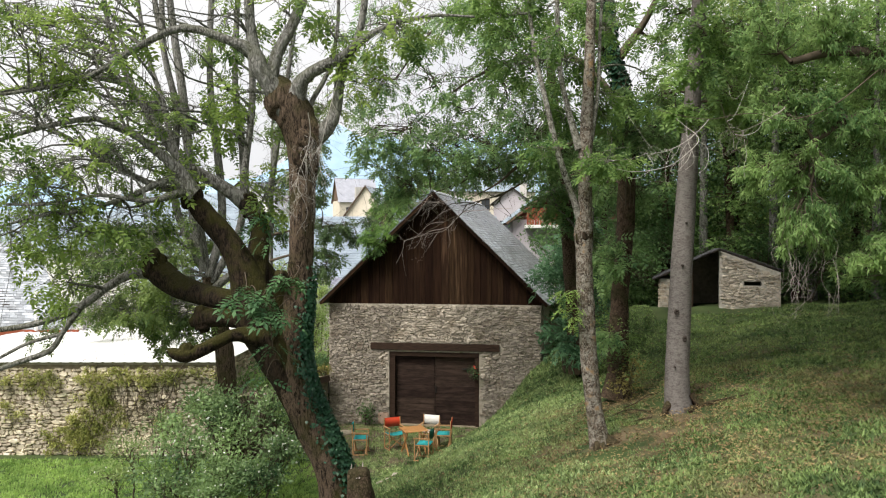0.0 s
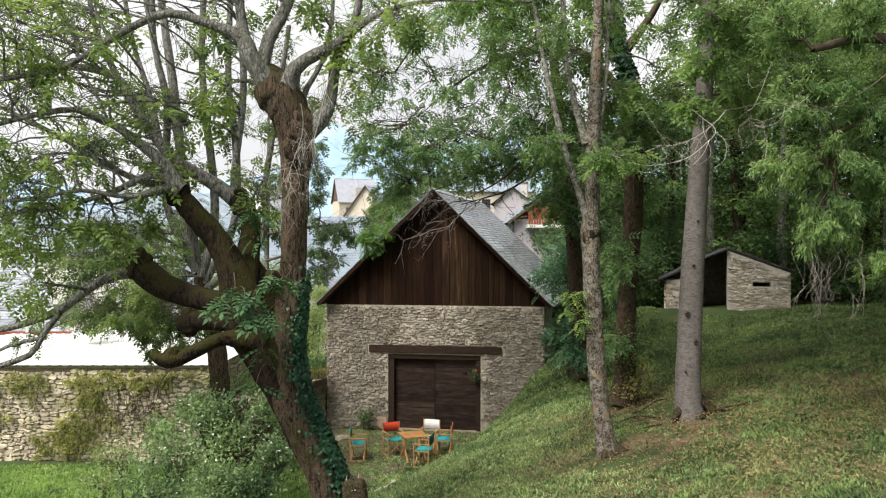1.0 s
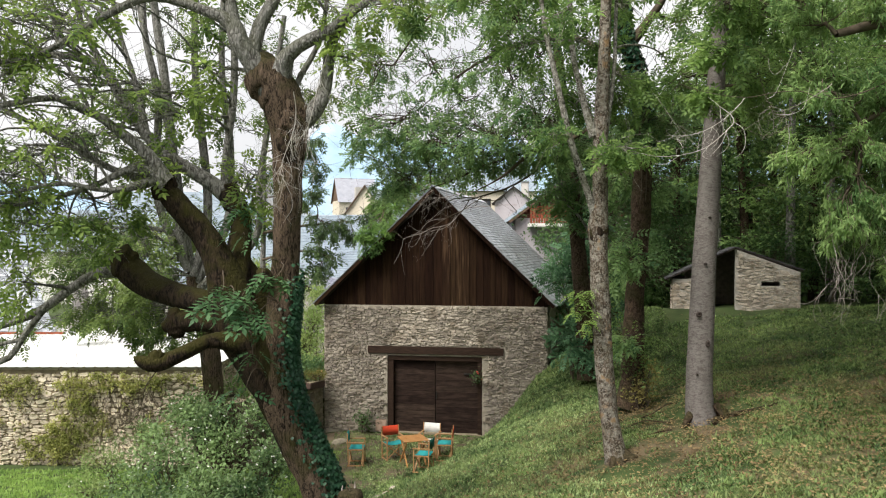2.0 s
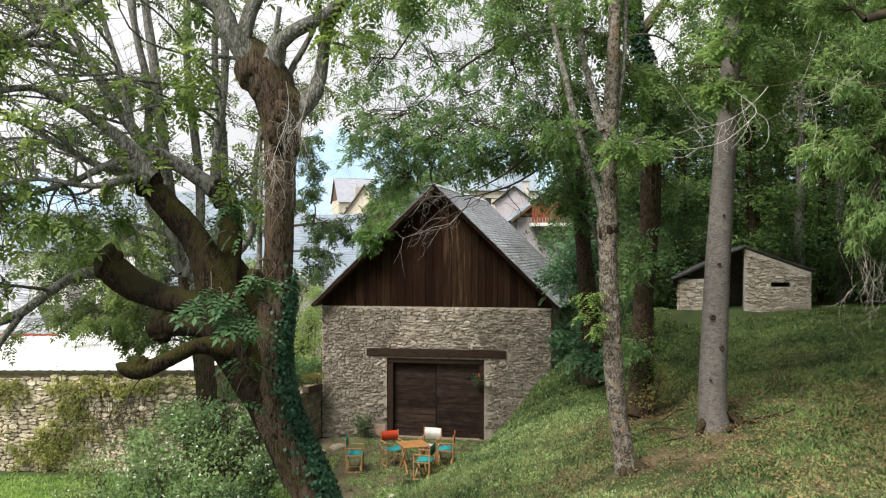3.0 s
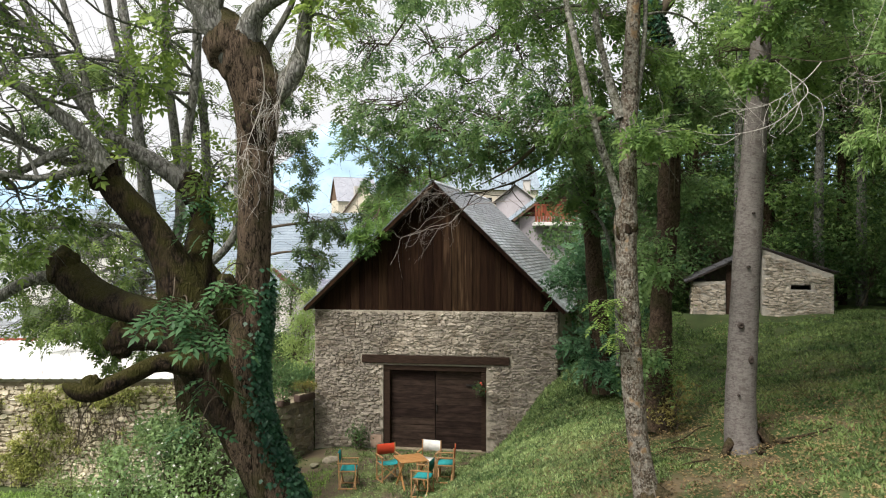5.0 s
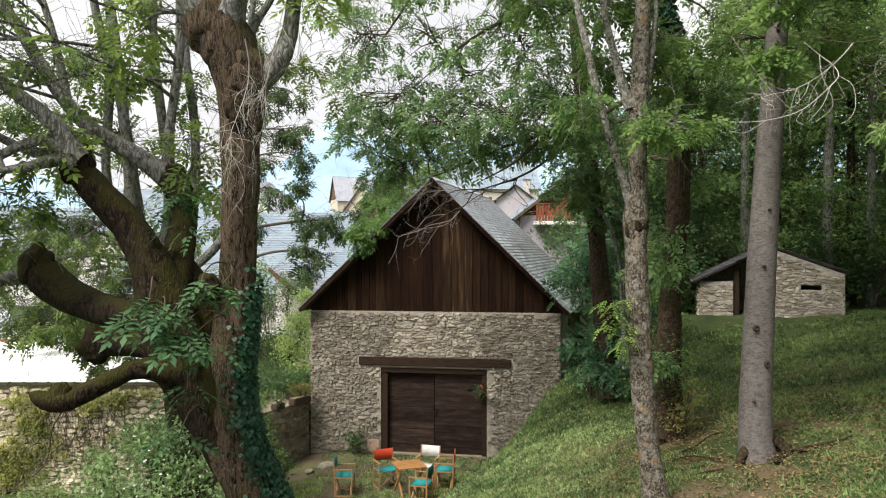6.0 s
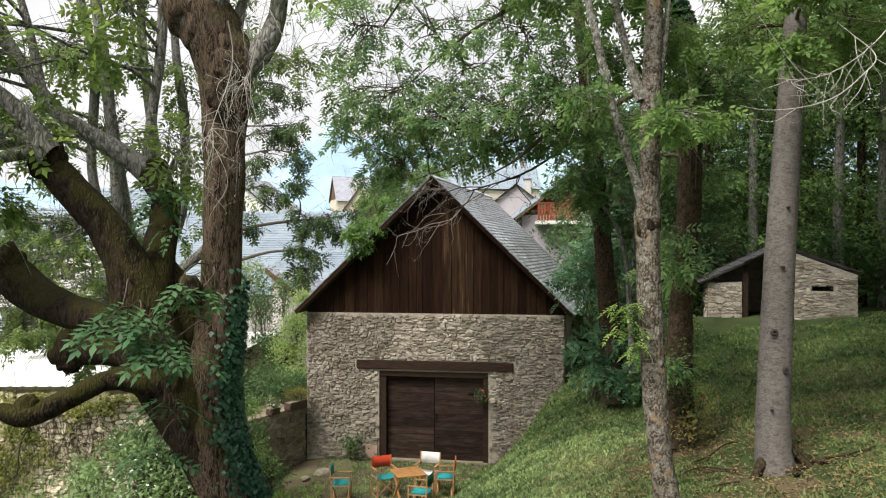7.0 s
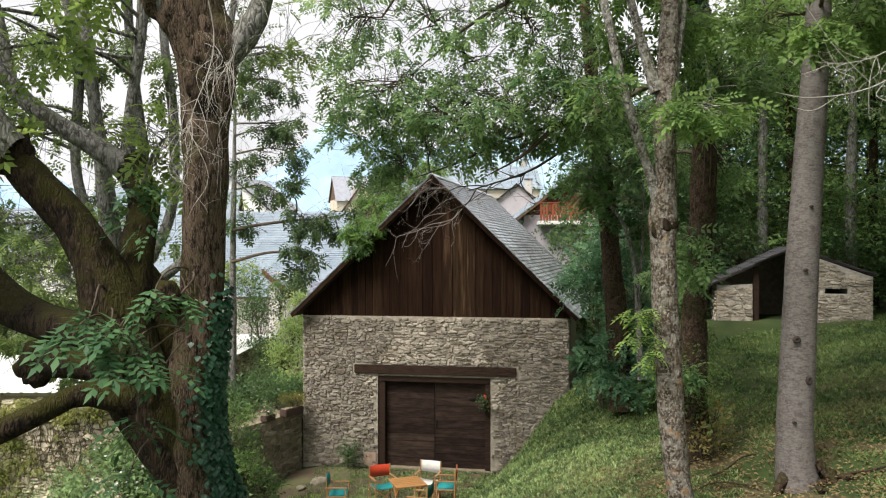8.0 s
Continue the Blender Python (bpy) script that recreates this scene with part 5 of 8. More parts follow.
T1_CLOUDS = [cl((2.67, 16.40, 9.91), 0.7, 0.5, 0.6, 15), cl((3.39, 16.40, 8.94), 0.45, 0.4, 0.45, 10), cl((2.55, 16.40, 8.76), 0.45, 0.4, 0.4, 10), cl((3.25, 16.60, 11.18), 0.8, 0.5, 0.4, 14), cl((4.64, 17.20, 9.72), 0.5, 0.4, 0.5, 5), cl((1.35, 15.80, 9.76), 0.7, 0.6, 0.5, 12), cl((1.85, 14.70, 7.97), 0.3, 0.3, 0.2, 6), cl((3.47, 15.90, 10.49), 0.6, 0.6, 0.5, 12), cl((1.30, 15.20, 10.63), 1.0, 0.7, 0.5, 16), cl((3.21, 14.50, 7.70), 0.45, 0.4, 0.22, 12), cl((3.39, 15.80, 9.18), 0.4, 0.4, 0.4, 7), cl((2.18, 15.90, 10.96), 0.8, 0.7, 0.3, 12), cl((0.85, 15.20, 10.85), 0.8, 0.7, 0.3, 10), cl((2.13, 14.40, 10.07), 0.4, 0.4, 0.25, 5)]
t1_tree = tree("ash_tree", "slim forked ash with lichen-spotted bark on the lawn", "tree", T1_TRUNK, T1_LIMBS, M_BARK_T1, M_BARK_T1L, r1, T1_CLOUDS, M_LEAF_MID, 0.31, template=LEAF_OPEN, per_clump=11, sides=14, lumps=0.08)

# bright shoots on its stem
q1, w1, st1 = [], [], []
for x, y, z, n in ((2.46, 14.92, 5.06, 9), (2.36, 15.00, 4.86, 9), (2.56, 14.88, 5.22, 7), (2.52, 14.86, 4.70, 9), (2.42, 15.05, 5.16, 7), (2.62, 14.95, 4.86, 7), (2.58, 15.00, 4.56, 6), (2.34, 14.95, 5.22, 5)):
    a = r1.uniform(0, 2 * np.pi, n)
    q1.append(np.array([x, y, z]) + r1.normal(0, 0.03, (n, 3)))
    w1.append(np.stack([np.cos(a), np.sin(a), r1.normal(-0.25, 0.25, n)], -1))
    st1.append(bend((2.80, 15.0, z - 0.25), (x, y, z), 0.008, 0.004, r1, 0.1, 0.06, 7))
tagged(part("shoot", tubes("shoot", st1, M_TWIG_DARK, 5), t1_tree), kind="stuff")
tagged(part("shoot_foliage", leaves("shoot_foliage", LEAF_SHOOT, np.vstack(q1), np.vstack(w1), 0.20, leaf_mat("sapling_leaf", (0.08, 0.17, 0.04), (0.30, 0.43, 0.12), 0.45), r1, 0.25), t1_tree), kind="stuff")

# brown-barked tree behind it, crown over the barn
r2 = np.random.default_rng(104)
T2_TRUNK = [[(4.10, 18.30, 2.47, 0.371), (4.18, 18.30, 3.08, 0.263), (4.19, 18.30, 4.43, 0.216), (4.30, 18.30, 5.91, 0.209), (4.39, 18.30, 7.53, 0.202), (4.37, 18.30, 8.87, 0.189), (4.23, 18.30, 9.95, 0.175), (3.96, 18.30, 10.89, 0.155), (3.79, 18.30, 12.78, 0.128), (3.58, 18.30, 15.75, 0.081)]]
T2_LIMBS = [
    [(4.37, 18.30, 8.60, 0.108), (3.64, 18.60, 8.85, 0.062), (2.87, 18.90, 8.48, 0.056), (2.06, 19.20, 8.24, 0.049), (1.39, 19.60, 7.70, 0.026), (0.68, 20.00, 7.34, 0.006)],
    [(4.33, 18.30, 9.28, 0.121), (3.51, 18.60, 10.43, 0.075), (2.74, 19.00, 10.87, 0.063), (1.66, 19.40, 10.76, 0.050), (0.52, 19.80, 10.27, 0.030), (-0.65, 20.20, 9.39, 0.007)],
    [(4.23, 18.30, 9.95, 0.108), (3.37, 18.60, 11.66, 0.068), (2.18, 19.00, 12.48, 0.056), (0.80, 19.50, 12.36, 0.043), (-0.35, 20.00, 11.64, 0.029), (-1.26, 20.40, 10.55, 0.023)],
    [(4.12, 18.30, 10.49, 0.121), (4.72, 18.00, 11.35, 0.080), (5.19, 17.80, 12.33, 0.059)],
    [(2.48, 19.10, 8.36, 0.035), (1.27, 20.00, 8.11, 0.029), (0.25, 20.80, 7.73, 0.018), (-0.69, 21.20, 7.45, 0.006)],
]
T2_CLOUDS = [cl((-1.37, 21.50, 7.98), 0.36, 0.36, 0.27, 4), cl((-0.81, 21.50, 8.00), 0.39, 0.39, 0.29, 4), cl((-0.33, 21.30, 8.13), 0.36, 0.36, 0.27, 4), cl((-1.83, 21.20, 8.26), 0.30, 0.30, 0.23, 3), cl((-2.25, 21.00, 8.41), 0.24, 0.24, 0.18, 2), cl((0.22, 21.30, 7.93), 0.33, 0.33, 0.25, 3), cl((0.83, 21.00, 8.03), 0.35, 0.35, 0.26, 4), cl((-0.59, 21.00, 8.57), 0.46, 0.46, 0.34, 4), cl((-1.32, 20.80, 8.68), 0.45, 0.45, 0.34, 4), cl((3.89, 17.40, 6.08), 0.29, 0.23, 0.27, 6), cl((4.06, 17.40, 5.72), 0.22, 0.18, 0.18, 4), cl((3.75, 16.60, 8.16), 0.29, 0.23, 0.29, 7), cl((3.81, 17.60, 4.00), 0.15, 0.12, 0.15, 3), cl((0.53, 19.90, 9.56), 1.17, 0.88, 0.65, 10), cl((1.67, 19.50, 9.92), 1.17, 0.88, 0.65, 10), cl((2.59, 19.40, 9.47), 0.65, 0.66, 0.52, 10), cl((2.54, 19.60, 8.07), 0.6, 0.6, 0.25, 11), cl((1.58, 20.20, 8.20), 0.7, 0.6, 0.22, 10), cl((4.15, 17.50, 8.60), 0.34, 0.25, 0.2, 10), cl((4.06, 17.50, 9.41), 0.3, 0.25, 0.2, 6), cl((3.86, 19.00, 7.58), 0.5, 0.5, 0.3, 9), cl((3.21, 20.20, 8.42), 0.6, 0.6, 0.5, 11), cl((-1.27, 20.50, 9.06), 1.43, 1.1, 0.91, 22), cl((-0.06, 20.20, 8.57), 1.43, 1.1, 0.78, 31), cl((1.10, 19.60, 8.79), 1.56, 1.1, 0.78, 24), cl((2.21, 19.20, 9.01), 1.3, 1.1, 1.04, 19), cl((-0.35, 20.00, 10.46), 1.56, 1.1, 0.91, 10), cl((1.09, 19.40, 10.47), 1.56, 1.1, 0.91, 10), cl((-1.86, 20.40, 10.55), 1.17, 1.1, 0.91, 18), cl((2.16, 18.80, 10.34), 0.91, 0.88, 0.65, 7),
             cl((-0.98, 20.80, 7.88), 0.8, 0.8, 0.4, 6), cl((-1.45, 21.00, 7.44), 0.6, 0.8, 0.4, 5), cl((5.23, 18.90, 11.19), 0.6, 0.6, 0.5, 5), cl((4.85, 18.00, 8.69), 0.6, 0.6, 0.5, 14), cl((0.23, 19.60, 11.82), 1.82, 1.32, 0.78, 20), cl((-1.53, 20.00, 11.94), 1.56, 1.32, 0.78, 15), cl((1.62, 19.00, 11.36), 1.56, 1.32, 0.78, 18), cl((4.71, 18.50, 7.54), 0.4, 0.4, 0.5, 7), cl((4.03, 18.80, 5.63), 0.4, 0.4, 0.5, 9), cl((-2.18, 20.60, 9.08), 0.6, 0.8, 0.6, 4)]
t2_tree = tree("ash_tree", "brown-barked ash whose crown hangs over the barn", "tree", T2_TRUNK, T2_LIMBS, M_BARK_T2, M_TWIG_DARK, r2, T2_CLOUDS, leaf_mat("overhead_ash_leaf", (0.050, 0.122, 0.055), (0.28, 0.41, 0.16), 0.55), 0.33, template=LEAF_OPEN, per_clump=12, sides=14, bare=4, bough_r=0.05, twig_r=0.016)

# a third brown stem beyond, beside the barn's eave
r5 = np.random.default_rng(109)
T5_TRUNK = [[(3.98, 22.50, 2.40, 0.32), (3.88, 22.50, 3.80, 0.25), (3.74, 22.50, 5.60, 0.22), (3.55, 22.50, 7.60, 0.205), (3.36, 22.50, 9.20, 0.18), (3.10, 22.60, 12.0, 0.10)]]
T5_LIMBS = [[(4.15, 21.60, 3.2, 0.075), (4.10, 21.60, 4.6, 0.06), (4.02, 21.60, 5.7, 0.05), (3.72, 21.50, 6.6, 0.04), (3.25, 21.40, 7.1, 0.025)], [(4.08, 21.60, 5.0, 0.045), (4.20, 21.60, 6.2, 0.035), (4.24, 21.70, 7.4, 0.025)]]
T5_CLOUDS = [cl((3.00, 21.50, 7.20), 0.40, 0.38, 0.26, 8), cl((3.02, 21.60, 7.68), 0.54, 0.43, 0.36, 11), cl((3.73, 21.80, 7.70), 0.49, 0.39, 0.43, 11), cl((4.08, 22.00, 6.74), 0.49, 0.39, 0.43, 11), cl((4.72, 23.00, 6.26), 0.52, 0.42, 0.65, 12), cl((3.24, 21.50, 9.11), 0.72, 0.57, 0.60, 12), cl((4.21, 22.00, 8.96), 0.62, 0.49, 0.74, 12)]
tree("ash_tree", "brown-barked ash standing beside the barn's eave", "tree", T5_TRUNK, T5_LIMBS, M_BARK_T2, M_BARK_GREY, r5, T5_CLOUDS, leaf_mat("eave_ash_leaf", (0.030, 0.080, 0.032), (0.150, 0.250, 0.080), 0.44), 0.36, template=LEAF_FRESH, per_clump=7, sides=12, bare=2)

# smooth grey-trunked tree
r3 = np.random.default_rng(105)
T3_TRUNK = [[(5.00, 16.10, 2.07, 0.474), (4.97, 16.10, 2.54, 0.338), (4.92, 16.10, 2.90, 0.273), (4.92, 16.10, 3.67, 0.243), (4.98, 16.10, 5.09, 0.231), (5.06, 16.10, 6.52, 0.213), (5.16, 16.10, 7.94, 0.190), (5.26, 16.10, 9.48, 0.166), (5.36, 16.10, 10.90, 0.154), (5.43, 16.10, 12.33, 0.136), (5.48, 16.10, 14.82, 0.089)]]
T3_CLOUDS = [cl((4.66, 16.60, 9.34), 0.6, 0.6, 0.7, 8), cl((6.35, 16.40, 10.63), 0.9, 0.8, 0.6, 24), cl((5.05, 16.90, 11.14), 0.8, 0.6, 0.5, 7), cl((6.27, 16.20, 9.14), 0.8, 0.8, 0.7, 26), cl((4.84, 14.90, 8.67), 0.35, 0.2, 0.15, 8), cl((4.95, 14.90, 9.44), 0.35, 0.25, 0.2, 9), cl((4.97, 14.80, 10.29), 0.4, 0.25, 0.25, 10)]
t3_tree = tree("grey_tree", "tall tree with smooth ringed grey bark", "tree", T3_TRUNK, [], M_BARK_T3, M_TWIG_DARK, r3, T3_CLOUDS, M_LEAF_MID, 0.32, template=LEAF_OPEN, per_clump=12, sides=18, lumps=0.025)



def shading_crown(ob, skeleton, clouds, seed, material):
    """Broad crown masses added high out of view, to shade the lawn."""
    g = np.random.default_rng(seed)
    bo, tw, at, wy = crown(clouds, [smooth_path(t, 0.3) for t in skeleton], g, 0.5, 26, bough_r=0.06)
    tagged(part("shading_branchwork", tubes("shading_branchwork", bo + tw, M_TWIG_DARK, 4), ob), kind="stuff")
    tagged(part("shading_canopy", leaves("shading_canopy", LEAF_FAR, at, wy, 0.5, material, g), ob), kind="stuff")


M_KNOT = mat("dark_knot", (0.03, 0.024, 0.02), (0.07, 0.055, 0.048), 12, 0.9, 0.4)


def knot(parent, x, y, z, r, tall):
    a = np.linspace(0, 2 * np.pi, 14, endpoint=False)
    rings = [(1.0, 0.0), (0.8, -0.03), (0.45, -0.035), (0.2, -0.012)]
    v = [(x + r * k * math.cos(t), y + d, z + r * tall * k * math.sin(t)) for k, d in rings for t in a] + [(x, y, z)]
    f = [(i * 14 + j, i * 14 + (j + 1) % 14, (i + 1) * 14 + (j + 1) % 14, (i + 1) * 14 + j) for i in range(3) for j in range(14)] + [(42 + j, 42 + (j + 1) % 14, 56) for j in range(14)]
    part("knot", mesh_np("knot", v, f, M_KNOT, True), parent)


burr(t1_tree, 2.76, 15.08, 6.28, 0.182, M_BARK_MOSSY_SHADED, 740)
for c, r, tall in (((4.83, 15.87, 4.73), 0.04, 0.9), ((5.00, 15.87, 4.17), 0.032, 1.5), ((4.95, 15.86, 5.69), 0.024, 0.7), ((5.04, 15.88, 6.57), 0.02, 0.7), ((4.79, 15.86, 3.59), 0.02, 0.8)):
    knot(t3_tree, *c, r * 1.5, tall)
# unseen foliage over the lawn, added to block sun and sky
shading_crown(t2_tree, T2_TRUNK, [(5.2, 19.5, 15.2, 2.2, 2.0, 0.9, 36), (6.5, 22.5, 15.8, 2.0, 1.8, 0.8, 26)], 131, M_LEAF_MID)
shading_crown(t3_tree, T3_TRUNK, [(6.0, 15.0, 13.4, 2.2, 2.0, 0.9, 62), (8.6, 17.0, 14.4, 2.2, 2.0, 0.9, 60), (5.4, 12.0, 13.0, 2.0, 1.8, 0.8, 56), (9.4, 13.6, 12.6, 2.0, 2.0, 0.8, 56), (7.6, 20.0, 15.2, 2.0, 2.0, 0.9, 46), (7.4, 12.6, 12.8, 1.8, 1.8, 0.8, 56), (10.5, 16.0, 13.8, 2.0, 2.0, 0.9, 60), (10.2, 19.5, 15.0, 2.0, 2.0, 0.9, 60), (9.2, 22.8, 16.2, 2.2, 2.0, 0.9, 56), (12.4, 22.4, 15.8, 2.2, 2.0, 0.9, 56)], 132, M_LEAF_MID)

# roots and dead wood at the feet of the trunks
rr5 = np.random.default_rng(751)
for ob, bark, ways in ((t1_tree, M_BARK_T2, (((3.16, 15.00, 2.32), (3.42, 14.86, 1.93), 0.12), ((3.04, 14.98, 2.25), (2.94, 14.80, 1.92), 0.10), ((3.10, 14.94, 2.22), (3.14, 14.72, 1.90), 0.11))),
                       (t3_tree, M_BARK_T2, (((4.72, 15.98, 2.82), (4.52, 15.90, 2.66), 0.085), ((5.16, 15.95, 3.02), (5.34, 15.86, 2.66), 0.085), ((5.22, 16.02, 2.85), (5.46, 15.98, 2.82), 0.075)))):
    for a, b, r in ways:
        b = (b[0], b[1], float(ground_z(b[0], b[1])) - 0.03)
        part("root", tubes("root", [bend(a, b, r * 0.85, r * 0.5, rr5, -0.06, 0.05, 9)], bark, 12, 0.3, rr5), ob)
litter = thing("dead_branch", "dark dead sticks and bark lying at the grey trunk's foot", "branch")
for k, (x0, y0, ln, a) in enumerate(((5.45, 15.75, 0.5, 0.2), (5.55, 15.9, 0.7, -0.1), (4.30, 15.8, 0.6, 2.9), (4.40, 16.2, 0.8, 2.6), (4.0, 16.9, 0.9, 0.4), (5.9, 15.7, 0.6, 0.5), (3.6, 17.2, 0.5, 1.1))):
    p0 = (x0, y0, float(ground_z(x0, y0)) + 0.045)
    x1_, y1_ = x0 + ln * math.cos(a), y0 + ln * math.sin(a)
    part("stick", tubes("stick", [bend(p0, (x1_, y1_, float(ground_z(x1_, y1_)) + 0.05), 0.018, 0.008, rr5, 0.02, 0.06, 8)], M_BARK_T2, 7, 0.2, rr5), litter)

# drooping tree east of the path
r4 = np.random.default_rng(106)
T4_TRUNK = [[(9.35, 12.50, 3.09, 0.322), (9.26, 12.50, 5.49, 0.276), (9.08, 12.50, 8.25, 0.249), (8.89, 12.50, 11.01, 0.212)]]
T4_LIMBS = [[(9.08, 12.50, 8.25, 0.166), (7.69, 12.20, 8.91, 0.108), (6.33, 12.00, 9.13, 0.080), (5.35, 11.80, 8.91, 0.052)], [(9.17, 12.50, 7.05, 0.166), (7.84, 12.30, 7.94, 0.100), (6.56, 12.10, 8.09, 0.062), (5.80, 12.00, 7.72, 0.040)], [(8.98, 12.50, 9.54, 0.166), (7.33, 12.20, 10.35, 0.099), (5.89, 12.00, 10.46, 0.071), (4.74, 11.80, 10.04, 0.052)]]
T4_CLOUDS = [cl((4.96, 11.90, 9.37), 0.8, 0.9, 0.55, 22), cl((6.06, 12.00, 9.40), 0.8, 0.9, 0.6, 24), cl((6.86, 12.00, 8.87), 0.7, 0.9, 0.7, 22), cl((5.22, 11.90, 8.32), 0.7, 0.9, 0.6, 22), cl((6.24, 12.00, 8.16), 0.7, 0.9, 0.7, 24), cl((5.62, 12.00, 7.28), 0.7, 0.9, 0.6, 24), cl((6.65, 12.10, 7.02), 0.7, 0.9, 0.7, 24), cl((5.80, 12.00, 6.30), 0.5, 0.8, 0.5, 18), cl((6.65, 12.10, 6.04), 0.5, 0.8, 0.4, 16), cl((4.99, 12.20, 7.30), 0.5, 0.7, 0.5, 14), cl((7.12, 12.00, 7.72), 0.6, 0.9, 0.9, 20), cl((5.45, 12.00, 6.15), 0.4, 0.6, 0.28, 14), cl((6.25, 12.00, 5.85), 0.5, 0.6, 0.25, 16), cl((6.90, 12.10, 6.10), 0.4, 0.6, 0.3, 14)]
t4_tree = tree("drooping_tree", "dense tree with long drooping leafy twigs", "tree", T4_TRUNK, T4_LIMBS, M_BARK_T2, M_TWIG_DARK, r4, T4_CLOUDS, M_LEAF_WILLOW, 0.105, template=LEAF_LONG, per_clump=110, sides=12, droop=0.9, sag=-0.05, rosette=0.0)


# added foliage east of the view and above it, keeps light off the lawn
shading_crown(t4_tree, T4_TRUNK, [(11.5, 13.5, 13.0, 2.2, 2.2, 0.9, 64), (12.6, 17.0, 13.6, 2.2, 2.2, 0.9, 64), (13.0, 20.0, 14.8, 2.2, 2.0, 0.9, 50), (13.0, 10.0, 12.5, 2.0, 2.0, 0.9, 30), (9.6, 8.5, 8.5, 1.6, 1.8, 1.4, 36), (10.2, 11.5, 8.8, 1.5, 1.6, 1.5, 36), (12.2, 15.5, 9.0, 1.4, 1.8, 1.6, 36), (12.6, 19.0, 9.5, 1.3, 1.6, 1.4, 30)], 133, M_LEAF_WILLOW)


# ---- woods behind the hut and lawn: massed foliage on thin trunks ----
def woods(name, label, spots, material, rng, size, leaf_size, clumps, per, template=LEAF_FAR, trunk_mat=M_BARK_T2):
    """A stand of trees at (x, y, height): each a trunk and a crown of leaf clumps."""
    for x, y, h, rad, low in spots:
        z = float(ground_z(x, y))
        ob = thing(name, label, "tree", group="trees of the wood behind the lawn")
        lean = rng.normal(0, 0.25, 2)
        p = smooth_path([(x, y, z - 0.3, 0.2), (x + lean[0] * 0.3, y + lean[1] * 0.3, z + h * 0.4, 0.14), (x + lean[0], y + lean[1], z + h, 0.05)], 0.5)
        part("trunk", tubes("trunk", [p], trunk_mat, 9, 0.06, rng), ob)
        at, way, tw = [], [], []
        for _ in range(clumps):
            t = rng.uniform(low, 1.0)
            ang = rng.uniform(0, 2 * np.pi)
            r = rad * (1.1 - 0.75 * (t - low) / (1.001 - low)) * rng.uniform(0.35, 1.0)
            s = p[min(len(p) - 1, int(t * len(p)))]
            e = np.array([s[0] + r * math.cos(ang), s[1] + r * math.sin(ang), s[2] + rng.uniform(-0.6, 0.4)])
            tw.append(bend(s, e, 0.025, 0.006, rng, 0.05, 0.06, 5))
            m = per
            q = e + rng.normal(0, size, (m, 3)) * [1, 1, 0.26]
            at.append(q)
            w = (q - s[:3]) * 0.4 + rng.normal(0, 0.8, (m, 3))
            w[:, 2] -= 0.35
            way.append(w)
        tagged(part("branchwork", tubes("boughs", tw, M_TWIG_DARK, 4), ob), kind="stuff")
        tagged(part("crown", leaves("crown", template, np.vstack(at), np.vstack(way), leaf_size, material, rng), ob), kind="stuff")


rw = np.random.default_rng(201)
# first five: added along the east, mostly out of view, to block side light
spots = [(15.8, 23.2, 9.0, 2.6, 0.05), (16.0, 18.6, 10.0, 2.8, 0.05), (14.8, 14.2, 10.5, 2.8, 0.05), (13.6, 9.6, 10.5, 2.8, 0.05), (18.0, 26.5, 9.5, 2.8, 0.05), (12.0, 41.0, 9.5, 3.0, 0.05), (15.5, 43.0, 10.5, 3.2, 0.05), (7.6, 32.5, 7.5, 2.6, 0.1), (12.5, 32.5, 11.5, 2.8, 0.1), (17.5, 32.5, 11.5, 2.8, 0.1), (22.5, 30.5, 11.0, 3.0, 0.05), (6.2, 29.5, 7.0, 2.6, 0.12), (8.8, 30.5, 8.0, 2.8, 0.1), (11.2, 29.6, 10.0, 2.7, 0.1), (13.8, 30.0, 10.0, 2.8, 0.1), (16.6, 29.5, 9.5, 2.8, 0.1), (19.6, 30.0, 10.0, 3.0, 0.1), (10.0, 34.0, 8.5, 3.2, 0.15), (14.5, 35.0, 13.5, 3.2, 0.15), (19.0, 35.0, 13.0, 3.2, 0.15), (6.5, 35.5, 7.5, 2.8, 0.2), (23.5, 34.0, 13.0, 3.4, 0.1)]
woods("woodland_tree", "dense mid green tree in the wood", [s for k, s in enumerate(spots) if k % 2 and s[0] > 10], M_LEAF_MID, rw, 0.55, 0.38, 78, 46)
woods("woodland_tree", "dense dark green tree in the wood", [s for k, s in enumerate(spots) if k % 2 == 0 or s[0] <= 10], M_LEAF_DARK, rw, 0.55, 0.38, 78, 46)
# sunlight on the deep row is painted as a brighter leaf colour
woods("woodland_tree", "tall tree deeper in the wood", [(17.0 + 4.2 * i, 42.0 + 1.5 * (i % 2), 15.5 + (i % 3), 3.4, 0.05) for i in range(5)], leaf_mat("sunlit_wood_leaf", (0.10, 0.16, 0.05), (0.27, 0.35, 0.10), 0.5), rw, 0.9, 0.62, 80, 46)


woods("woodland_tree", "slim bare-stemmed tree at the wood's edge", [(9.9, 29.2, 12.0, 1.8, 0.55), (13.9, 28.9, 11.0, 2.0, 0.55), (12.2, 28.4, 12.0, 1.8, 0.6), (15.6, 27.6, 11.0, 2.0, 0.6)], M_LEAF_MID, rw, 0.5, 0.36, 40, 36, trunk_mat=M_BARK_GREY)


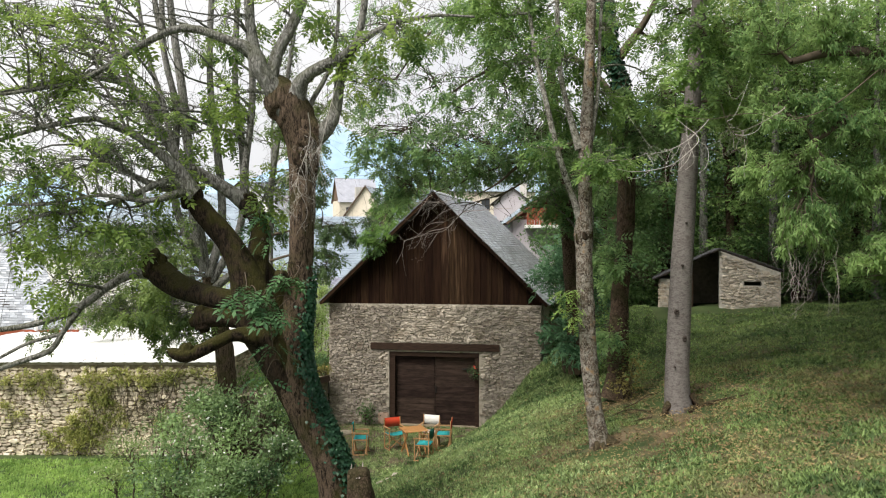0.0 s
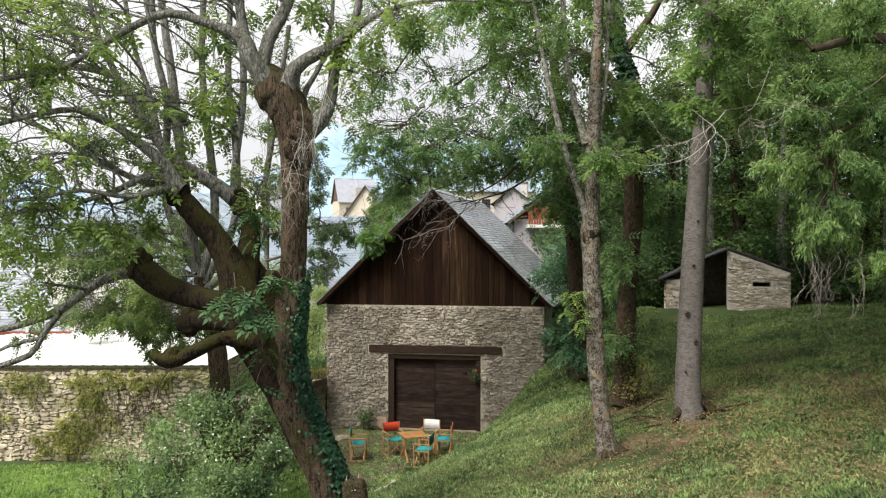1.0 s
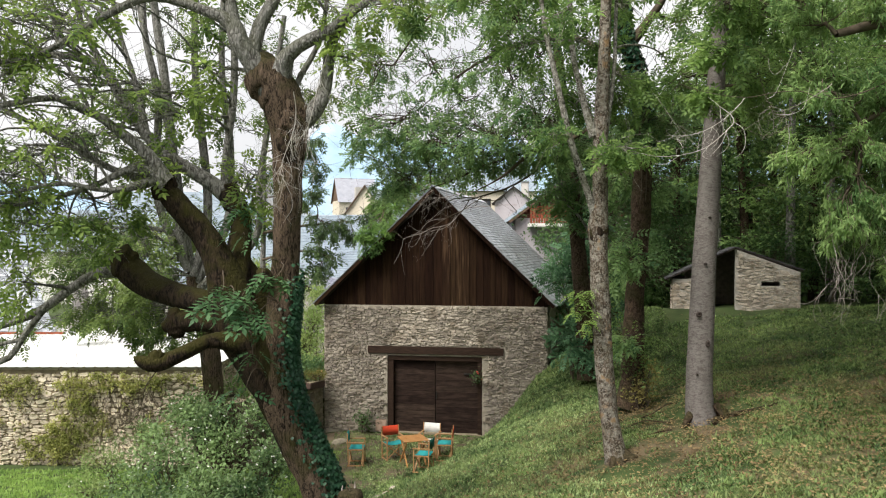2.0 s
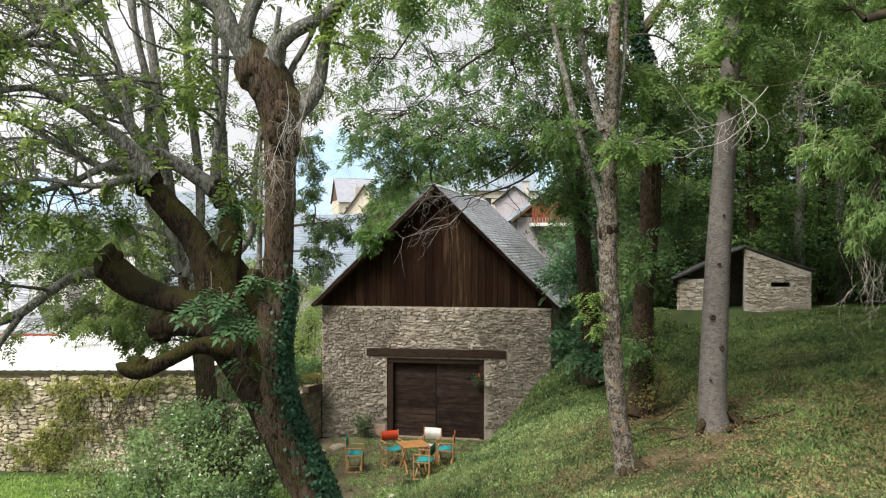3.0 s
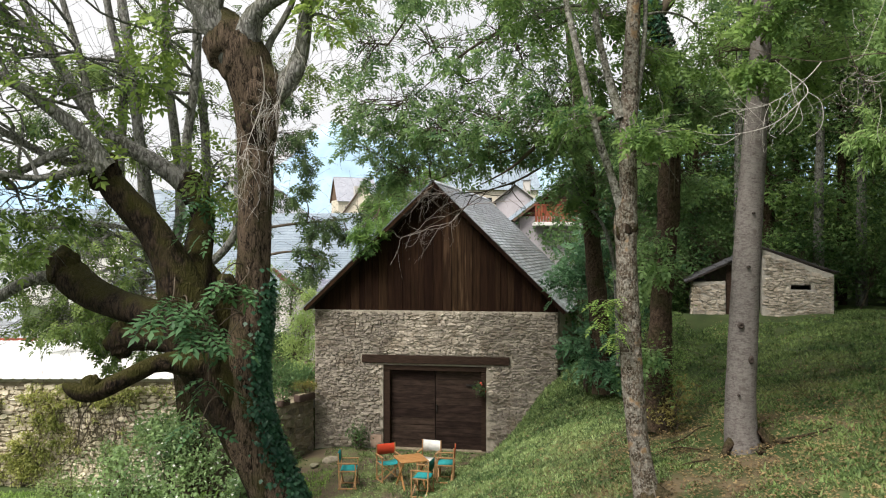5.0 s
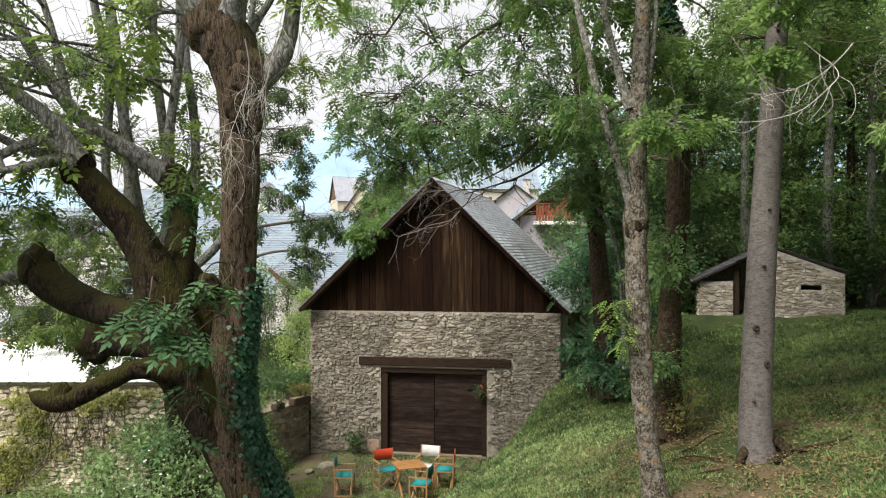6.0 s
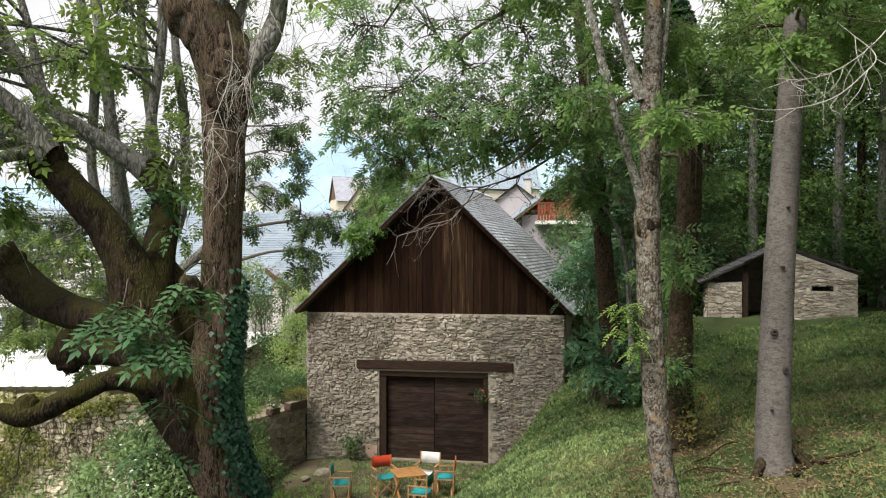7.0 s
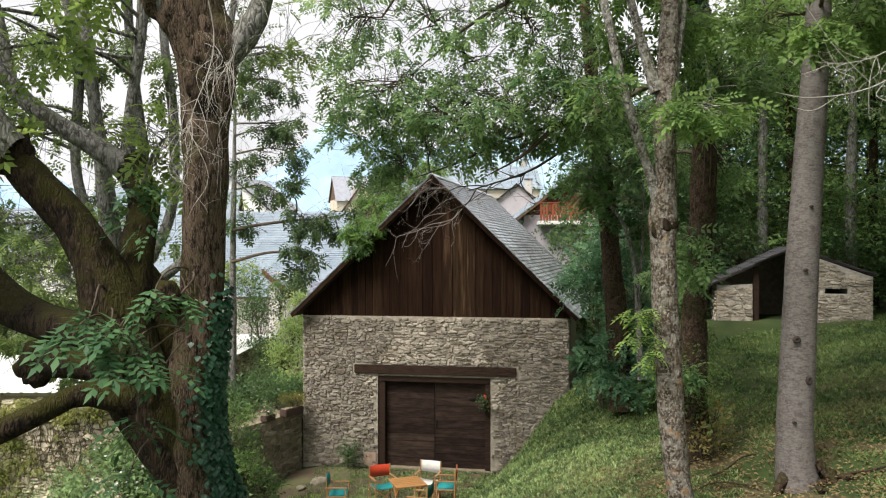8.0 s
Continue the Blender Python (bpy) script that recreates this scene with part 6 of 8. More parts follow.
# ash behind the barn, leaning over the roof's west slope
rk = np.random.default_rng(107)
K_TRUNK = [[(-2.4, 35.2, 0.8, 0.12), (-2.4, 35.1, 3.5, 0.10), (-2.3, 34.6, 6.4, 0.08), (-2.2, 32.0, 7.7, 0.05), (-2.2, 29.0, 7.8, 0.035), (-2.0, 26.8, 7.2, 0.02)]]
K_CLOUDS = [cl((-2.41, 26.00, 6.22), 0.28, 0.28, 0.21, 10), cl((-2.13, 26.20, 6.62), 0.35, 0.35, 0.26, 14), cl((-1.79, 27.50, 7.11), 0.44, 0.44, 0.33, 17), cl((-1.38, 28.50, 7.69), 0.50, 0.50, 0.37, 19), cl((-0.81, 28.50, 8.11), 0.50, 0.50, 0.37, 19), cl((-1.96, 30.00, 8.13), 0.44, 0.44, 0.33, 14), cl((-2.47, 30.00, 7.53), 0.40, 0.40, 0.30, 14), cl((-0.32, 27.50, 8.36), 0.37, 0.37, 0.27, 12), cl((-1.31, 29.00, 8.54), 0.50, 0.50, 0.38, 15), cl((-2.57, 26.20, 6.44), 0.21, 0.21, 0.16, 7)]
tree("ash_tree", "ash behind the barn leaning over its slate roof", "tree", K_TRUNK, [], M_BARK_MOSSY_SHADED, M_TWIG_DARK, rk, K_CLOUDS, leaf_mat("roof_ash_leaf", (0.05, 0.12, 0.035), (0.20, 0.33, 0.08), 0.48), 0.28, template=LEAF_OPEN, per_clump=12, sides=10)

# light hazel bushes behind the outbuilding
rh = np.random.default_rng(108)
H_TRUNK = [[(-10.5, 29.5, 0.5, 0.10), (-10.3, 29.4, 3.0, 0.07), (-10.2, 29.3, 5.0, 0.04)]]
H_CLOUDS = [cl((-11.21, 28.50, 4.37), 0.8, 0.7, 0.5, 11), cl((-10.05, 28.80, 5.41), 0.8, 0.7, 0.6, 13), cl((-8.74, 28.00, 3.99), 0.7, 0.7, 0.5, 11), cl((-12.47, 29.00, 5.41), 0.8, 0.7, 0.5, 10), cl((-11.17, 29.50, 6.70), 0.8, 0.8, 0.5, 10), cl((-12.66, 28.00, 3.58), 0.7, 0.6, 0.35, 8), cl((-7.77, 29.00, 4.77), 0.7, 0.7, 0.6, 10), cl((-9.43, 29.50, 6.27), 0.7, 0.8, 0.5, 8), cl((-9.80, 27.50, 3.42), 0.7, 0.6, 0.3, 8), cl((-6.72, 30.00, 5.39), 0.7, 0.7, 0.6, 8)]
tree("hazel", "light green hazel rising behind the outbuilding roof", "tree", H_TRUNK, [], M_BARK_T2, M_TWIG_DARK, rh, H_CLOUDS, leaf_mat("hazel_leaf", (0.09, 0.15, 0.04), (0.28, 0.36, 0.10), 0.48), 0.3, template=LEAF_FAR, per_clump=16, sides=8)


# ---- mountains across the valley ----
def ridge(name, label, y, xs, h, seed, material):
    g = np.random.default_rng(seed)
    n = 160
    x = np.linspace(*xs, n)
    ph = g.uniform(0, 6.28, 6)
    top = h * (0.72 + 0.16 * np.sin(x / 700 + ph[0]) + 0.09 * np.sin(x / 260 + ph[1]) + 0.05 * np.sin(x / 97 + ph[2]) + 0.02 * np.sin(x / 41 + ph[3]))
    top = top * (0.62 + 0.38 * ease((x + 1300) / 800))
    V = []
    for k in range(12):
        t = k / 11
        V.append(np.stack([x, np.full(n, y) + 900 * (t - 0.5) + 60 * np.sin(x / 150 + 3 * t), -30 + top * (1 - abs(2 * t - 1) ** 1.2) + 18 * np.sin(x / 60 + t * 9) * (1 - abs(2 * t - 1))], -1))
    i = np.arange(11)[:, None] * n + np.arange(n - 1)[None]
    return thing(name, label, "mountain", kind="structure", data=quads_np(name, np.vstack(V), np.stack([i, i + 1, i + n + 1, i + n], -1).reshape(-1, 4), material, True))


# the blue haze of distance is mixed straight into the ridge's colour
M_MOUNT = mat("haze_tinted_mountain", (0.25, 0.38, 0.51), (0.37, 0.49, 0.61), 0.004, 1.0, 0.0, fine=0.02)
ridge("backdrop_mountains", "mountain ridge across the valley, tinted blue for haze", 3300, (-3500, 3500), 800, 4, M_MOUNT)


M_BROWN_WALL = mat("brown_boarding", (0.10, 0.065, 0.045), (0.18, 0.12, 0.085), 2.0, 0.85, 0.3, stretch=(5, 5, 0.5))


# ---- slated slopes of the neighbours ----
def slated(parent, p00, p01, p10, p11, step, w, seed, material=M_SLATE, name="roof_slope", label=""):
    """A slope with corners ridge-left, ridge-right, eave-left, eave-right: a slab with overlapping slates on it."""
    a, b, c, d = [np.array(p, float) for p in (p00, p01, p10, p11)]
    nrm = np.cross(b - a, c - a)
    nrm = nrm / np.linalg.norm(nrm)
    if nrm[2] < 0:
        nrm = -nrm
    sl = part(name, mesh_np(name, [p + nrm * k for k in (-0.12, -0.004) for p in (a, b, d, c)], BOX_F, M_UNDER if material is M_SLATE else M_BROWN_WALL), parent, label)
    g = np.random.default_rng(seed)
    L, W = (np.linalg.norm(c - a) + np.linalg.norm(d - b)) / 2, (np.linalg.norm(b - a) + np.linalg.norm(d - c)) / 2
    V, F = [], []

    def at(u, v, k):
        return (a * (1 - u) + b * u) * (1 - v) + (c * (1 - u) + d * u) * v + nrm * k

    rows_n = max(2, int(L / step))
    for r in range(rows_n):
        v0, v1 = max(0, (r - 0.5) / rows_n), (r + 1) / rows_n + 0.01
        x = -g.uniform(0, w)
        while x < W:
            ww = w * g.uniform(0.75, 1.25)
            u0, u1 = max(0, x / W) + 0.0004, min(1, (x + ww) / W) - 0.0004
            x += ww
            if u1 <= u0:
                continue
            lo = 0.03 + g.uniform(0, 0.012)
            q = [at(u0, v0, 0.004), at(u1, v0, 0.004), at(u1, v1, lo), at(u0, v1, lo)]
            q2 = [at(u0, v0, -0.004), at(u1, v0, -0.004), at(u1, v1, lo - 0.02), at(u0, v1, lo - 0.02)]
            F += [tuple(i + 8 * len(V) for i in f) for f in BOX_F]
            V.append(np.array(q + q2))
    tagged(part("slating", mesh_np("slates", np.vstack(V), F, material), sl), kind="stuff")
    return sl


M_SLATE_PALE = mat("pale_slate", (0.19, 0.24, 0.29), (0.29, 0.345, 0.40), 1.5, 0.42, 0.2, fine=20, isl_var=0.07)
M_RENDER_CREAM = mat("cream_render", (0.56, 0.50, 0.41), (0.68, 0.62, 0.52), 0.8, 0.9, 0.15, fine=14)
M_RENDER_LILAC = mat("pale_lilac_render", (0.38, 0.345, 0.38), (0.48, 0.45, 0.485), 0.7, 0.9, 0.15, fine=14)
M_RENDER_GREY = mat("grey_render", (0.40, 0.38, 0.36), (0.56, 0.53, 0.50), 0.7, 0.9, 0.15, fine=14)
M_RENDER_WHITE = mat("white_render", (0.68, 0.67, 0.64), (0.8, 0.79, 0.77), 0.7, 0.9, 0.1, fine=14)
M_REDWOOD = mat("red_stained_wood", (0.20, 0.055, 0.030), (0.32, 0.095, 0.05), 3.0, 0.7, 0.3, stretch=(6, 6, 0.6), fine=20, obj_var=0.2)
M_REDBROWN = mat("red_brown_board", (0.075, 0.024, 0.018), (0.13, 0.045, 0.032), 3.0, 0.75, 0.3)
M_GLASS = mat("dark_window", (0.03, 0.035, 0.04), (0.05, 0.055, 0.065), 2.0, 0.08, 0.0)


def house(label, x, y, z, w, d, h, rise, yaw, wall_m, roof_m, windows=(), along="x", seed=1, chimneys=(), gable_m=None):
    """A gabled house: four walls, two slated slopes, windows (face, u, v, w, h), chimneys (x, y)."""
    ob = thing("house", label, "house", pose(x, y, z, 0, 0, yaw), group="houses of the village")
    hw, hd = w / 2, d / 2
    gm = gable_m or wall_m
    holes = [(u - a / 2, u + a / 2, v, v + b) for face, u, v, a, b in windows if face == "front"]
    part("wall", frame_wall("wall", -hw, hw, -3, h, holes, -hd, -hd + 0.3, wall_m), ob)
    part("wall", box_mesh("wall", (-hw, hd - 0.3, -3), (hw, hd, h), wall_m), ob)
    part("wall", box_mesh("wall", (-hw, -hd + 0.3, -3), (-hw + 0.3, hd - 0.3, h), wall_m), ob)
    part("wall", box_mesh("wall", (hw - 0.3, -hd + 0.3, -3), (hw, hd - 0.3, h), wall_m), ob)
    for face, u, v, a, b in windows:
        win = part("window", box_mesh("window", (u - a / 2, -hd + 0.10, v), (u + a / 2, -hd + 0.14, v + b), M_GLASS), ob)
        for q in ((u - a / 2, u - a / 2 + 0.07, v, v + b), (u + a / 2 - 0.07, u + a / 2, v, v + b), (u - 0.03, u + 0.03, v, v + b), (u - a / 2 + 0.07, u + a / 2 - 0.07, v + b - 0.07, v + b)):
            part("frame", box_mesh("frame", (q[0], -hd + 0.06, q[2]), (q[1], -hd + 0.098, q[3]), M_BEAM), win)
    o = 0.4
    if along == "x":
        part("gable", mesh_np("gable", [(-hw, -hd, h), (-hw, hd, h), (-hw, 0, h + rise), (-hw + 0.3, -hd, h), (-hw + 0.3, hd, h), (-hw + 0.3, 0, h + rise)], [(0, 2, 1), (3, 4, 5), (0, 1, 4, 3), (1, 2, 5, 4), (2, 0, 3, 5)], gm), ob)
        part("gable", mesh_np("gable", [(hw, -hd, h), (hw, hd, h), (hw, 0, h + rise), (hw - 0.3, -hd, h), (hw - 0.3, hd, h), (hw - 0.3, 0, h + rise)], [(0, 1, 2), (3, 5, 4), (0, 3, 4, 1), (1, 4, 5, 2), (2, 5, 3, 0)], gm), ob)
        dz = rise * o / hd
        for s, k in ((-1, 0), (1, 1)):
            slated(ob, (-hw - o, 0, h + rise + 0.12), (hw + o, 0, h + rise + 0.12), (-hw - o, s * (hd + o), h - dz + 0.12), (hw + o, s * (hd + o), h - dz + 0.12), 0.4, 0.5, seed + k, roof_m)
    else:
        for y0 in (-hd, hd - 0.3):
            part("gable", prism_mesh("gable", [(-hw, h), (hw, h), (0, h + rise)], y0, y0 + 0.3, gm), ob)
        dz = rise * o / hw
        for s, k in ((-1, 0), (1, 1)):
            slated(ob, (0, -hd - o, h + rise + 0.12), (0, hd + o, h + rise + 0.12), (s * (hw + o), -hd - o, h - dz + 0.12), (s * (hw + o), hd + o, h - dz + 0.12), 0.4, 0.5, seed + k, roof_m)
    for cx, cy in chimneys:
        ch = part("chimney", box_mesh("chimney", (cx - 0.45, cy - 0.35, h + rise * 0.3), (cx + 0.45, cy + 0.35, h + rise + 1.0), M_RENDER_GREY, 0.03), ob)
        part("chimney_cap", box_mesh("chimney_cap", (cx - 0.55, cy - 0.45, h + rise + 1.004), (cx + 0.55, cy + 0.45, h + rise + 1.12), M_SLATE), ch)
    return ob


# long neighbour with pale slates, behind the barn to the west
nb = thing("neighbour_house", "long house with a broad pale blue-grey slate roof", "house")
slated(nb, (-14.5, 43.0, 7.85), (3.0, 43.0, 7.85), (-14.5, 36.0, 4.1), (3.0, 36.0, 4.1), 0.17, 0.34, 61, M_SLATE_PALE, label="broad slope of pale slates")
slated(nb, (-14.5, 43.0, 7.85), (3.0, 43.0, 7.85), (-14.5, 50.0, 4.1), (3.0, 50.0, 4.1), 0.5, 0.6, 62, M_SLATE_PALE)
part("wall", box_mesh("wall", (-14.1, 36.6, -2), (2.6, 37.0, 4.25), M_RENDER_GREY), nb)
part("wall", box_mesh("wall", (-14.1, 37.0, -2), (-13.7, 49.2, 4.25), M_RENDER_GREY), nb)
part("wall", box_mesh("wall", (2.2, 37.0, -2), (2.6, 49.2, 4.25), M_RENDER_GREY), nb)
# lower wing whose rake is edged with a red board
wing = thing("lean_to", "lower slated wing with a dark red-brown bargeboard", "lean-to")
WA, WB, WC, WD = (-7.31, 36.00, 5.18), (-4.05, 36.50, 4.48), (-2.19, 33.20, 3.32), (-5.11, 33.20, 4.00)
slated(wing, WA, WB, WD, WC, 0.22, 0.34, 63, mat("lilac_slate", (0.20, 0.21, 0.27), (0.32, 0.33, 0.40), 2.0, 0.35, 0.2, isl_var=0.2))
v = np.array([WA, WD]) + [0, -0.05, 0]
part("bargeboard", mesh_np("bargeboard", np.vstack([v + [0, 0, 0.02], v - [0, 0, 0.20], v + [0.05, 0.1, 0.02], v + [0.05, 0.1, -0.20]]), [(0, 2, 3, 1), (4, 5, 7, 6), (0, 1, 5, 4), (2, 6, 7, 3), (0, 4, 6, 2), (1, 3, 7, 5)], M_REDBROWN), wing, "dark red-brown bargeboard")
part("wall", mesh_np("wall", [(WA[0] + 0.3, WA[1], -2), (WD[0] + 0.2, WD[1] + 0.2, -2), (WD[0] + 0.2, WD[1] + 0.2, WD[2] - 0.1), (WA[0] + 0.3, WA[1], WA[2] - 0.1), (WA[0] + 0.7, WA[1], -2), (WD[0] + 0.6, WD[1] + 0.2, -2), (WD[0] + 0.6, WD[1] + 0.2, WD[2] - 0.1), (WA[0] + 0.7, WA[1], WA[2] - 0.1)], BOX_F, M_RENDER_GREY), wing)

# slated house beyond the outbuilding
sh = thing("slated_house", "low house with a worn grey slate roof", "house")
S0, S1, S2, S3 = (-30, 37.0, 6.6), (-19.67, 37.00, 6.33), (-30, 31.5, 2.75), (-15.22, 31.50, 2.62)
slated(sh, S0, S1, S2, S3, 0.2, 0.3, 71, M_SLATE, label="worn slate slope")
part("wall", box_mesh("wall", (-30, 31.9, -2), (-15.2, 32.3, 2.7), M_RENDER_GREY), sh)
part("fascia", box_mesh("fascia", (-30, 31.35, 2.45), (-14.9, 31.46, 2.72), M_REDWOOD, 0.01), sh, "rust-red eaves board")
part("gable", mesh_np("gable", [(-15.0, 31.9, -2), (-15.6, 37, -2), (-16.9, 37, 6.3), (-15.0, 31.9, 2.6)], [(0, 1, 2, 3)], M_RENDER_GREY), sh)
pp = thing("drainpipe", "white vent pipe on the slate roof", "pipe", data=tubes("pipe", [np.array([[-16.6, 31.3, 2.7, 0.06], [-16.6, 31.3, 3.5, 0.06], [-16.6, 31.3, 4.3, 0.06]])], M_RENDER_WHITE, 10))

# village
far_house = house("grey-roofed village house with a dark boarded gable", -22.2, 193, 0.0, 9.5, 8.0, 18.0, 5.6, 20, M_RENDER_CREAM, mat("lilac_grey_slate", (0.31, 0.325, 0.38), (0.41, 0.42, 0.475), 1.0, 0.45, 0.1, isl_var=0.06), [("front", -2.5, 14.8, 1.2, 1.5), ("front", 2.0, 14.8, 1.2, 1.5)], "x", 81, (), M_BROWN_WALL)
part("chimney", box_mesh("chimney", (-0.9, -4.9, 17.2), (0.9, -3.6, 21.2), M_RENDER_GREY, 0.05), far_house, "broad grey chimney")
house("cream house with steep slate gable", -11.2, 122, 0.0, 6.4, 8, 11.4, 4.3, -10, M_RENDER_CREAM, M_SLATE_PALE, [("front", 0, 9.2, 1.0, 1.3)], "y", 84)
house("beige village house with grey slate roof", 6.54, 120, 1.0, 14, 10, 13.8, 3.6, 4, M_RENDER_CREAM, M_SLATE_PALE, [("front", -4, 10.8, 1.3, 1.7), ("front", -0.5, 10.8, 1.3, 1.7), ("front", 3, 10.8, 1.3, 1.7)], "x", 87, [(5.5, 0)])
house("pinkish village house under slates", 9.19, 98, 2.0, 4.6, 8, 9.7, 1.8, -10, M_RENDER_LILAC, M_SLATE, [("front", -1.1, 6.2, 0.9, 1.3), ("front", 1.1, 6.2, 0.9, 1.3)], "y", 90, [(1.0, 1)])
house("white house seen between the stems", -23.12, 70, 1.0, 11, 8, 6.6, 3.4, 8, M_RENDER_WHITE, M_SLATE_PALE, [("front", -2.5, 3.6, 1.2, 1.5), ("front", 2.5, 3.6, 1.2, 1.5)], "x", 93)
house("grey house seen between the stems", -19.99, 84, 1.0, 9, 8, 8.6, 3.6, -12, M_RENDER_WHITE, M_SLATE, [("front", -2, 5.2, 1.2, 1.5), ("front", 2, 5.2, 1.2, 1.5)], "y", 96)
house("long house under slates in the village", -37.75, 78, 0.0, 16, 9, 6.0, 3.8, 10, M_RENDER_WHITE, M_SLATE_PALE, [("front", -3, 3.2, 1.2, 1.5), ("front", 3, 3.2, 1.2, 1.5)], "x", 99)
# house with the red balcony
rbh = house("pale lilac house with a red-boarded gable and a wooden balcony", 7.3, 47, 0.0, 6.8, 8, 7.68, 2.6, 0, M_RENDER_LILAC, M_SLATE_PALE, [("front", 0.6, 4.0, 1.0, 1.2)], "y", 111, (), M_REDBROWN)
B0, B1, BZ = -2.76, -0.63, 7.17
bal = part("balcony", box_mesh("balcony", (B0, -5.0, BZ), (B1, -4.004, BZ + 0.18), M_RENDER_WHITE, 0.02), rbh, "red-stained wooden balcony on a white slab")
for k in range(int((B1 - B0) / 0.142)):
    part("baluster", box_mesh("baluster", (B0 + 0.05 + k * 0.142, -4.98, BZ + 0.184), (B0 + 0.165 + k * 0.142, -4.95, BZ + 1.0), M_REDWOOD), bal)
part("rail", box_mesh("rail", (B0, -5.0, BZ + 1.004), (B1, -4.92, BZ + 1.08), M_REDWOOD, 0.01), bal)


# ---- lawn: short grass, fallen leaves ----
def lawn(name, label, n, area, length, material, seed, lean=0.45, width=0.06):
    g = np.random.default_rng(seed)
    x, y = g.uniform(area[0], area[1], n), g.uniform(area[2], area[3], n)
    z = ground_z(x, y) + 0.05 * np.exp(-(x ** 2 + (y - 15) ** 2) / 3600) * np.sin(x * 2.1 + 0.7 * np.sin(y * 1.3)) * np.sin(y * 1.7) * ease((x - 1.0) / 3)
    keep = ~((x > -4.2) & (x < 3.4) & (y > 26.6 - 0.16 * (x + 3.9))) & ~((x < -4.2) & (y > 23.4)) & ~((x > 6.9) & (x < 11.2) & (y > 24.6))
    yard = (x > -3.9) & (x < -1.9 + (y - 20) * 0.55) & (y > 20.5)
    keep &= ~(yard & (g.random(n) < 0.35))
    clump = np.sin(x * 3.1 + 1.7 * np.sin(y * 2.3)) * np.sin(y * 3.7 + 1.3 * np.sin(x * 1.9)) + 0.6 * np.sin(x * 7.7 + y * 5.1) * np.sin(y * 8.3 - x * 3.3)
    bare = np.exp(-((x - 4.5) ** 2 + (y - 17.3) ** 2) / 1.6) + np.exp(-((x - 5.1) ** 2 + (y - 15.4) ** 2) / 1.0) + np.exp(-((x - 3.5) ** 2 + (y - 14.5) ** 2) / 0.8) + 1.4 * np.exp(-((x - 3.15) ** 2 + (y - 15.0) ** 2) / 0.2) + 1.3 * np.exp(-((x - 4.0) ** 2 + (y - 17.7) ** 2) / 0.5) + 1.4 * np.exp(-((x - 5.0) ** 2 + (y - 16.0) ** 2) / 0.25)
    keep &= g.random(n) < 0.68 + 0.5 * clump - 0.62 * bare
    x, y, z = x[keep], y[keep], z[keep] - 0.012
    m = len(x)
    V = []
    for _ in range(3):
        a = g.uniform(0, 2 * np.pi, m)
        l = length * g.uniform(0.5, 1.3, m)
        d = np.stack([np.cos(a) * lean * l, np.sin(a) * lean * l, l * g.uniform(0.5, 1, m)], -1)
        w = np.stack([-np.sin(a), np.cos(a), 0 * a], -1) * (width * l)[:, None] * 2
        o = np.stack([x, y, z], -1) + np.stack([g.normal(0, 0.03, m), g.normal(0, 0.03, m), 0 * a], -1)
        V.append(np.stack([o - w, o + w, o + d * 0.6 + w * 0.8, o + d], 1))
    V = np.vstack(V).reshape(-1, 3)
    return thing(name, label, "grass", kind="stuff", data=quads_np(name, V, np.arange(len(V)).reshape(-1, 4), material))


lawn("grass", "short green lawn grass with dry straw patches", 210000, (-3.5, 15, 8.5, 27), 0.058, M_GRASS, 301, 0.7, 0.11)
# wall-side and bank grass: sunlight on them is put into lighter blade colours
lawn("grass", "greener lawn grass by the garden wall, brightened as if sunlit", 60000, (-14, -3.0, 15, 23.9), 0.10, leaf_mat("lush_sunlit_grass", (0.10, 0.20, 0.045), (0.36, 0.52, 0.145), 0.4, 0.6, var=0.45, tuft=1.2), 302)
lawn("grass", "lush grass on the bank by the barn, brightened as if sunlit", 60000, (-2.2, 4.4, 12.5, 25.8), 0.06, leaf_mat("bank_grass", (0.088, 0.155, 0.055), (0.42, 0.52, 0.24), 0.4, 0.6, var=0.5, tuft=2.1), 306, 0.7, 0.11)
lawn("grass", "taller grass tufts along the slope", 30000, (-2.5, 13, 8.5, 26), 0.11, M_GRASS, 303, 0.8, 0.07)
g = np.random.default_rng(305)
n = 60000
x, y = g.uniform(-1.5, 12, n), g.uniform(10, 25, n)
wy = np.hypot(x - 5.8, y - 14.6)
keep = g.random(n) < np.exp(-(wy / 3.8) ** 2) + 0.8 * np.exp(-((x - 4.0) ** 2 + (y - 17.4) ** 2) / 1.4) + 0.08
x, y = x[keep], y[keep]
M_FALLEN = leaf_mat("fallen_leaf", (0.085, 0.050, 0.025), (0.34, 0.255, 0.125), 0.15, 0.7)
thing("fallen_leaves", "scattered yellowed fallen leaves on the lawn", "leaves", kind="stuff",
      data=leaves("fallen", LEAF_ONE, np.stack([x, y, ground_z(x, y) + 0.05], -1), np.stack([g.normal(0, 1, len(x)), g.normal(0, 1, len(x)), g.normal(0, 0.2, len(x))], -1), 0.065, M_FALLEN, g, 0.3))

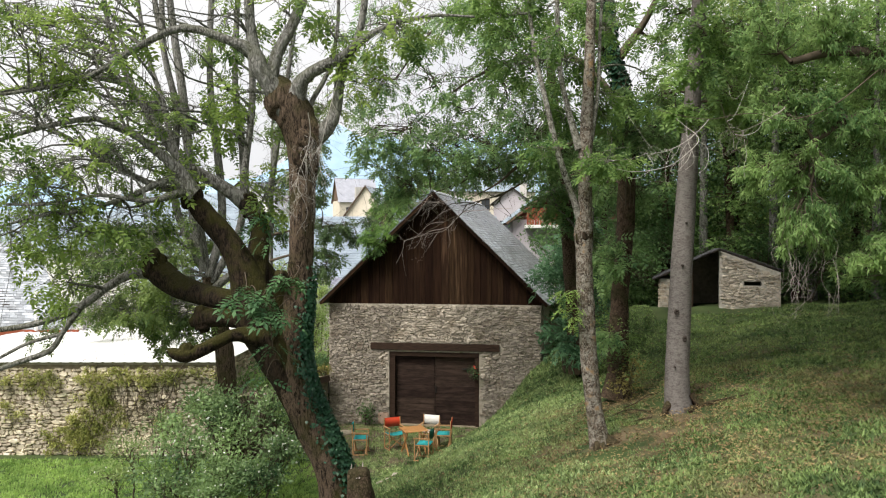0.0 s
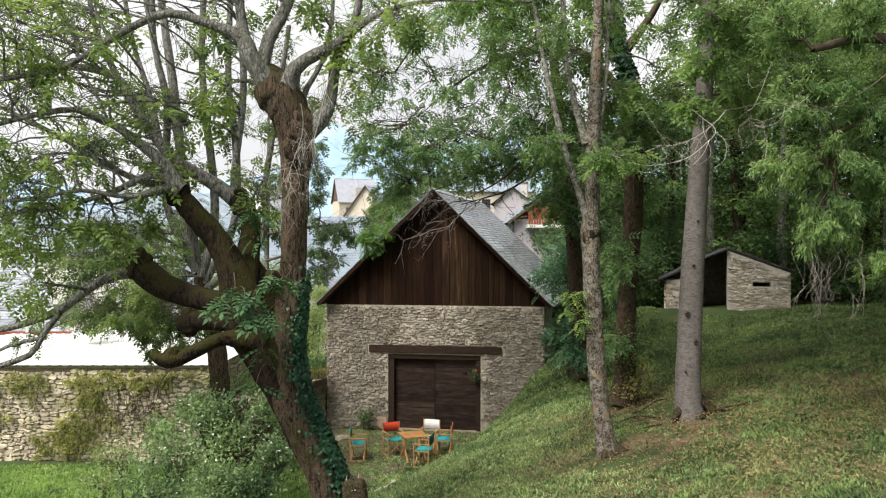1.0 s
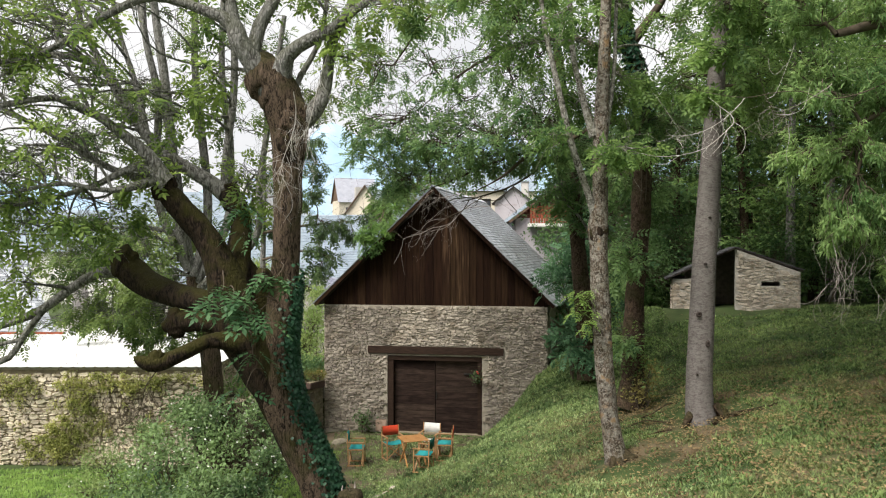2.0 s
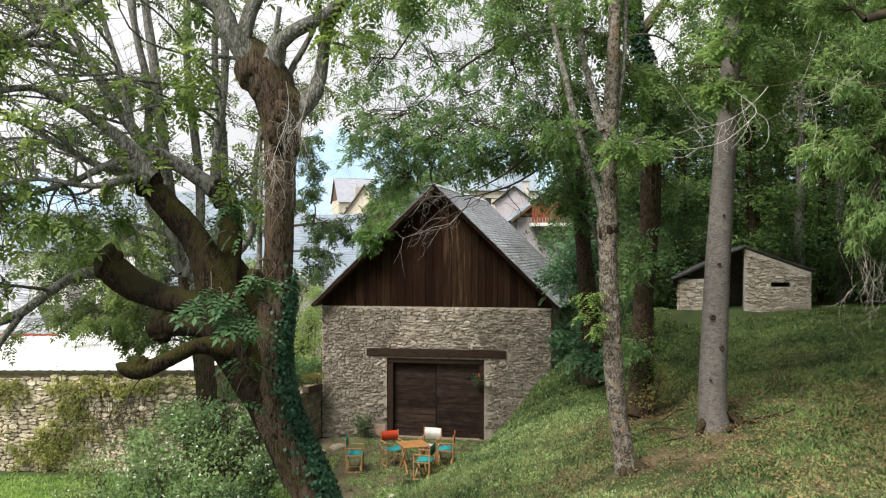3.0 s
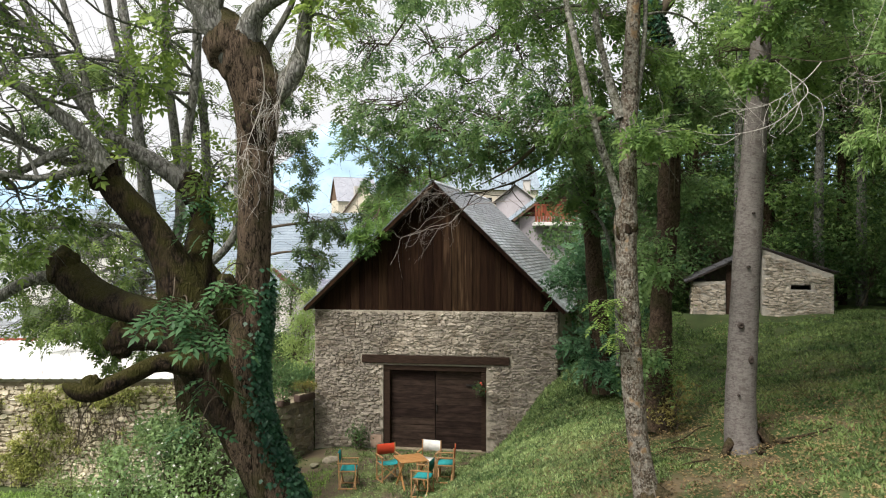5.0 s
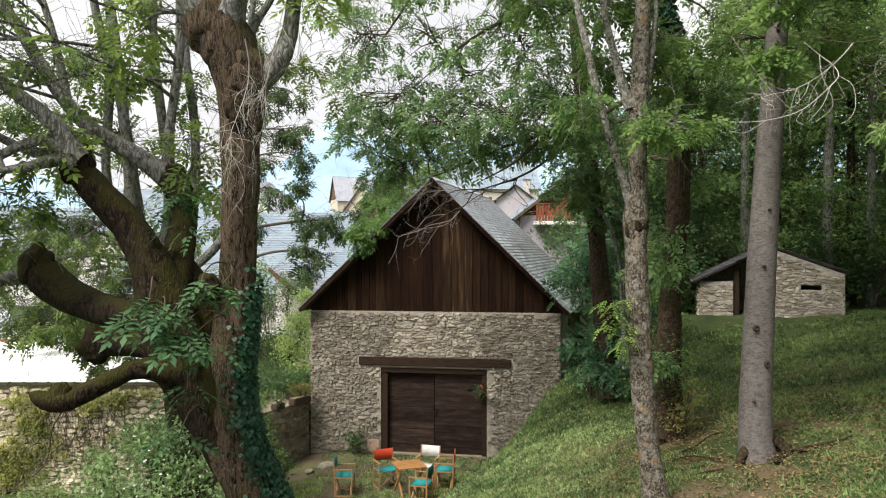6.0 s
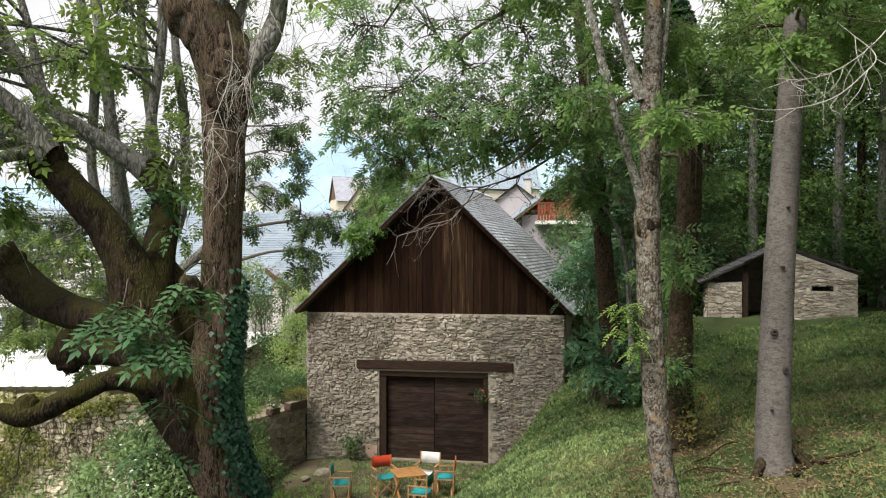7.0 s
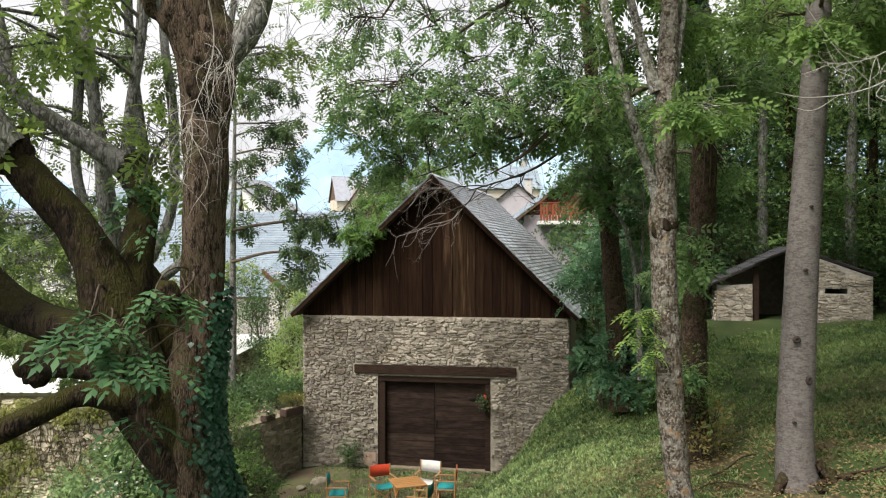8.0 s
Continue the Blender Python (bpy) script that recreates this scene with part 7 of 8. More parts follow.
# bare earth of the yard, its colour lowered to carry the shade there
M_YARD = mat("yard_earth", (0.075, 0.058, 0.038), (0.15, 0.118, 0.078), 1.6, 0.95, 0.5, fine=35, spot=(0.115, 0.15, 0.05), spot_amt=0.8, spot_scale=0.9)
gx2, gy2 = np.meshgrid(np.linspace(-4.4, 1.6, 40), np.linspace(20.3, 26.6, 42))
inside = (gx2 > -4.3 + np.maximum(0, 24.6 - gy2) * 0.15) & (gx2 < -1.7 + (gy2 - 20) * 0.52) & (gy2 < 26.55 - 0.16 * (gx2 + 3.9))
i2 = np.arange(41)[:, None] * 40 + np.arange(39)[None]
ok = inside[:-1, :-1] & inside[1:, 1:] & inside[1:, :-1] & inside[:-1, 1:]
q = np.stack([i2, i2 + 1, i2 + 41, i2 + 40], -1)[ok]
yard = thing("yard", "trodden earth yard before the barn door", "yard", kind="structure",
             data=quads_np("yard", np.stack([gx2, gy2, ground_z(gx2, gy2) + 0.012 + 0.006 * np.sin(gx2 * 7) * np.sin(gy2 * 6)], -1).reshape(-1, 3), q, M_YARD, True))

# edging stones at the foot of the bank
g = np.random.default_rng(311)


def boulder(name, label, x, y, z, s, material, seed):
    gg = np.random.default_rng(seed)
    bm = bmesh.new()
    bmesh.ops.create_icosphere(bm, subdivisions=2, radius=1)
    f = gg.normal(0, 1, (4, 3)) * 1.6
    for v in bm.verts:
        c = np.array(v.co)
        k = 1 + 0.14 * sum(math.sin(float(c @ q) + i) for i, q in enumerate(f))
        v.co = Vector((c[0] * s[0] * k, c[1] * s[1] * k, c[2] * s[2] * k))
    me = bpy.data.meshes.new(name)
    bm.to_mesh(me)
    bm.free()
    me.materials.append(material)
    return thing(name, label, "stone", pose(x, y, z, 0, 0, gg.uniform(0, 360)), group="edging stones of the bank", data=me)


k = 0
for t in np.linspace(0, 1, 22):
    y = 19.6 + 6.0 * t
    x = 1.65 - 0.53 * (25.7 - y) + 0.42 * float(ease((y - 19.5) / 4)) + 0.04 + g.normal(0, 0.06)
    s = g.uniform(0.06, 0.16)
    boulder("stone", "rough pale edging stone half sunk in the bank", x, y, float(ground_z(x, y)) + s * 0.15, (s * 1.3, s, s * 0.6), M_STONE, 400 + k)
    k += 1
boulder("stone", "grey loose stone lying in the yard", -3.2, 24.9, 0.05, (0.26, 0.16, 0.09), M_STONE_DARK, 460)
boulder("stone", "grey loose stone lying in the yard", -3.6, 24.4, 0.03, (0.14, 0.12, 0.06), M_STONE_DARK, 461)


# ---- bushes ----
def bush(name, label, lobes, material, leaf_len, per, rng, template=LEAF_ONE, flowers=0, stems=M_TWIG_DARK, base=None, category="bush", flower_mat=None, group="", scatter=1.3, stem_r=0.03):
    """A bush: lobes (x, y, z, rx, ry, rz, clumps) on stems from its foot."""
    cx = np.mean([l[0] for l in lobes])
    cy = np.mean([l[1] for l in lobes])
    z0 = float(ground_z(cx, cy)) if base is None else base
    ob = thing(name, label, category, group=group)
    paths, at, way, fl = [], [], [], []
    for x, y, z, rx, ry, rz, n in lobes:
        foot = np.array([x * 0.6 + cx * 0.4, y * 0.6 + cy * 0.4, z0 - 0.05])
        main = bend(foot, (x, y, z), stem_r, stem_r * 0.35, rng, 0.05, 0.06, 6)
        paths.append(main)
        for _ in range(int(n)):
            d = rng.normal(0, 1, 3)
            d /= np.linalg.norm(d)
            if d[2] < -0.4:
                d[2] *= -0.5
            e = np.array([x, y, z]) + d * np.array([rx, ry, rz]) * rng.uniform(0.55, 1.05)
            paths.append(bend(main[rng.integers(2, 6)], e, 0.008, 0.003, rng, 0.05, 0.08, 5))
            m = rng.poisson(per)
            q = e + rng.normal(0, leaf_len * scatter, (m, 3))
            at.append(q)
            way.append(d * 0.8 + rng.normal(0, 0.7, (m, 3)))
            if rng.random() < flowers:
                fl.append(e + d * leaf_len + rng.normal(0, 0.04, 3))
    tagged(part("stemwork", tubes("stems", paths, stems, 5), ob), kind="stuff")
    tagged(part("foliage", leaves("foliage", template, np.vstack(at), np.vstack(way), leaf_len, material, rng), ob), kind="stuff")
    if fl:
        fl = np.array(fl)
        pet = np.array([[[0, 0, 0], [0.4 * math.cos(a - 0.5), 0.4 * math.sin(a - 0.5), 0.1], [math.cos(a) * 0.6, math.sin(a) * 0.6, 0.1], [0.4 * math.cos(a + 0.5), 0.4 * math.sin(a + 0.5), 0.1]] for a in np.linspace(0, 2 * np.pi, 5, endpoint=False)])
        tagged(part("blossom", leaves("blossom", pet, fl, rng.normal(0, 1, (len(fl), 3)), 0.05, flower_mat or M_PETAL, rng), ob), kind="stuff")
    return ob


rbu = np.random.default_rng(501)
bush("flowering_bush", "bushy shrub with small white blossoms by the wall", [cl((-6.15, 18.40, 1.23), 0.7, 0.6, 0.4, 55), cl((-4.99, 18.60, 1.46), 0.6, 0.6, 0.5, 60), cl((-4.30, 18.90, 1.94), 0.4, 0.4, 0.5, 40), cl((-6.70, 18.80, 1.61), 0.35, 0.4, 0.3, 24), cl((-5.45, 18.80, 1.96), 0.35, 0.4, 0.4, 30), cl((-6.90, 18.00, 0.80), 0.35, 0.35, 0.25, 18), cl((-6.27, 17.60, 0.57), 0.7, 0.5, 0.25, 50), cl((-5.03, 17.80, 0.87), 0.7, 0.6, 0.35, 60), cl((-4.20, 17.60, 0.73), 0.6, 0.5, 0.3, 60), cl((-3.81, 18.20, 1.22), 0.5, 0.5, 0.4, 60), cl((-5.85, 19.20, 2.09), 0.6, 0.5, 0.4, 60), cl((-5.15, 17.30, 0.44), 0.7, 0.4, 0.25, 50)], leaf_mat("flowering_bush_leaf", (0.030, 0.075, 0.034), (0.28, 0.40, 0.17), 0.4), 0.12, 18, rbu, flowers=0.8)
bush("shrub", "light green shrub at the foot of the garden wall", [cl((-7.75, 19.00, 1.01), 0.6, 0.5, 0.45, 35), cl((-8.05, 18.40, 0.56), 0.5, 0.5, 0.3, 30), cl((-7.13, 19.60, 1.43), 0.5, 0.5, 0.4, 30)], M_LEAF_LIGHT, 0.08, 22, rbu, flowers=0.1)
bush("shrub", "dark green shrub round the ash stem", [cl((-5.42, 20.80, 2.22), 0.7, 0.6, 0.6, 45), cl((-6.43, 20.60, 1.80), 0.6, 0.6, 0.5, 40), cl((-4.55, 21.00, 2.33), 0.6, 0.6, 0.7, 45), cl((-4.00, 20.60, 1.49), 0.4, 0.5, 0.6, 30)], M_LEAF_MID, 0.09, 24, rbu)
bush("shrub", "low green plants along the foot of the bed wall", [cl((-4.63, 22.60, 1.01), 0.4, 0.35, 0.4, 30), cl((-4.01, 22.40, 0.69), 0.4, 0.3, 0.3, 30), cl((-4.52, 22.90, 1.57), 0.3, 0.3, 0.3, 18)], M_LEAF_DARK, 0.085, 18, rbu)
bush("shrub", "light green shrub beside the barn corner", [cl((-4.95, 30.50, 3.21), 0.55, 0.6, 0.7, 50), cl((-5.22, 30.00, 2.35), 0.5, 0.6, 0.6, 40), cl((-4.86, 31.00, 4.10), 0.35, 0.5, 0.4, 30), cl((-4.75, 29.00, 1.80), 0.5, 0.6, 0.4, 35), cl((-4.31, 29.50, 2.60), 0.3, 0.5, 0.6, 30)], leaf_mat("pale_shrub_leaf", (0.15, 0.25, 0.075), (0.40, 0.50, 0.19), 0.45), 0.12, 24, rbu, base=1.4)
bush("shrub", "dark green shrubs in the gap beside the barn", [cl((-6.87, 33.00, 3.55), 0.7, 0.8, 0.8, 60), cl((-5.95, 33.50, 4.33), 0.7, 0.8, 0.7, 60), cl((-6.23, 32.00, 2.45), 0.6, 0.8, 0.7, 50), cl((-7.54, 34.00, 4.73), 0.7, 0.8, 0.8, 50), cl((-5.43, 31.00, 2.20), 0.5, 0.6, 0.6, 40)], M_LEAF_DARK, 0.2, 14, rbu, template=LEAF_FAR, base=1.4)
bush("bed_plants", "leafy green plants filling the raised bed", [cl((-5.55, 27.00, 1.59), 0.6, 0.6, 0.25, 40), cl((-5.05, 27.60, 1.88), 0.6, 0.6, 0.3, 40), cl((-5.57, 25.60, 1.57), 0.5, 0.5, 0.2, 30), cl((-4.59, 27.00, 1.75), 0.4, 0.5, 0.25, 34), cl((-5.71, 29.00, 1.89), 0.7, 0.7, 0.4, 50), cl((-6.03, 27.00, 1.83), 0.6, 0.6, 0.3, 40), cl((-4.47, 28.00, 1.81), 0.4, 0.5, 0.3, 30)], M_LEAF_BUSH, 0.11, 22, rbu, base=1.4, category="plants")
M_POT = mat("dark_planter", (0.05, 0.035, 0.03), (0.09, 0.06, 0.05), 6, 0.7, 0.2)
M_PINK = mat("pink_petal", (0.62, 0.30, 0.34), (0.75, 0.55, 0.55), 8, 0.6, 0.0)


def trough(x, y, z, w, d, h, label, yaw):
    ob = thing("planter", label, "planter", pose(x, y, z, 0, 0, yaw))
    part("trough", box_mesh("trough", (-w / 2, -d / 2, 0), (w / 2, d / 2, h), M_POT, 0.02), ob)
    part("soil", box_mesh("soil", (-w / 2 + 0.03, -d / 2 + 0.03, h + 0.001), (w / 2 - 0.03, d / 2 - 0.03, h + 0.012), M_EARTH), ob)
    return ob


trough(-4.15, 26.05, 1.50, 0.7, 0.26, 0.2, "dark window-box planter standing on the wall", 58)
bush("planter_flowers", "yellow-green heath plants in a planter", [(-4.15, 26.05, 1.88, 0.34, 0.26, 0.14, 40), (-4.02, 26.25, 1.9, 0.2, 0.2, 0.12, 20)], leaf_mat("yellow_green_leaf", (0.10, 0.11, 0.03), (0.24, 0.23, 0.06)), 0.05, 26, rbu, template=LEAF_LONG, base=1.72, category="plants", flowers=0.25, flower_mat=mat("orange_bloom", (0.45, 0.22, 0.10), (0.55, 0.33, 0.16), 8, 0.7, 0.0))
trough(-4.62, 25.3, 1.50, 0.36, 0.22, 0.16, "small dark flower pot on the wall", 58)
bush("potted_flowers", "pink and white blossoms in a pot", [(-4.62, 25.3, 1.74, 0.2, 0.16, 0.08, 22)], M_LEAF_BUSH, 0.05, 14, rbu, base=1.66, category="plants", flowers=0.95, flower_mat=M_PINK)

# shrubs at the barn's east corner and round the stems
bush("shrub", "dark blue-green ash scrub against the barn's corner", [cl((3.66, 24.2, 5.58), 0.45, 0.4, 0.42, 14), cl((3.48, 23.9, 4.98), 0.52, 0.44, 0.36, 17), cl((4.14, 23.3, 4.25), 0.36, 0.34, 0.40, 12), cl((3.42, 22.9, 3.36), 0.20, 0.25, 0.12, 5), cl((3.72, 22.6, 3.05), 0.40, 0.36, 0.26, 11), cl((3.86, 22.5, 3.46), 0.52, 0.46, 0.51, 15), cl((4.46, 23.5, 5.6), 0.47, 0.38, 0.67, 16), cl((4.36, 22.6, 3.96), 0.51, 0.41, 0.51, 14), cl((3.96, 22.0, 2.92), 0.49, 0.39, 0.31, 12), cl((4.5, 25.0, 6.6), 0.6, 0.5, 0.6, 16), cl((5.0, 25.4, 4.6), 0.6, 0.5, 0.8, 18)], leaf_mat("corner_shrub_leaf", (0.018, 0.062, 0.036), (0.18, 0.33, 0.17), 0.40), 0.36, 8, rbu, template=LEAF_FRESH, scatter=0.5)
bush("shrub", "undergrowth round the brown trunk's foot", [cl((4.24, 18.20, 3.79), 0.25, 0.25, 0.5, 26), cl((4.14, 18.80, 4.19), 0.3, 0.3, 0.4, 22), cl((4.13, 18.00, 3.36), 0.22, 0.2, 0.22, 16), cl((3.98, 18.60, 3.43), 0.3, 0.25, 0.3, 18)], M_LEAF_MID, 0.14, 10, rbu, template=LEAF_FAR)
bush("shrub", "yellowing dry undergrowth at the brown trunk's foot", [cl((4.32, 17.75, 3.02), 0.16, 0.16, 0.22, 14), cl((4.10, 17.70, 2.86), 0.22, 0.18, 0.12, 12), cl((4.42, 17.90, 3.30), 0.12, 0.12, 0.16, 8), cl((4.36, 17.70, 2.74), 0.2, 0.15, 0.1, 10)], leaf_mat("dry_shrub_leaf", (0.07, 0.055, 0.020), (0.28, 0.25, 0.08), 0.3, 0.6), 0.09, 9, rbu, stem_r=0.012)
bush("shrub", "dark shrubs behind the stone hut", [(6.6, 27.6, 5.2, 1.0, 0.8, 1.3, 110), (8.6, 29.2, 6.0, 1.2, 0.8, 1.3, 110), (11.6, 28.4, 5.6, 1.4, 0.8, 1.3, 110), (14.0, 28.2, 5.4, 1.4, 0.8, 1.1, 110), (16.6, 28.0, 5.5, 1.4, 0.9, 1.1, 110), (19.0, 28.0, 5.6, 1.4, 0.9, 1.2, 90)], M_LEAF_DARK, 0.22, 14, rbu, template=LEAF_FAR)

# creepers on the garden wall
g = np.random.default_rng(521)
at, way, stems = [], [], []
for u0, z0, su, sz, n in ((-12.7, 2.05, 0.5, 0.16, 18), (-10.75, 1.7, 0.35, 0.42, 34), (-10.9, 0.35, 0.4, 0.35, 40), (-12.0, 0.15, 0.5, 0.2, 18), (-9.6, 2.0, 0.8, 0.2, 16), (-11.3, 1.1, 0.9, 0.5, 22), (-8.4, 1.2, 0.6, 0.6, 10), (-13.4, 1.2, 0.5, 0.5, 8), (-8.2, 2.1, 0.6, 0.18, 14)):
    for _ in range(n):
        u, z = g.normal(u0, su), g.normal(z0, sz)
        m = g.integers(25, 70)
        k = g.uniform(0.05, 0.13)
        at.append(np.stack([u + g.normal(0, k, m), 23.92 - np.abs(g.normal(0, 0.09, m)), z + g.normal(0, k * 0.8, m)], -1))
        w = g.normal(0, 0.6, (m, 3))
        w[:, 1] -= 0.5
        w[:, 2] -= 0.4
        way.append(w)
        stems.append(bend((u, 23.93, z), (u + g.normal(0, 0.4), 23.93, z - g.uniform(0.3, 1.2)), 0.006, 0.003, g, 0, 0.1, 6))
for _ in range(110):
    u = g.normal(-9.2, 0.7)
    stems.append(bend((u, 23.9, g.uniform(1.0, 2.1)), (u + g.normal(0, 0.5), 23.88, g.uniform(-0.2, 0.9)), 0.006, 0.003, g, 0, 0.12, 7))
cr = thing("wall_creeper", "pale green creepers and bare vines on the garden wall", "creeper")
at, way = np.vstack(at), np.vstack(way)
kk = at[:, 2] < 2.4
tagged(part("foliage", leaves("foliage", LEAF_ONE, at[kk], way[kk], 0.09, leaf_mat("creeper_leaf", (0.15, 0.18, 0.05), (0.46, 0.47, 0.17), 0.42), g), cr), kind="stuff")
tagged(part("vine_cover", tubes("vines", stems, M_TWIG_DARK, 5), cr), kind="stuff")

# ivy climbing two stems
IVY = np.array([[[0, 0, 0], [0.35, 0.5, 0.02], [1, 0, -0.08], [0.35, -0.5, 0.02]]])


def ivy_on(label, pts, lo, hi, density, facing, spread_, size, seed):
    g = np.random.default_rng(seed)
    path = smooth_path(pts, 0.1)
    at, way = [], []
    for p in path:
        dens = density * ease((p[2] - lo) / 1.0) * (1 - ease((p[2] - hi) / 1.1))
        for _ in range(g.poisson(dens)):
            a = g.normal(facing, spread_)
            d = np.array([math.cos(a), math.sin(a), 0])
            at.append(p[:3] + d * (p[3] * 1.06 + g.uniform(0, 0.06)) + np.array([0, 0, g.uniform(-0.06, 0.06)]))
            way.append(d * 0.5 + np.array([g.normal(0, 0.3), g.normal(0, 0.3), -0.8]))
    ob = thing("ivy", label, "ivy")
    at, way = np.array(at), np.array(way)
    nrm = way.copy()
    nrm[:, 2] = 0.25
    x_ = way / np.linalg.norm(way, axis=1)[:, None]
    y_ = np.cross(nrm, x_)
    y_ /= np.linalg.norm(y_, axis=1)[:, None] + 1e-9
    z_ = np.cross(x_, y_)
    s_ = g.uniform(size * 0.65, size * 1.25, len(at))
    tt = IVY.reshape(-1, 3)
    vv = (at[:, None] + s_[:, None, None] * (x_[:, None] * tt[None, :, :1] + y_[:, None] * tt[None, :, 1:2] + z_[:, None] * tt[None, :, 2:3])).reshape(-1, 3)
    tagged(part("leaf_cover", quads_np("ivy", vv, np.arange(len(vv)).reshape(-1, 4), M_LEAF_IVY), ob), kind="stuff")
    sel = path[(path[:, 2] > lo - 0.8) & (path[:, 2] < hi + 0.4)]
    tagged(part("stemwork", tubes("stems", [np.column_stack([sel[:, 0] + sel[:, 3] * math.cos(facing + a0), sel[:, 1] + sel[:, 3] * math.sin(facing + a0), sel[:, 2], np.full(len(sel), 0.012)]) for a0 in (-0.5, 0.0, 0.5)], M_TWIG_DARK, 6), ob), kind="stuff")
    return ob


ivy_on("dark glossy ivy climbing the old ash stem", A_TRUNK[0], 0.9, 4.75, 200, -0.15, 0.42, 0.058, 531)
ivy_on("dark ivy wrapping the brown stem's upper part", T2_TRUNK[0], 7.8, 12.6, 40, -1.4, 1.3, 0.11, 532)

# stump beside the ash
g = np.random.default_rng(541)
sp = smooth_path([(-1.20, 12.30, 1.33, 0.272), (-1.29, 12.30, 1.96, 0.190), (-1.33, 12.30, 2.28, 0.163), (-1.36, 12.30, 2.45, 0.149), (-1.37, 12.30, 2.51, 0.109), (-1.37, 12.30, 2.52, 0.014)], 0.05)
stump = thing("tree_stump", "dark rotting stump with a pale broken top", "stump")
part("trunk", tubes("trunk", [sp], M_BARK_T2, 20, 0.3, g), stump)
for k in range(9):
    a = 2 * math.pi * k / 9 + g.normal(0, 0.2)
    c = np.array((-1.37, 12.30, 2.43)) + [0.10 * math.cos(a), 0.10 * math.sin(a), -0.05]
    e = c + [g.normal(0, 0.03), g.normal(0, 0.03), g.uniform(0.08, 0.26)]
    part("splinter", tubes("splinter", [bend(c, e, 0.035, 0.004, g, 0, 0.05, 5)], M_TWIG if k % 3 else M_BARK_BIG, 6), stump)


# ---- dead twigs ----
def spray(name, label, start, end, n, spread_, r, seed, material, sag=-0.1, sub=3, category="branch"):
    """A bare bough with forking, curling twigs."""
    g = np.random.default_rng(seed)
    ob = thing(name, label, category)
    main = bend(start, end, r, r * 0.35, g, sag, 0.11, 12)
    paths = [main]
    for _ in range(n):
        s = main[g.integers(3, 12)]
        e = s[:3] + g.normal(0, 1, 3) * spread_ + (np.array(end) - np.array(start)) * 0.25
        tw = bend(s, e, r * 0.4, r * 0.14, g, sag, 0.26, 10)
        paths.append(tw)
        for _ in range(sub):
            s2 = tw[g.integers(3, 9)]
            e2 = s2[:3] + g.normal(0, 1, 3) * np.array(spread_) * 0.5 - np.array([0, 0, 0.1])
            paths.append(bend(s2, e2, r * 0.16, r * 0.07, g, sag, 0.34, 9))
    tagged(part("twiggery", tubes("twigs", paths, material, 5), ob), kind="stuff")
    return ob


spray("dead_branch", "dark bare bough reaching over the slate roof", (2.96, 20.00, 8.55), (0.50, 22.00, 7.26), 6, (0.5, 0.4, 0.3), 0.035, 603, M_TWIG_DARK)


def curls(label, paths, material):
    """A dead branch whose twigs curl back on themselves."""
    ob = thing("dead_branch", label, "branch")
    for k, p in enumerate(paths):
        part("limb" if k == 0 else "twig", tubes("twig", [smooth_path(p, 0.03)], M_TWIG_DARK if k == 0 else material, 6), ob)
    return ob


M_TWIG_PALE = mat("bleached_twig", (0.33, 0.30, 0.27), (0.56, 0.53, 0.49), 9.0, 0.9, 0.2)
curls("bleached dead twigs curling round the grey trunk", [
    [(6.63, 11.60, 8.77, 0.0102), (5.81, 11.50, 8.16, 0.0095), (5.09, 11.40, 7.94, 0.0068), (4.67, 11.40, 8.04, 0.0054), (4.33, 11.40, 8.02, 0.0054), (3.95, 11.40, 7.96, 0.0048), (3.49, 11.40, 8.02, 0.0034), (3.07, 11.40, 8.14, 0.0020)],
    [(3.46, 11.40, 7.97, 0.0020), (3.62, 11.40, 7.84, 0.0048), (3.76, 11.40, 7.73, 0.0054), (3.78, 11.35, 7.63, 0.0048), (3.68, 11.30, 7.52, 0.0048), (3.42, 11.30, 7.30, 0.0041), (3.13, 11.30, 7.20, 0.0034), (2.80, 11.30, 7.17, 0.0027), (2.56, 11.30, 7.21, 0.0014)],
    [(3.62, 11.40, 7.84, 0.0034), (3.62, 11.35, 7.63, 0.0027), (3.69, 11.30, 7.41, 0.0027), (3.68, 11.30, 7.29, 0.0020), (3.53, 11.30, 7.17, 0.0014)],
    [(3.68, 11.30, 7.52, 0.0034), (3.58, 11.25, 7.33, 0.0027), (3.42, 11.20, 7.16, 0.0014)],
    [(3.42, 11.30, 7.29, 0.0027), (3.35, 11.30, 7.19, 0.0020), (3.41, 11.25, 7.13, 0.0014)],
    [(3.78, 11.35, 7.63, 0.0034), (3.89, 11.30, 7.52, 0.0027), (3.89, 11.25, 7.32, 0.0027), (3.81, 11.20, 7.19, 0.0020), (3.73, 11.20, 7.14, 0.0014)],
    [(3.05, 11.30, 7.18, 0.0020), (2.86, 11.30, 7.07, 0.0020), (2.70, 11.30, 7.09, 0.0014)],
], M_TWIG_PALE)
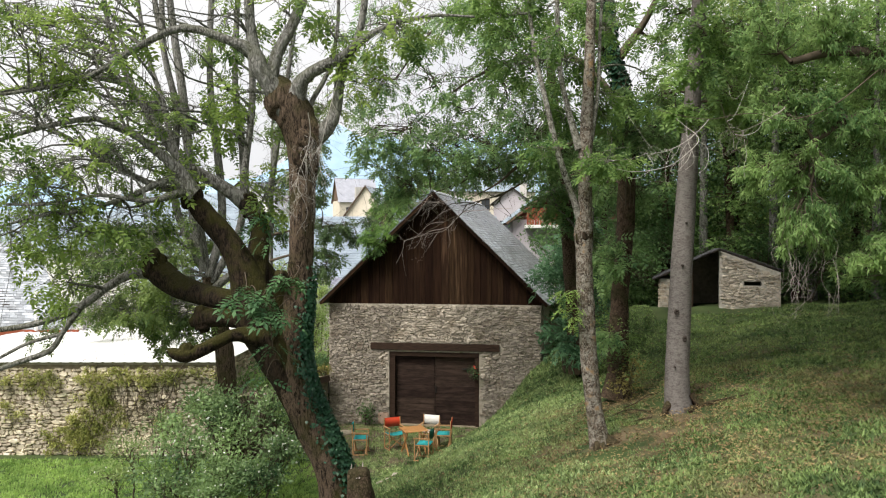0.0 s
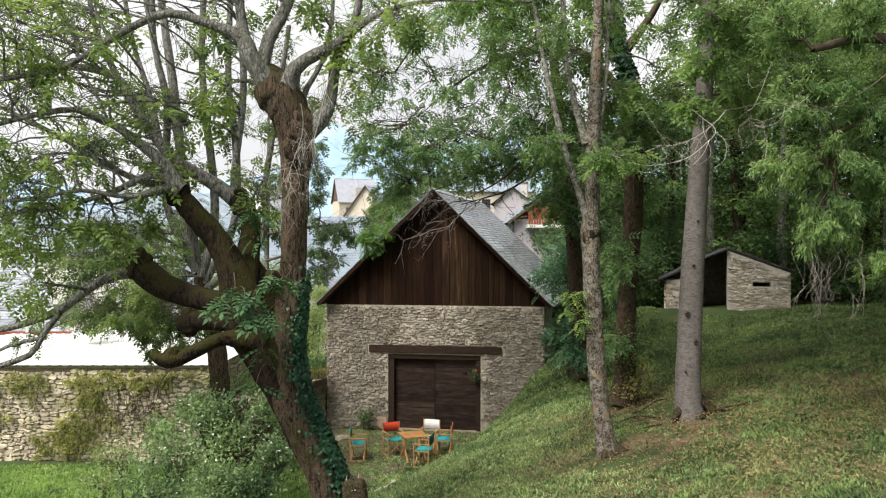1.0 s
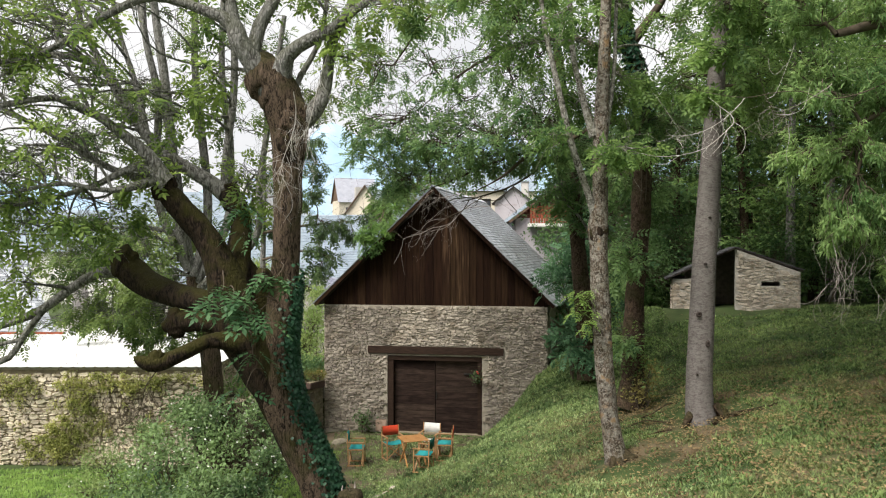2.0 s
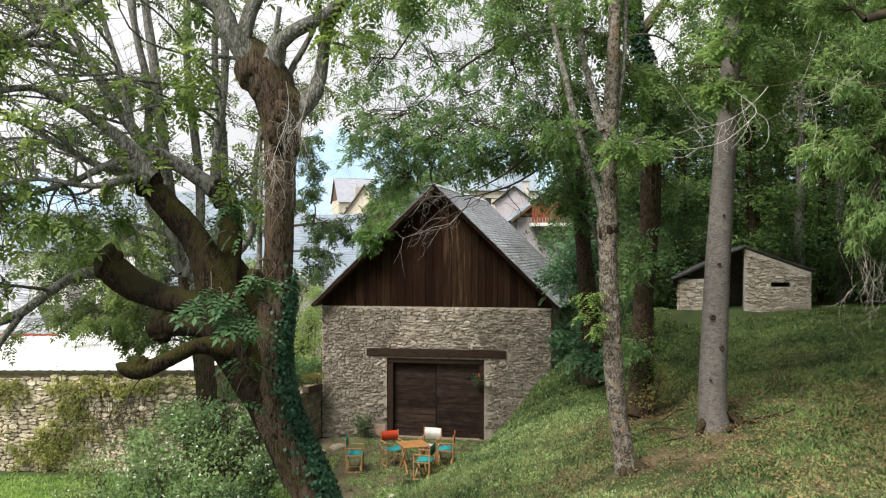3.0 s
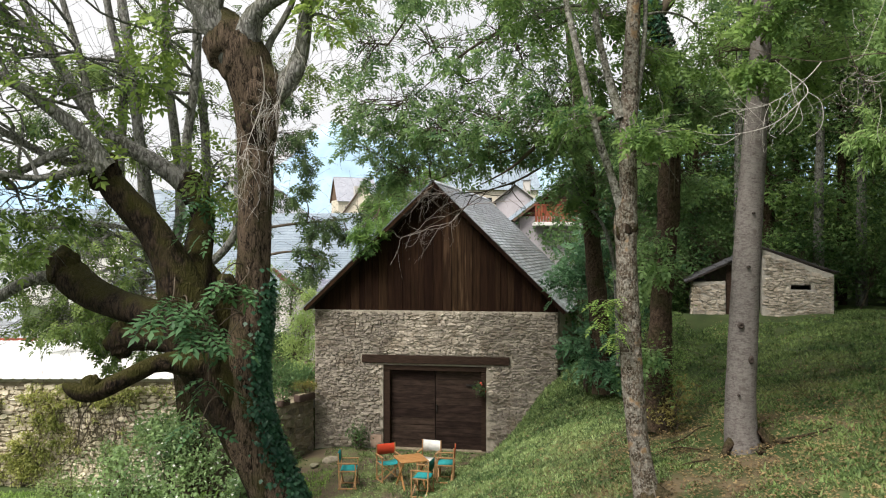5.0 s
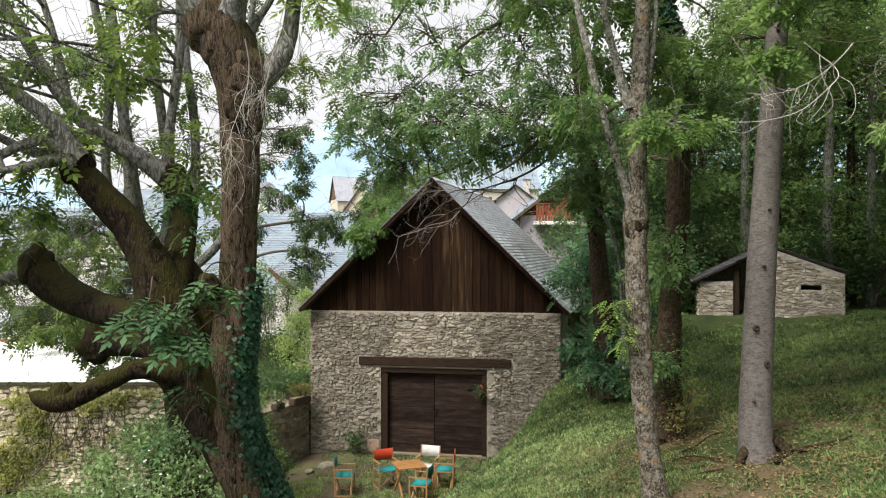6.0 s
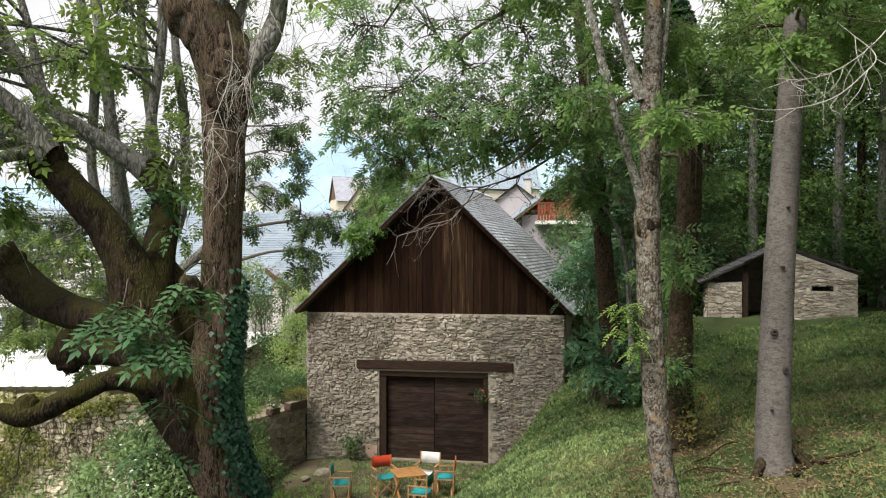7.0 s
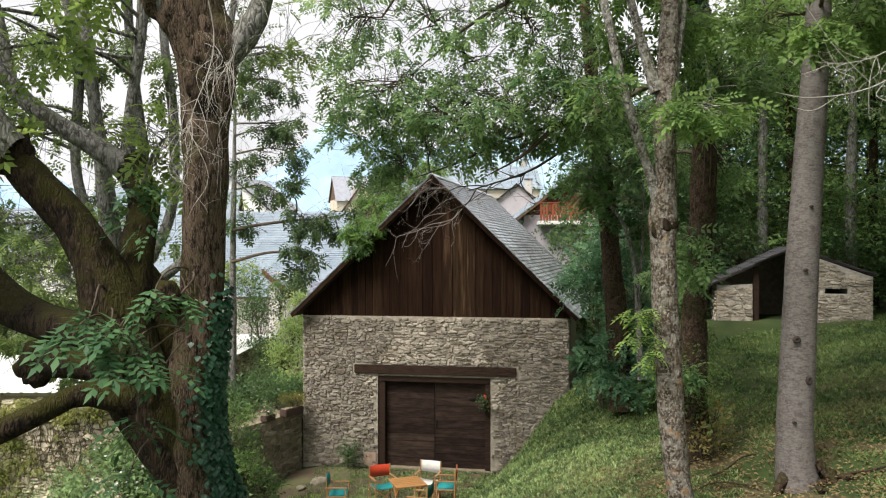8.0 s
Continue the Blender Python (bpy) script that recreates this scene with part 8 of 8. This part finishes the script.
curls("bare grey dead branch hanging before the gable", [
    [(1.76, 25.20, 7.90, 0.0115), (1.24, 25.20, 7.60, 0.0112), (0.87, 25.20, 7.39, 0.0109), (0.57, 25.20, 7.18, 0.0106), (0.27, 25.20, 7.04, 0.0103), (0.04, 25.20, 6.92, 0.0100), (-0.25, 25.20, 6.75, 0.0096), (-0.55, 25.20, 6.60, 0.0094)],
    [(0.57, 25.20, 7.18, 0.0094), (0.37, 25.20, 6.95, 0.0089), (0.19, 25.20, 6.77, 0.0084), (-0.10, 25.20, 6.68, 0.0078), (-0.40, 25.20, 6.62, 0.0073), (-0.70, 25.20, 6.47, 0.0068), (-0.97, 25.20, 6.39, 0.0063), (-1.25, 25.20, 6.29, 0.0058), (-1.31, 25.20, 6.05, 0.0053), (-1.42, 25.20, 5.78, 0.0048), (-1.55, 25.20, 5.54, 0.0043)],
    [(0.04, 25.20, 6.92, 0.0065), (-0.28, 25.20, 6.89, 0.0058), (-0.52, 25.20, 6.80, 0.0050), (-0.73, 25.20, 6.56, 0.0043), (-0.97, 25.20, 6.39, 0.0036)],
    [(-1.25, 25.20, 6.29, 0.0043), (-1.39, 25.20, 6.38, 0.0032), (-1.43, 25.20, 6.50, 0.0022)],
    [(-1.34, 25.20, 5.92, 0.0036), (-1.31, 25.20, 5.66, 0.0029), (-1.27, 25.20, 5.39, 0.0022), (-1.21, 25.20, 5.14, 0.0014)],
    [(-0.70, 25.20, 6.47, 0.0058), (-0.78, 25.20, 6.26, 0.0048), (-0.93, 25.20, 6.08, 0.0038), (-1.06, 25.20, 6.05, 0.0029)],
    [(-0.97, 25.20, 6.39, 0.0043), (-1.06, 25.20, 6.17, 0.0032), (-1.13, 25.20, 5.99, 0.0022)],
    [(-0.10, 25.20, 6.68, 0.0050), (-0.28, 25.20, 6.41, 0.0043), (-0.46, 25.20, 6.11, 0.0036), (-0.61, 25.20, 5.90, 0.0029), (-0.67, 25.20, 5.72, 0.0022)],
    [(0.19, 25.20, 6.77, 0.0050), (0.19, 25.20, 6.51, 0.0041), (0.24, 25.20, 6.23, 0.0031), (0.15, 25.20, 6.05, 0.0022)],
    [(0.37, 25.20, 6.95, 0.0043), (0.28, 25.20, 6.71, 0.0032), (0.22, 25.20, 6.56, 0.0022)],
    [(0.57, 25.20, 7.18, 0.0101), (0.79, 25.20, 7.27, 0.0097), (1.24, 25.20, 7.30, 0.0094), (1.76, 25.20, 7.35, 0.0090), (2.28, 25.20, 7.35, 0.0086)],
], M_TWIG)
curls("tangled bare twigs under the gable's peak", [
    [(-0.18, 25.20, 8.35, 0.0072), (-0.28, 25.20, 8.08, 0.0063), (-0.33, 25.20, 7.81, 0.0055), (-0.43, 25.20, 7.57, 0.0046), (-0.25, 25.20, 7.30, 0.0037), (0.04, 25.20, 7.04, 0.0029)],
    [(-0.28, 25.20, 8.08, 0.0058), (-0.58, 25.20, 7.93, 0.0050), (-0.78, 25.20, 7.66, 0.0043), (-0.97, 25.20, 7.39, 0.0036), (-1.12, 25.20, 7.30, 0.0029)],
    [(-0.58, 25.20, 7.93, 0.0050), (-0.67, 25.20, 7.63, 0.0043), (-0.76, 25.20, 7.30, 0.0036), (-0.97, 25.20, 7.01, 0.0029), (-1.00, 25.20, 6.71, 0.0022)],
    [(-0.78, 25.20, 7.66, 0.0050), (-0.97, 25.20, 7.54, 0.0045), (-1.12, 25.20, 7.33, 0.0039), (-1.27, 25.20, 7.13, 0.0033), (-1.25, 25.20, 7.01, 0.0027), (-1.06, 25.20, 6.95, 0.0022)],
    [(-0.33, 25.20, 7.81, 0.0050), (-0.52, 25.20, 7.69, 0.0043), (-0.63, 25.20, 7.41, 0.0036), (-0.67, 25.20, 7.10, 0.0029), (-0.73, 25.20, 6.80, 0.0022)],
    [(-0.43, 25.20, 7.57, 0.0043), (-0.64, 25.20, 7.45, 0.0036), (-0.88, 25.20, 7.15, 0.0029), (-1.09, 25.20, 6.92, 0.0022)],
    [(0.04, 25.20, 8.16, 0.0058), (-0.13, 25.20, 7.81, 0.0048), (-0.16, 25.20, 7.56, 0.0040), (-0.40, 25.20, 7.33, 0.0031), (-0.58, 25.20, 7.21, 0.0022)],
    [(0.19, 25.20, 8.08, 0.0050), (0.07, 25.20, 7.78, 0.0043), (0.12, 25.20, 7.48, 0.0036), (-0.07, 25.20, 7.15, 0.0029), (-0.22, 25.20, 7.01, 0.0022)],
    [(-0.40, 25.20, 8.23, 0.0050), (-0.67, 25.20, 8.14, 0.0041), (-0.88, 25.20, 7.90, 0.0031), (-1.03, 25.20, 7.63, 0.0022)],
    [(-0.48, 25.20, 8.08, 0.0043), (-0.37, 25.20, 7.75, 0.0036), (-0.10, 25.20, 7.63, 0.0029), (0.16, 25.20, 7.54, 0.0022)],
    [(0.37, 25.20, 7.33, 0.0058), (0.13, 25.20, 7.30, 0.0048), (-0.13, 25.20, 7.15, 0.0040), (-0.34, 25.20, 6.95, 0.0031), (-0.55, 25.20, 6.83, 0.0022)],
    [(-0.78, 25.20, 8.08, 0.0043), (-0.58, 25.20, 7.81, 0.0038), (-0.46, 25.20, 7.48, 0.0032), (-0.49, 25.20, 7.13, 0.0027), (-0.61, 25.20, 6.92, 0.0022)],
], M_TWIG)
spray("dead_branch", "fine bare twigs tangled under the gable's peak", (0.52, 25.1, 7.75), (-0.72, 25.2, 7.62), 14, (0.45, 0.2, 0.32), 0.008, 612, M_TWIG, sub=3)
spray("dead_branch", "fine bare twigs hanging before the gable", (0.36, 25.1, 7.02), (-1.04, 25.2, 6.40), 8, (0.35, 0.2, 0.3), 0.007, 613, M_TWIG, sub=3)
curls("bleached dead twigs hooked among the leaves", [
    [(3.98, 11.00, 8.13, 0.0020), (4.07, 11.00, 7.86, 0.0041), (4.18, 11.00, 7.67, 0.0041), (4.30, 11.00, 7.63, 0.0041), (4.36, 11.00, 7.55, 0.0041), (4.08, 10.95, 7.39, 0.0034), (3.84, 10.90, 7.43, 0.0027), (3.68, 10.90, 7.53, 0.0014)],
    [(4.33, 11.00, 7.54, 0.0034), (4.35, 11.00, 7.37, 0.0027), (4.31, 11.00, 7.17, 0.0020), (4.33, 11.00, 7.06, 0.0014)],
    [(4.18, 11.00, 7.67, 0.0034), (4.38, 11.00, 7.67, 0.0027), (4.54, 11.00, 7.77, 0.0020), (4.61, 11.00, 8.02, 0.0014)],
    [(4.07, 11.00, 7.86, 0.0027), (4.20, 11.05, 7.95, 0.0020), (4.36, 11.10, 8.29, 0.0020), (4.46, 11.10, 8.56, 0.0014)],
    [(4.17, 11.20, 8.43, 0.0014), (4.19, 11.20, 8.28, 0.0020), (4.27, 11.20, 8.22, 0.0020), (4.36, 11.10, 8.33, 0.0014)],
    [(2.73, 11.30, 7.99, 0.0014), (2.88, 11.30, 7.77, 0.0020), (3.05, 11.30, 7.54, 0.0020), (3.31, 11.30, 7.28, 0.0014)],
], M_TWIG_PALE)
spray("dead_branch", "fine bleached twigs tangled by the grey trunk", (3.95, 11.40, 7.96), (2.88, 11.30, 7.45), 16, (0.16, 0.15, 0.18), 0.006, 610, M_TWIG_PALE, sub=2)
spray("dead_branch", "fine bleached twigs tangled by the grey trunk", (5.04, 11.30, 8.12), (4.17, 11.20, 7.77), 12, (0.2, 0.15, 0.2), 0.006, 611, M_TWIG, sub=2)
spray("dead_branch", "thin bare shoots hanging from the pollard head", (-2.11, 12.00, 8.16), (-2.31, 12.10, 7.02), 26, (0.16, 0.12, 0.4), 0.007, 606, M_TWIG_PALE)
spray("dead_branch", "thin bare shoots hanging from the pollard head", (-1.63, 12.00, 8.69), (-2.00, 12.10, 7.64), 18, (0.16, 0.12, 0.35), 0.006, 607, M_TWIG_PALE)
g = np.random.default_rng(608)
strands = []
for _ in range(24):
    a = np.array([g.uniform(5.25, 6.0), g.uniform(11.7, 12.3), g.uniform(5.7, 6.3)])
    b = a + [g.normal(-0.05, 0.14), g.normal(0, 0.1), -g.uniform(0.4, 1.1)]
    strands.append(bend(a, b, 0.0026, 0.0012, g, -0.04, 0.16, 9))
    strands.append(bend(strands[-1][g.integers(3, 7)], b + [g.normal(0, 0.16), 0, g.uniform(-0.1, 0.25)], 0.003, 0.0015, g, -0.05, 0.2, 7))
tagged(part("twiggery", tubes("strands", strands, M_TWIG, 4), t4_tree), kind="stuff")
spray("dead_branch", "bare twig fallen across the garden wall", (-4.01, 12.00, 4.27), (-4.97, 13.00, 3.22), 6, (0.2, 0.2, 0.2), 0.010, 609, M_TWIG_DARK)


# ---- director's chairs and table ----
M_TEAK = mat("oiled_wood", (0.30, 0.16, 0.065), (0.45, 0.26, 0.12), 6, 0.55, 0.15, stretch=(1, 1, 1), fine=30)
M_TABLE = mat("orange_wood", (0.36, 0.17, 0.055), (0.50, 0.26, 0.10), 5, 0.5, 0.15, fine=30)


def cloth(name, c):
    return mat(name, tuple(0.85 * v for v in c), c, 8, 0.9, 0.15, fine=120)


M_TEAL, M_RED, M_CANVAS, M_GREEN = cloth("teal_canvas", (0.03, 0.30, 0.31)), cloth("red_canvas", (0.62, 0.07, 0.03)), cloth("white_canvas", (0.78, 0.77, 0.74)), cloth("green_canvas", (0.02, 0.13, 0.10))


def rod(name, a, b, w, material):
    """A square-section bar from a to b."""
    a, b = np.array(a, float), np.array(b, float)
    t = (b - a) / np.linalg.norm(b - a)
    u = np.cross(t, [0.0, 1, 0] if abs(t[1]) < 0.9 else [1.0, 0, 0])
    u /= np.linalg.norm(u)
    v = np.cross(t, u)
    h = w / 2
    p = [q + su * u * h + sv * v * h for q in (a, b) for su, sv in ((-1, -1), (1, -1), (1, 1), (-1, 1))]
    return mesh_np(name, p, BOX_F, material)


def sling(name, p, sag, material, thick=0.006):
    """A canvas panel through four corners with a sag across its middle."""
    a, b, c, d = [np.array(q, float) for q in p]
    nrm = np.cross(b - a, d - a)
    nrm /= np.linalg.norm(nrm)
    n = 9
    V = []
    for k in (0, 1):
        for v in (0, 1):
            for i in range(n):
                u = i / (n - 1)
                q = (a * (1 - u) + b * u) * (1 - v) + (d * (1 - u) + c * u) * v
                V.append(q - nrm * (sag * 4 * u * (1 - u) + k * thick))
    F = []
    for i in range(n - 1):
        F += [(i, i + 1, n + i + 1, n + i), (2 * n + i, 3 * n + i, 3 * n + i + 1, 2 * n + i + 1), (i, 2 * n + i, 2 * n + i + 1, i + 1), (n + i, n + i + 1, 3 * n + i + 1, 3 * n + i)]
    return mesh_np(name, V, F, material, True)


def chair(label, x, y, yaw, seat_m, back_m):
    """A folding director's chair; it faces local -y."""
    ob = thing("folding_chair", label, "chair", pose(x, y, float(ground_z(x, y)) + 0.012, 0, 0, yaw), group="folding chairs in the yard")
    W, D, S, A = 0.255, 0.20, 0.44, 0.64
    for sx in (-1, 1):
        part("armrest", box_mesh("armrest", (sx * W - 0.03, -D - 0.03, A), (sx * W + 0.03, D + 0.06, A + 0.022), M_TEAK, 0.006), ob)
        part("foot_rail", box_mesh("foot_rail", (sx * W - 0.015, -D - 0.04, 0.0), (sx * W + 0.015, D + 0.04, 0.035), M_TEAK, 0.005), ob)
        part("seat_rail", box_mesh("seat_rail", (sx * W - 0.015, -D - 0.02, S), (sx * W + 0.015, D + 0.02, S + 0.03), M_TEAK, 0.005), ob)
        part("post", rod("post", (sx * W, D, 0.036), (sx * W, D + 0.03, 0.90), 0.028, M_TEAK), ob)
        part("leg", rod("leg", (sx * W, -D, 0.036), (sx * W, -D, A), 0.028, M_TEAK), ob)
    for yy in (-D + 0.03, D - 0.03):
        for s in (-1, 1):
            part("cross_leg", rod("cross_leg", (-s * (W - 0.02), yy + s * 0.012, 0.05), (s * (W - 0.02), yy + s * 0.012, S), 0.024, M_TEAK), ob)
    part("seat", sling("seat", [(-W, -D, S + 0.035), (W, -D, S + 0.035), (W, D, S + 0.035), (-W, D, S + 0.035)], 0.035, seat_m), ob, "canvas seat")
    part("backrest", sling("backrest", [(-W, D + 0.016, 0.62), (W, D + 0.016, 0.62), (W, D + 0.034, 0.89), (-W, D + 0.034, 0.89)], 0.02, back_m), ob, "canvas back")
    return ob


chair("folding wooden chair with teal seat beside the yard", -2.42, 22.6, 90, M_TEAL, M_TEAL)
chair("folding wooden chair with red back and teal seat", -1.45, 23.15, 25, M_TEAL, M_RED)
chair("folding wooden chair with white canvas seat and back", -0.42, 23.5, -18, M_CANVAS, M_CANVAS)
chair("folding wooden chair with teal seat and green back", -0.55, 21.95, -105, M_TEAL, M_GREEN)
chair("folding wooden chair with teal seat and red back by the bank", 0.02, 23.1, -95, M_TEAL, M_RED)
tb = thing("folding_table", "folding slatted table of orange-brown wood", "table", pose(-0.86, 22.6, 0.012, 0, 0, 20))
for k in range(6):
    part("slat", box_mesh("slat", (-0.36, -0.36 + k * 0.121, 0.70), (0.36, -0.36 + k * 0.121 + 0.115, 0.722), M_TABLE, 0.004), tb)
for s in (-1, 1):
    part("rail", box_mesh("rail", (s * 0.3 - 0.02, -0.34, 0.655), (s * 0.3 + 0.02, 0.34, 0.699), M_TABLE, 0.004), tb)
    for q in (-1, 1):
        part("leg", rod("leg", (s * 0.27 + q * 0.016, -0.30 * q, 0.0), (s * 0.27 + q * 0.016, 0.30 * q, 0.66), 0.035, M_TABLE), tb)

g = np.random.default_rng(560)
rp = smooth_path([(5.28, 16.0, 2.2, 0.16), (5.32, 15.95, 2.72, 0.12), (5.36, 15.95, 2.92, 0.05)], 0.06)
thing("tree_stump", "small dark rotten stump beside the grey trunk", "stump", data=tubes("stump", [rp], M_BARK_BIG, 14, 0.2, g))
for k, (x, y, s0) in enumerate(((5.5, 15.9, 0.07), (5.05, 15.6, 0.05), (5.15, 15.9, 0.06))):
    boulder("stone", "small brown stone among the tree roots", x, y, float(ground_z(x, y)) + 0.01, (s0 * 1.4, s0, s0 * 0.7), M_BARK_T2, 480 + k)

# hanging basket on the door post and a plant at the wall's foot
hb = thing("hanging_basket", "small hanging pot of red flowers on the door post", "flower pot", BARN @ pose(5.02, -0.06, 1.80))
part("pot", tubes("pot", [np.array([[0, -0.04, -0.07, 0.03], [0, -0.04, -0.05, 0.06], [0, -0.04, 0.03, 0.08], [0, -0.04, 0.035, 0.07]])], M_POT, 14), hb)
part("hook", rod("hook", (0, -0.04, 0.04), (0, 0.07, 0.22), 0.012, M_IRON), hb)
hp_ = BARN @ Vector((5.02, -0.12, 1.90))
bush("basket_flowers", "trailing green plant with red blooms by the door", [(hp_.x, hp_.y, hp_.z, 0.13, 0.1, 0.10, 22), (hp_.x + 0.08, hp_.y, hp_.z - 0.14, 0.08, 0.07, 0.12, 12)], M_LEAF_BUSH, 0.05, 12, rbu, base=hp_.z - 0.1, category="plants", flowers=0.35, flower_mat=mat("red_petal", (0.55, 0.04, 0.03), (0.65, 0.12, 0.08), 8, 0.6, 0.0))
wp_ = BARN @ Vector((1.35, -0.25, 0.0))
bush("wall_plant", "dark leafy plant at the foot of the barn wall", [(wp_.x, wp_.y, 0.35, 0.16, 0.12, 0.28, 26)], M_LEAF_DARK, 0.10, 12, rbu, base=0.0, category="plants")
